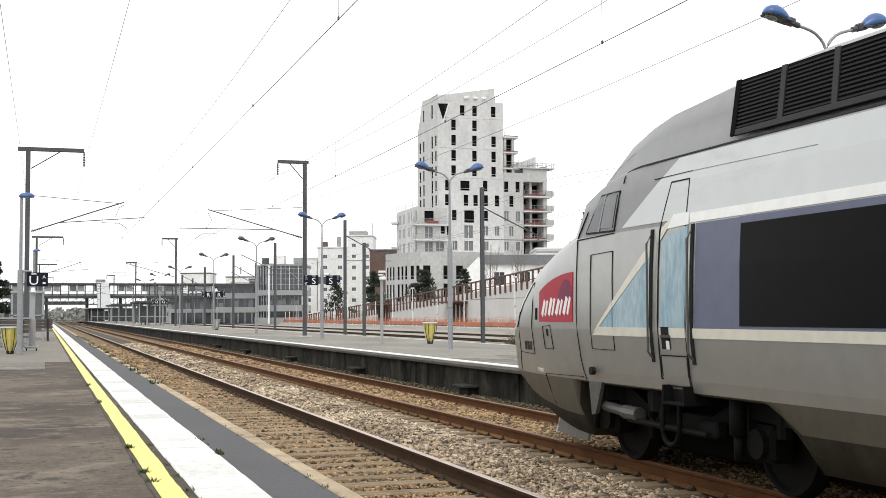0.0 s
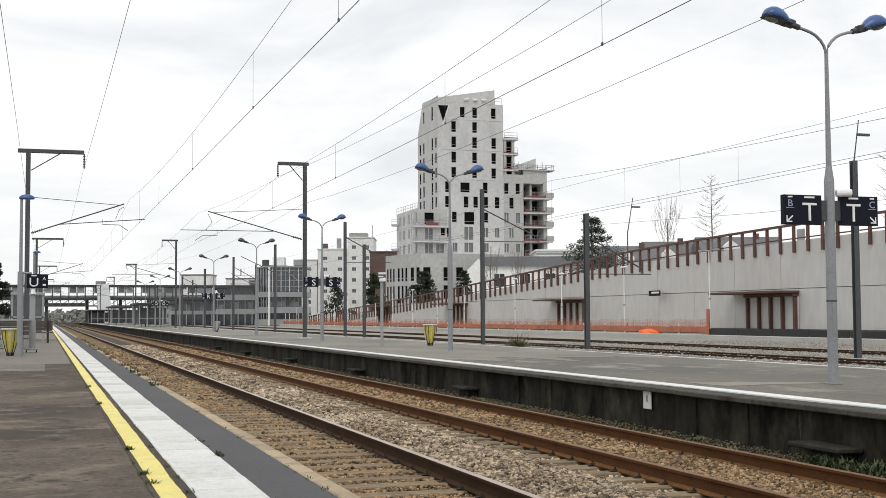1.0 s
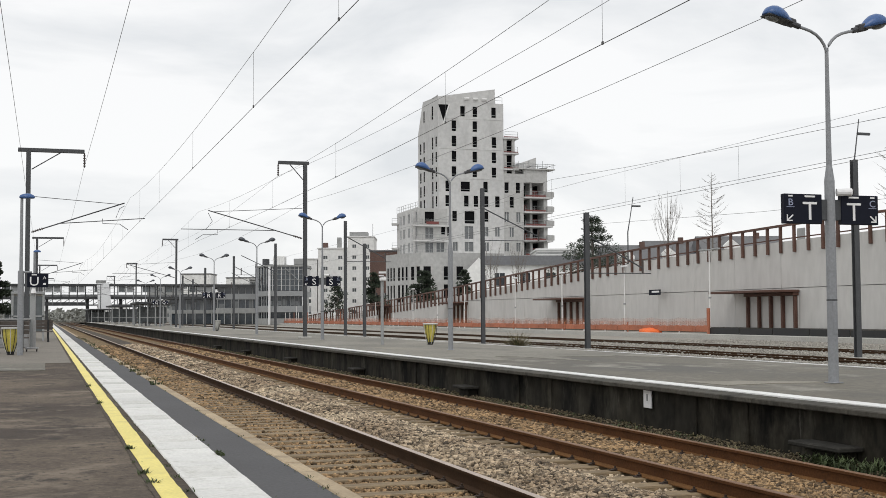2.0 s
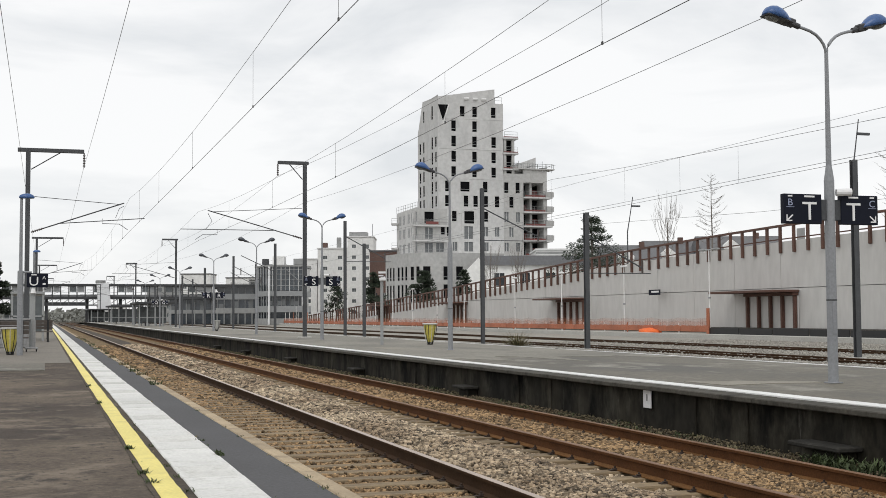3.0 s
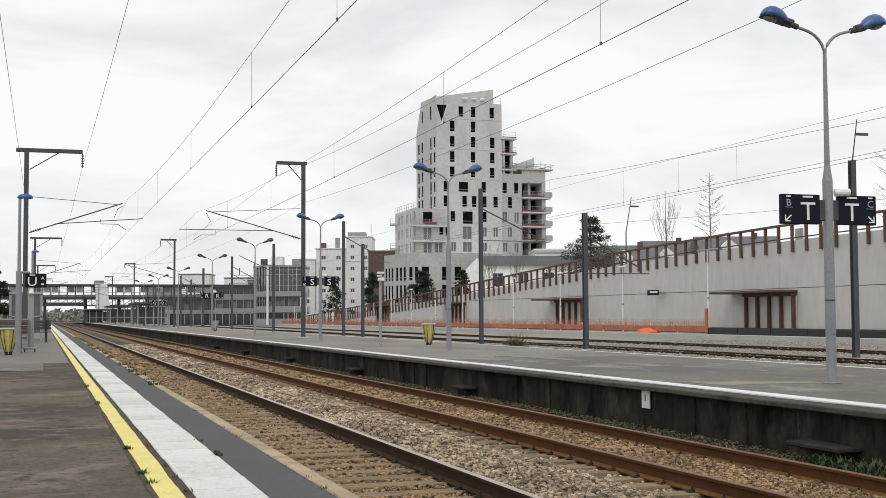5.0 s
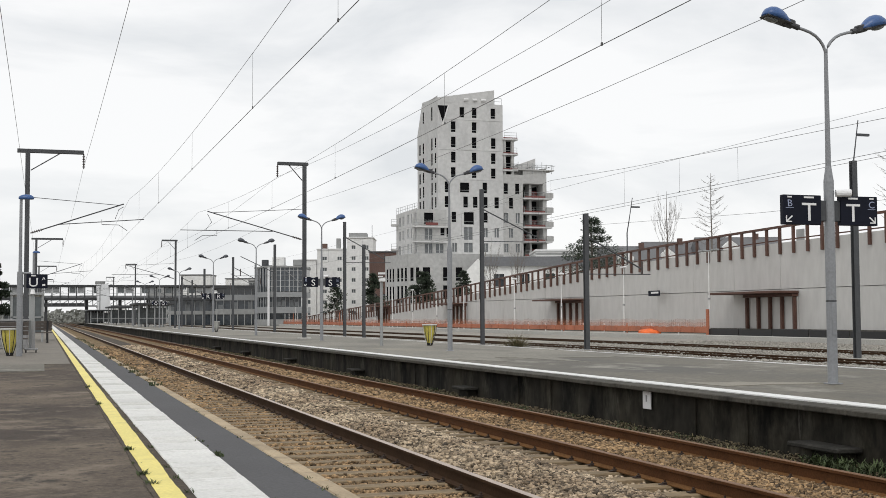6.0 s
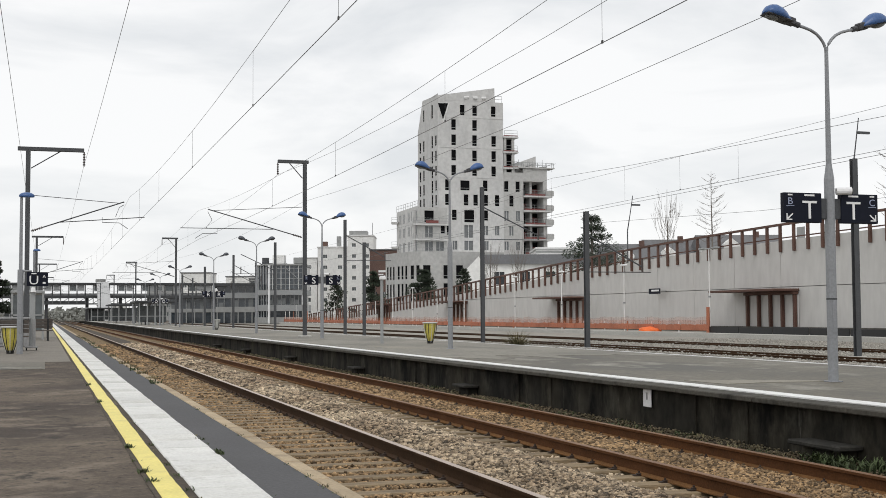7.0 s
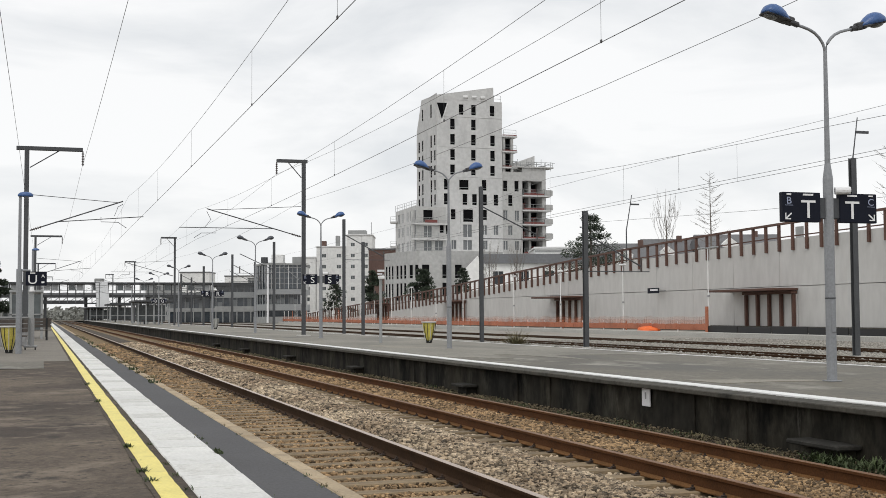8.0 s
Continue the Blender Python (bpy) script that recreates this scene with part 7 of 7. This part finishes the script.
def conifer(x, y, z0, h, r, seed, label, ragged=0.5, n=1500, leaf=0.22, tiers=0):
    rng = random.Random(seed)
    t = thing("conifer", label, "tree", pose(x, y, z0))
    bm = bmesh.new()
    tube(bm, [(0, 0, 0), (0.1, 0, h * 0.5), (0, 0.05, h * 0.97)], 0.022 * h, 7, 0.01 * h)
    limbs = bmesh.new()
    clumps = []
    for i in range(26):
        f = 0.16 + 0.82 * i / 25
        if tiers:
            f = 0.22 + 0.76 * (round((i / 25) * tiers) / tiers) + rng.uniform(-0.02, 0.02)
        ang = rng.uniform(0, 6.28)
        reach = r * (1.05 - f) ** 0.75 * rng.uniform(1 - ragged, 1.0)
        c = Vector((math.cos(ang) * reach, math.sin(ang) * reach, h * f + rng.uniform(-0.02, 0.02) * h))
        tube(limbs, [(0, 0, h * f - 0.1), c * 0.5 + Vector((0, 0, h * f * 0.5)), c], 0.05, 4, 0.02, cap=False)
        clumps.append((c, r * rng.uniform(0.20, 0.40) * (1.15 - f * 0.6)))
        clumps.append((Vector((c.x * 0.45, c.y * 0.45, c.z)), r * rng.uniform(0.16, 0.30)))
    part("trunk", bm, M_BARK, t)
    tagged(part("branchwork", limbs, M_BARK, t), "thin dark branches", kind="stuff")
    vs, fs = [], []
    for _ in range(n):
        c, s = rng.choice(clumps)
        while True:
            o = Vector((rng.uniform(-1, 1), rng.uniform(-1, 1), rng.uniform(-1, 1)))
            if o.length < 1:
                break
        p = c + Vector((o.x * s, o.y * s, o.z * s * 0.5))
        d = Vector((o.x, o.y, o.z * 0.5 + rng.uniform(-0.4, 0.4))).normalized()
        e = d.orthogonal().normalized() * leaf * 0.35
        k = len(vs)
        vs += [p - e, p + d * leaf, p + e, p - d * leaf * 0.4]
        fs.append((k, k + 1, k + 2, k + 3))
    ob = soup("crown", vs, fs, M_PINE, parent=t)
    tagged(ob, "dark green needle clumps", kind="")
    return t


conifer(58.0, 126.8, 4.4, 7.9, 4.6, 2, "ragged dark pine behind the ramp railing", 0.35, 7500, 0.17, 6)
conifer(53.8, 178.0, 2.6, 5.6, 3.0, 21, "dark broad pine at the foot of the tower", 0.25, 5200, 0.24)
conifer(50.8, 195.0, 2.0, 6.6, 2.4, 22, "dark conifer before the brick office", 0.3, 3200, 0.26)
conifer(48.5, 212.0, 1.5, 6.0, 2.6, 23, "dark conifer before the white apartments", 0.4, 1300, 0.30)
conifer(-6.1, 165.0, -0.6, 9.4, 3.0, 25, "broad dark cypress beside the near platform", 0.15, 11000, 0.30)
conifer(57.0, 168.0, 3.2, 4.9, 1.7, 27, "dark conifer beside the white gable", 0.4, 2000, 0.22)
# ---- near platform furniture ----
def bin_thing(x, y, label, bag=M_BINYELLOW, bag_label="translucent yellow bin bag"):
    t = thing("litter_bin", label, "litter bin", pose(x, y, P), group="yellow litter bins")
    n = 18
    bm = bmesh.new()
    rings = []
    for z, r in ((0.10, 0.085), (0.22, 0.125), (0.42, 0.175), (0.62, 0.215), (0.75, 0.235)):
        rings.append([bm.verts.new((math.cos(2 * math.pi * i / n) * r * (1 + 0.04 * math.sin(5 * i)), math.sin(2 * math.pi * i / n) * r, z)) for i in range(n)])
    for a, b in zip(rings, rings[1:]):
        for i in range(n):
            bm.faces.new([a[i], a[(i + 1) % n], b[(i + 1) % n], b[i]])
    bm.faces.new(rings[0][::-1])
    part("bag", bm, bag, t, bag_label)
    for i in range(12):
        a = 2 * math.pi * i / 12
        part("slat", tubemesh([(math.cos(a) * 0.10, math.sin(a) * 0.10, 0.04), (math.cos(a) * 0.165, math.sin(a) * 0.165, 0.22), (math.cos(a) * 0.235, math.sin(a) * 0.235, 0.50), (math.cos(a) * 0.262, math.sin(a) * 0.262, 0.74)], 0.011, 5), M_BLACK if i % 3 else M_BINWHITE, t)
    bm = bmesh.new()
    tube(bm, [(math.cos(2 * math.pi * i / 20) * 0.252, math.sin(2 * math.pi * i / 20) * 0.252, 0.765) for i in range(21)], 0.028, 6, cap=False)
    part("rim", bm, M_BINWHITE, t, "pale round rim")
    part("foot", tubemesh([(0, 0, 0), (0, 0, 0.10)], 0.10, 12, 0.115), M_BLACK, t)
    return t


bin_thing(-0.93, 37.9, "yellow-bagged round litter bin with black slats by a bench")
bin_thing(13.45, 43.6, "yellow-bagged round litter bin on the island platform")
bin_thing(12.35, 94.5, "pale round litter bin far along the island platform", M_BINWHITE, "pale bin bag")


def bench(x, y, label):
    t = thing("platform_bench", label, "bench", pose(x, y, P), group="platform benches")
    for k in range(3):
        part("seat_slat", boxmesh(-0.9, 0.9, 0.02 + 0.15 * k, 0.14 + 0.15 * k, 0.43, 0.47, 0.008), M_BENCH, t)
    for k in range(3):
        part("back_slat", boxmesh(-0.9, 0.9, 0.50, 0.54, 0.56 + 0.14 * k, 0.68 + 0.14 * k, 0.008), M_BENCH, t)
    for s in (-0.7, 0.0, 0.7):
        part("leg", boxmesh(s - 0.04, s + 0.04, 0.05, 0.12, 0, 0.43, 0.01), M_BLACK, t)
        part("leg", boxmesh(s - 0.04, s + 0.04, 0.44, 0.50, 0, 0.98, 0.01), M_BLACK, t)
        part("foot", boxmesh(s - 0.05, s + 0.05, 0.02, 0.56, 0.0, 0.04, 0.01), M_BLACK, t)
    return t


bench(-1.36, 40.4, "dark slatted bench on the near platform")
bench(-0.55, 57.0, "dark slatted bench further along the platform")
bench(-0.55, 66.0, "dark slatted bench further along the platform")

cb = thing("equipment_cabinet", "grey metal equipment cabinet at the mast foot", "cabinet", pose(-0.95, 47.0, P))
part("body", boxmesh(-0.85, 0.42, -0.35, 0.35, 0.0, 0.98, 0.03), M_CABINET, cb)
part("lid", boxmesh(-0.90, 0.47, -0.40, 0.40, 0.98, 1.04, 0.015), M_CABINET, cb)
part("door", boxmesh(-0.78, -0.24, -0.37, -0.352, 0.12, 0.90, 0.01), M_CABINET, cb)
part("door", boxmesh(-0.20, 0.36, -0.37, -0.352, 0.12, 0.90, 0.01), M_CABINET, cb)

sh = thing("waiting_shelter", "grey framed glass shelter beside the masts", "platform shelter", pose(-0.75, 62.0, P))
part("roof", boxmesh(-0.75, 0.75, -1.5, 3.0, 2.15, 2.27, 0.02), M_GALV, sh)
for x in (-0.68, -0.24, 0.22, 0.68):
    part("post", boxmesh(x - 0.05, x + 0.05, -1.45, -1.35, 0, 2.15), M_GALV, sh)
    part("post", boxmesh(x - 0.05, x + 0.05, 2.85, 2.95, 0, 2.15), M_GALV, sh)
part("glass_panel", boxmesh(-0.66, 0.66, -1.41, -1.39, 0.4, 2.05), M_GLASS_MID, sh)
part("rail", boxmesh(-0.7, 0.7, -1.45, -1.38, 1.1, 1.17), M_GALV, sh)

# sign and lamp pole "U"
lp = thing("station_lamp", "grey single platform lamp with a blue hood and letter sign", "platform lamp", pose(-0.66, 37.3, P))
bm = bmesh.new()
tube(bm, [(0, 0, 0), (0, 0, 2.4)], 0.085, 12)
tube(bm, [(0, 0, 2.4), (0, 0, 4.50)], 0.05, 12, 0.04)
part("pole", bm, M_GREYPAINT, lp)
part("access_door", boxmesh(-0.04, 0.04, -0.095, -0.07, 0.6, 1.1, 0.005), M_GREYPAINT, lp)
bm = bmesh.new()
bmesh.ops.create_uvsphere(bm, u_segments=14, v_segments=9, radius=1.0)
for v in bm.verts:
    v.co = Vector((0.14 + v.co.x * 0.22, v.co.y * 0.13, 4.50 + max(v.co.z, -0.3) * 0.11))
part("hood", bm, M_BLUE, lp, "blue plastic lamp hood", smooth=True)
part("sign_arm", tubemesh([(0, 0, 2.36), (0.3, 0, 2.36)], 0.03, 8), M_GREYPAINT, lp)
sg = part("sign_panel", boxmesh(0.17, 0.745, -0.05, 0.05, 1.93, 2.33, 0.008), M_NAVY, lp, "navy platform letter sign")
letter(sg, "U", 0.36, (0.36, -0.054, 1.98), M_SIGNWHITE)
letter(sg, "A", 0.13, (0.64, -0.054, 2.16), M_SIGNWHITE)
part("word_bar", boxmesh(0.29, 0.43, -0.0545, -0.0505, 2.27, 2.30), M_SIGNWHITE, sg, "unreadable white word bar")
part("arrow_bar", boxmesh(0.60, 0.68, -0.0545, -0.0505, 2.0, 2.05), M_SIGNWHITE, sg)
sp = thing("station_lamp", "grey platform lamp with a small letter sign", "platform lamp", pose(-0.62, 78.0, P))
part("pole", tubemesh([(0, 0, 0), (0, 0, 5.0)], 0.07, 8), M_GREYPAINT, sp)
sg = part("sign_panel", boxmesh(0.05, 0.62, -0.05, 0.05, 1.93, 2.33, 0.008), M_NAVY, sp, "navy platform letter sign")
letter(sg, "T", 0.36, (0.24, -0.054, 1.98), M_SIGNWHITE)
bm = bmesh.new()
bmesh.ops.create_uvsphere(bm, u_segments=12, v_segments=8, radius=1.0)
for v in bm.verts:
    v.co = Vector((0.14 + v.co.x * 0.22, v.co.y * 0.13, 5.0 + max(v.co.z, -0.3) * 0.11))
part("hood", bm, M_BLUE, sp, "blue plastic lamp hood", smooth=True)
# cable trunk, post and small camera at the mast
cpole = thing("cable_post", "grey cable post with a small dome camera", "cable post", pose(-0.42, 47.5, P))
part("post", boxmesh(-0.10, 0.10, -0.10, 0.10, 0, 2.35, 0.01), M_GALV, cpole)
part("dome", tubemesh([(0.02, -0.14, 1.95), (0.02, -0.14, 2.12)], 0.10, 10, 0.06), M_SIGNWHITE, cpole)
part("arm", boxmesh(-0.02, 0.06, -0.16, 0.0, 2.1, 2.15), M_GALV, cpole)
tr = thing("luggage_trolley_rack", "dark steel rack with small wheels at the bench end", "rack", pose(-0.30, 41.2, P))
part("upright", boxmesh(-0.06, 0.04, -0.05, 0.05, 0.08, 1.0, 0.01), M_CABINET, tr)
part("base", boxmesh(-0.28, 0.12, -0.2, 0.2, 0.08, 0.14, 0.01), M_CABINET, tr)
part("wheel", tubemesh([(0.05, -0.02, 0.07), (0.09, -0.02, 0.07)], 0.07, 10), M_BLACK, tr)
part("wheel", tubemesh([(-0.25, -0.02, 0.07), (-0.21, -0.02, 0.07)], 0.07, 10), M_BLACK, tr)


# ---- details on the platform faces ----
M_STEP = material("dark_weathered_concrete", (0.042, 0.040, 0.035), 0.9, spec=0.2, vary=0.3, grain=(3, 25), bump=0.3)


def face_step(y, w, label):
    t = thing("platform_step", label, "step", pose(XF + 0.16, y, 0), group="steps on the platform wall")
    part("tread", boxmesh(-0.34, -0.01, -w / 2, w / 2, 0.03, 0.09, 0.015), M_STEP, t)
    part("support", boxmesh(-0.22, -0.01, -w / 2 + 0.12, w / 2 - 0.12, -0.3, 0.03, 0.01), M_FACE, t)


face_step(12.42, 1.02, "weathered concrete step on the dark platform wall")
for y in (25.3, 35.1, 45.2, 55.8, 65.5):
    face_step(y, 0.85, "weathered concrete step on the dark platform wall")
pl = thing("marker_plate", "small white marker plate on the platform wall", "marker plate", pose(XF + 0.13, 17.1, 0))
part("plate", boxmesh(-0.02, 0.0, -0.13, 0.13, 0.17, 0.44, 0.005), M_SIGNWHITE, pl)
part("mark", boxmesh(-0.025, -0.018, -0.02, 0.02, 0.28, 0.38), M_RENDER_GREY, pl)
# drain pipes and stains in relief
for y in (14.3, 15.65, 20.9, 22.5, 28.5, 29.5):
    t = thing("drain_pipe", "thin dirty drain pipe on the platform wall", "drain pipe", pose(XF + 0.13, y, 0), group="drain pipes on the platform wall")
    part("pipe", tubemesh([(0, 0, -0.2), (0, 0, 0.42)], 0.016, 6), M_FACE, t)


# ---- weeds ----
def tuft(x, y, z, h, n, mat, seed, label, wide=0.06):
    rng = random.Random(seed)
    vs, fs = [], []
    for _ in range(n):
        a, lean = rng.uniform(0, 6.28), rng.uniform(0.1, 0.9)
        b = Vector((x + rng.uniform(-wide, wide), y + rng.uniform(-wide, wide) * 1.6, z))
        d = Vector((math.cos(a) * lean, math.sin(a) * lean, 1)).normalized() * h * rng.uniform(0.4, 1.1)
        s = Vector((-math.sin(a), math.cos(a), 0)) * min(0.012, h * 0.10)
        m = b + d * 0.55
        tip = b + d + Vector((math.cos(a), math.sin(a), -0.6)) * h * 0.22
        k = len(vs)
        vs += [b - s * 0.5, b + s * 0.5, m + s, m - s, tip]
        fs += [(k, k + 1, k + 2, k + 3), (k + 3, k + 2, k + 4)]
    return tagged(soup("weed", vs, fs, mat), label, "weed", group="weeds of the station", kind="stuff")


rng = random.Random(5)
WL = "low green weed growing in the platform joint"
for y, x, h, n in ((10.4, 0.66, 0.06, 40), (8.75, 0.65, 0.055, 34), (8.25, 0.67, 0.05, 40), (9.72, 1.30, 0.07, 34), (10.9, 1.29, 0.04, 22), (7.75, 0.86, 0.04, 20), (16.0, 0.65, 0.06, 30), (20.0, 0.66, 0.06, 30)):
    tuft(x, y, P - 0.005, h, n, M_WEED, int(y * 100), WL, 0.035)
for k in range(230):
    y = 6.5 + k * k * 0.0017 + rng.uniform(0, 0.5)
    tuft(rng.choice((0.655, 0.85, 0.85, 1.285, 1.67, 1.67)), y, P - 0.01, rng.uniform(0.014, 0.042), 16, M_WEED if k % 3 else M_DRY, k, WL, 0.03)
for k in range(26):
    y = 20.0 + k * 1.9 + rng.uniform(-0.8, 0.8)
    tuft(1.74 + rng.uniform(-0.06, 0.10), y, P - 0.01, rng.uniform(0.05, 0.13), 40, M_DRY if k % 3 else M_WEED, k + 300, "dry weeds rooted in the kerb joints", 0.10)
# weeds and moss along the foot of the island platform wall
vs_label = "green and yellow weeds along the platform wall"
for k in range(240):
    y = 9.0 + k * 0.24 + rng.uniform(-0.2, 0.2)
    tuft(XF + rng.uniform(-0.50, 0.14), y, -0.135, rng.uniform(0.03, 0.10), 30, M_DRY if k % 5 < 3 else M_WEED, k + 500, vs_label, 0.13)
for k in range(9):
    tuft(XF - 0.05 + rng.uniform(-0.25, 0.05), 11.3 + 0.13 * k, -0.135, 0.19, 40, M_WEED, k + 900, "leafy green weeds below the concrete step", 0.10)
tuft(17.9, 46.3, -0.12, 1.25, 420, M_DRY, 77, "tall dry grass bush beside the rear track", 0.10)
tuft(17.85, 46.2, -0.12, 1.05, 150, M_WEED, 78, "tall dry grass bush beside the rear track", 0.14)
# ---- slabs, kerbs and coping stones, one by one ----
def piece_mesh(name, w, n, h, mat, bevel=0.006):
    bm = boxmesh(-w / 2, w / 2, -n / 2, n / 2, -h, 0, bevel)
    me = bpy.data.meshes.new(name)
    bm.to_mesh(me)
    bm.free()
    me.materials.append(mat)
    return me


def row(parent, name, meshes, x, y0, pitch, count, z, jitter=0.002, gap_turn=0.003):
    for i in range(count):
        o = new(name, meshes[i % len(meshes)])
        o.parent = parent
        o.location = (x + random.uniform(-jitter, jitter) * 2, y0 + pitch * (i + 0.5), z + random.uniform(-jitter, jitter))
        o.rotation_euler = (random.uniform(-gap_turn, gap_turn), random.uniform(-gap_turn, gap_turn), random.uniform(-gap_turn, gap_turn))


slabs = thing("white_slab_strip", "strip of white ribbed warning slabs along the platform edge", "slab strip", kind="structure")
def slab_mesh(seed):
    rng = random.Random(seed)
    bm = boxmesh(-0.2025, 0.2025, -0.290, 0.290, -0.06, -0.004, 0.004)
    for k in range(2):
        y0 = -0.290 + 0.293 * k
        h = rng.uniform(0.0, 0.003)
        box(bm, -0.2025, 0.2025, y0, y0 + 0.287, -0.01, h, 0.005)
        for j in range(5 if seed == 1 else 0):
            box(bm, -0.17, 0.17, y0 + 0.03 + 0.052 * j, y0 + 0.044 + 0.052 * j, h - 0.002, h + 0.0022)
    me = bpy.data.meshes.new("slab")
    bm.to_mesh(me)
    bm.free()
    me.materials.append(M_WHITE_TILE)
    return me


row(slabs, "slab", [slab_mesh(k) for k in range(4)], 1.078, -9.0, 0.60, 195, P + 0.008, 0.0025, 0.005)
bm = bmesh.new()
for i in range(60):
    box(bm, 0.875, 1.28, 108 + i * 3.6, 108 + i * 3.6 + 3.58, P - 0.04, P + 0.008)
part("far_slabs", bm, M_WHITE_TILE, slabs)

bm = boxmesh(0.882, 1.272, -8.9, 107.9, P - 0.03, P + 0.003)
part("joint_dirt", bm, M_BED, slabs, "dark dirt in the slab joints")

kerb = thing("kerb", "weathered sandy concrete kerb stones along the near platform", "kerb", kind="structure")
row(kerb, "kerb_stone", [piece_mesh("kerb_stone", 0.128, 0.985, 0.26, M_KERB, 0.014)], 1.734, -10.0, 1.0, 118, P + 0.004, 0.003, 0.004)
bm = bmesh.new()
for i in range(55):
    box(bm, 1.668, 1.798, 108 + i * 4, 108 + i * 4 + 3.98, P - 0.26, P + 0.004)
part("far_kerb", bm, M_KERB, kerb)

coping = thing("island_coping", "grey worn coping slabs overhanging the island platform wall", "coping", kind="structure")
row(coping, "coping_slab", [piece_mesh("coping_slab", 0.43, 1.985, 0.07, M_COPING, 0.012)], XF + 0.212, -6.0, 2.0, 70, P - 0.002, 0.003, 0.002)
bm = bmesh.new()
for i in range(40):
    box(bm, XF, XF + 0.42, 134 + i * 4, 134 + i * 4 + 3.98, P - 0.07, P - 0.002)
part("far_coping", bm, M_COPING, coping)
def motions():
    """The train rolls backwards out of the station at an even 8.15 m/s."""
    walk(train, [(t / 2, pose(T2, TIP - 8.15 * t / 2, 0)) for t in range(0, 17)])


motions()
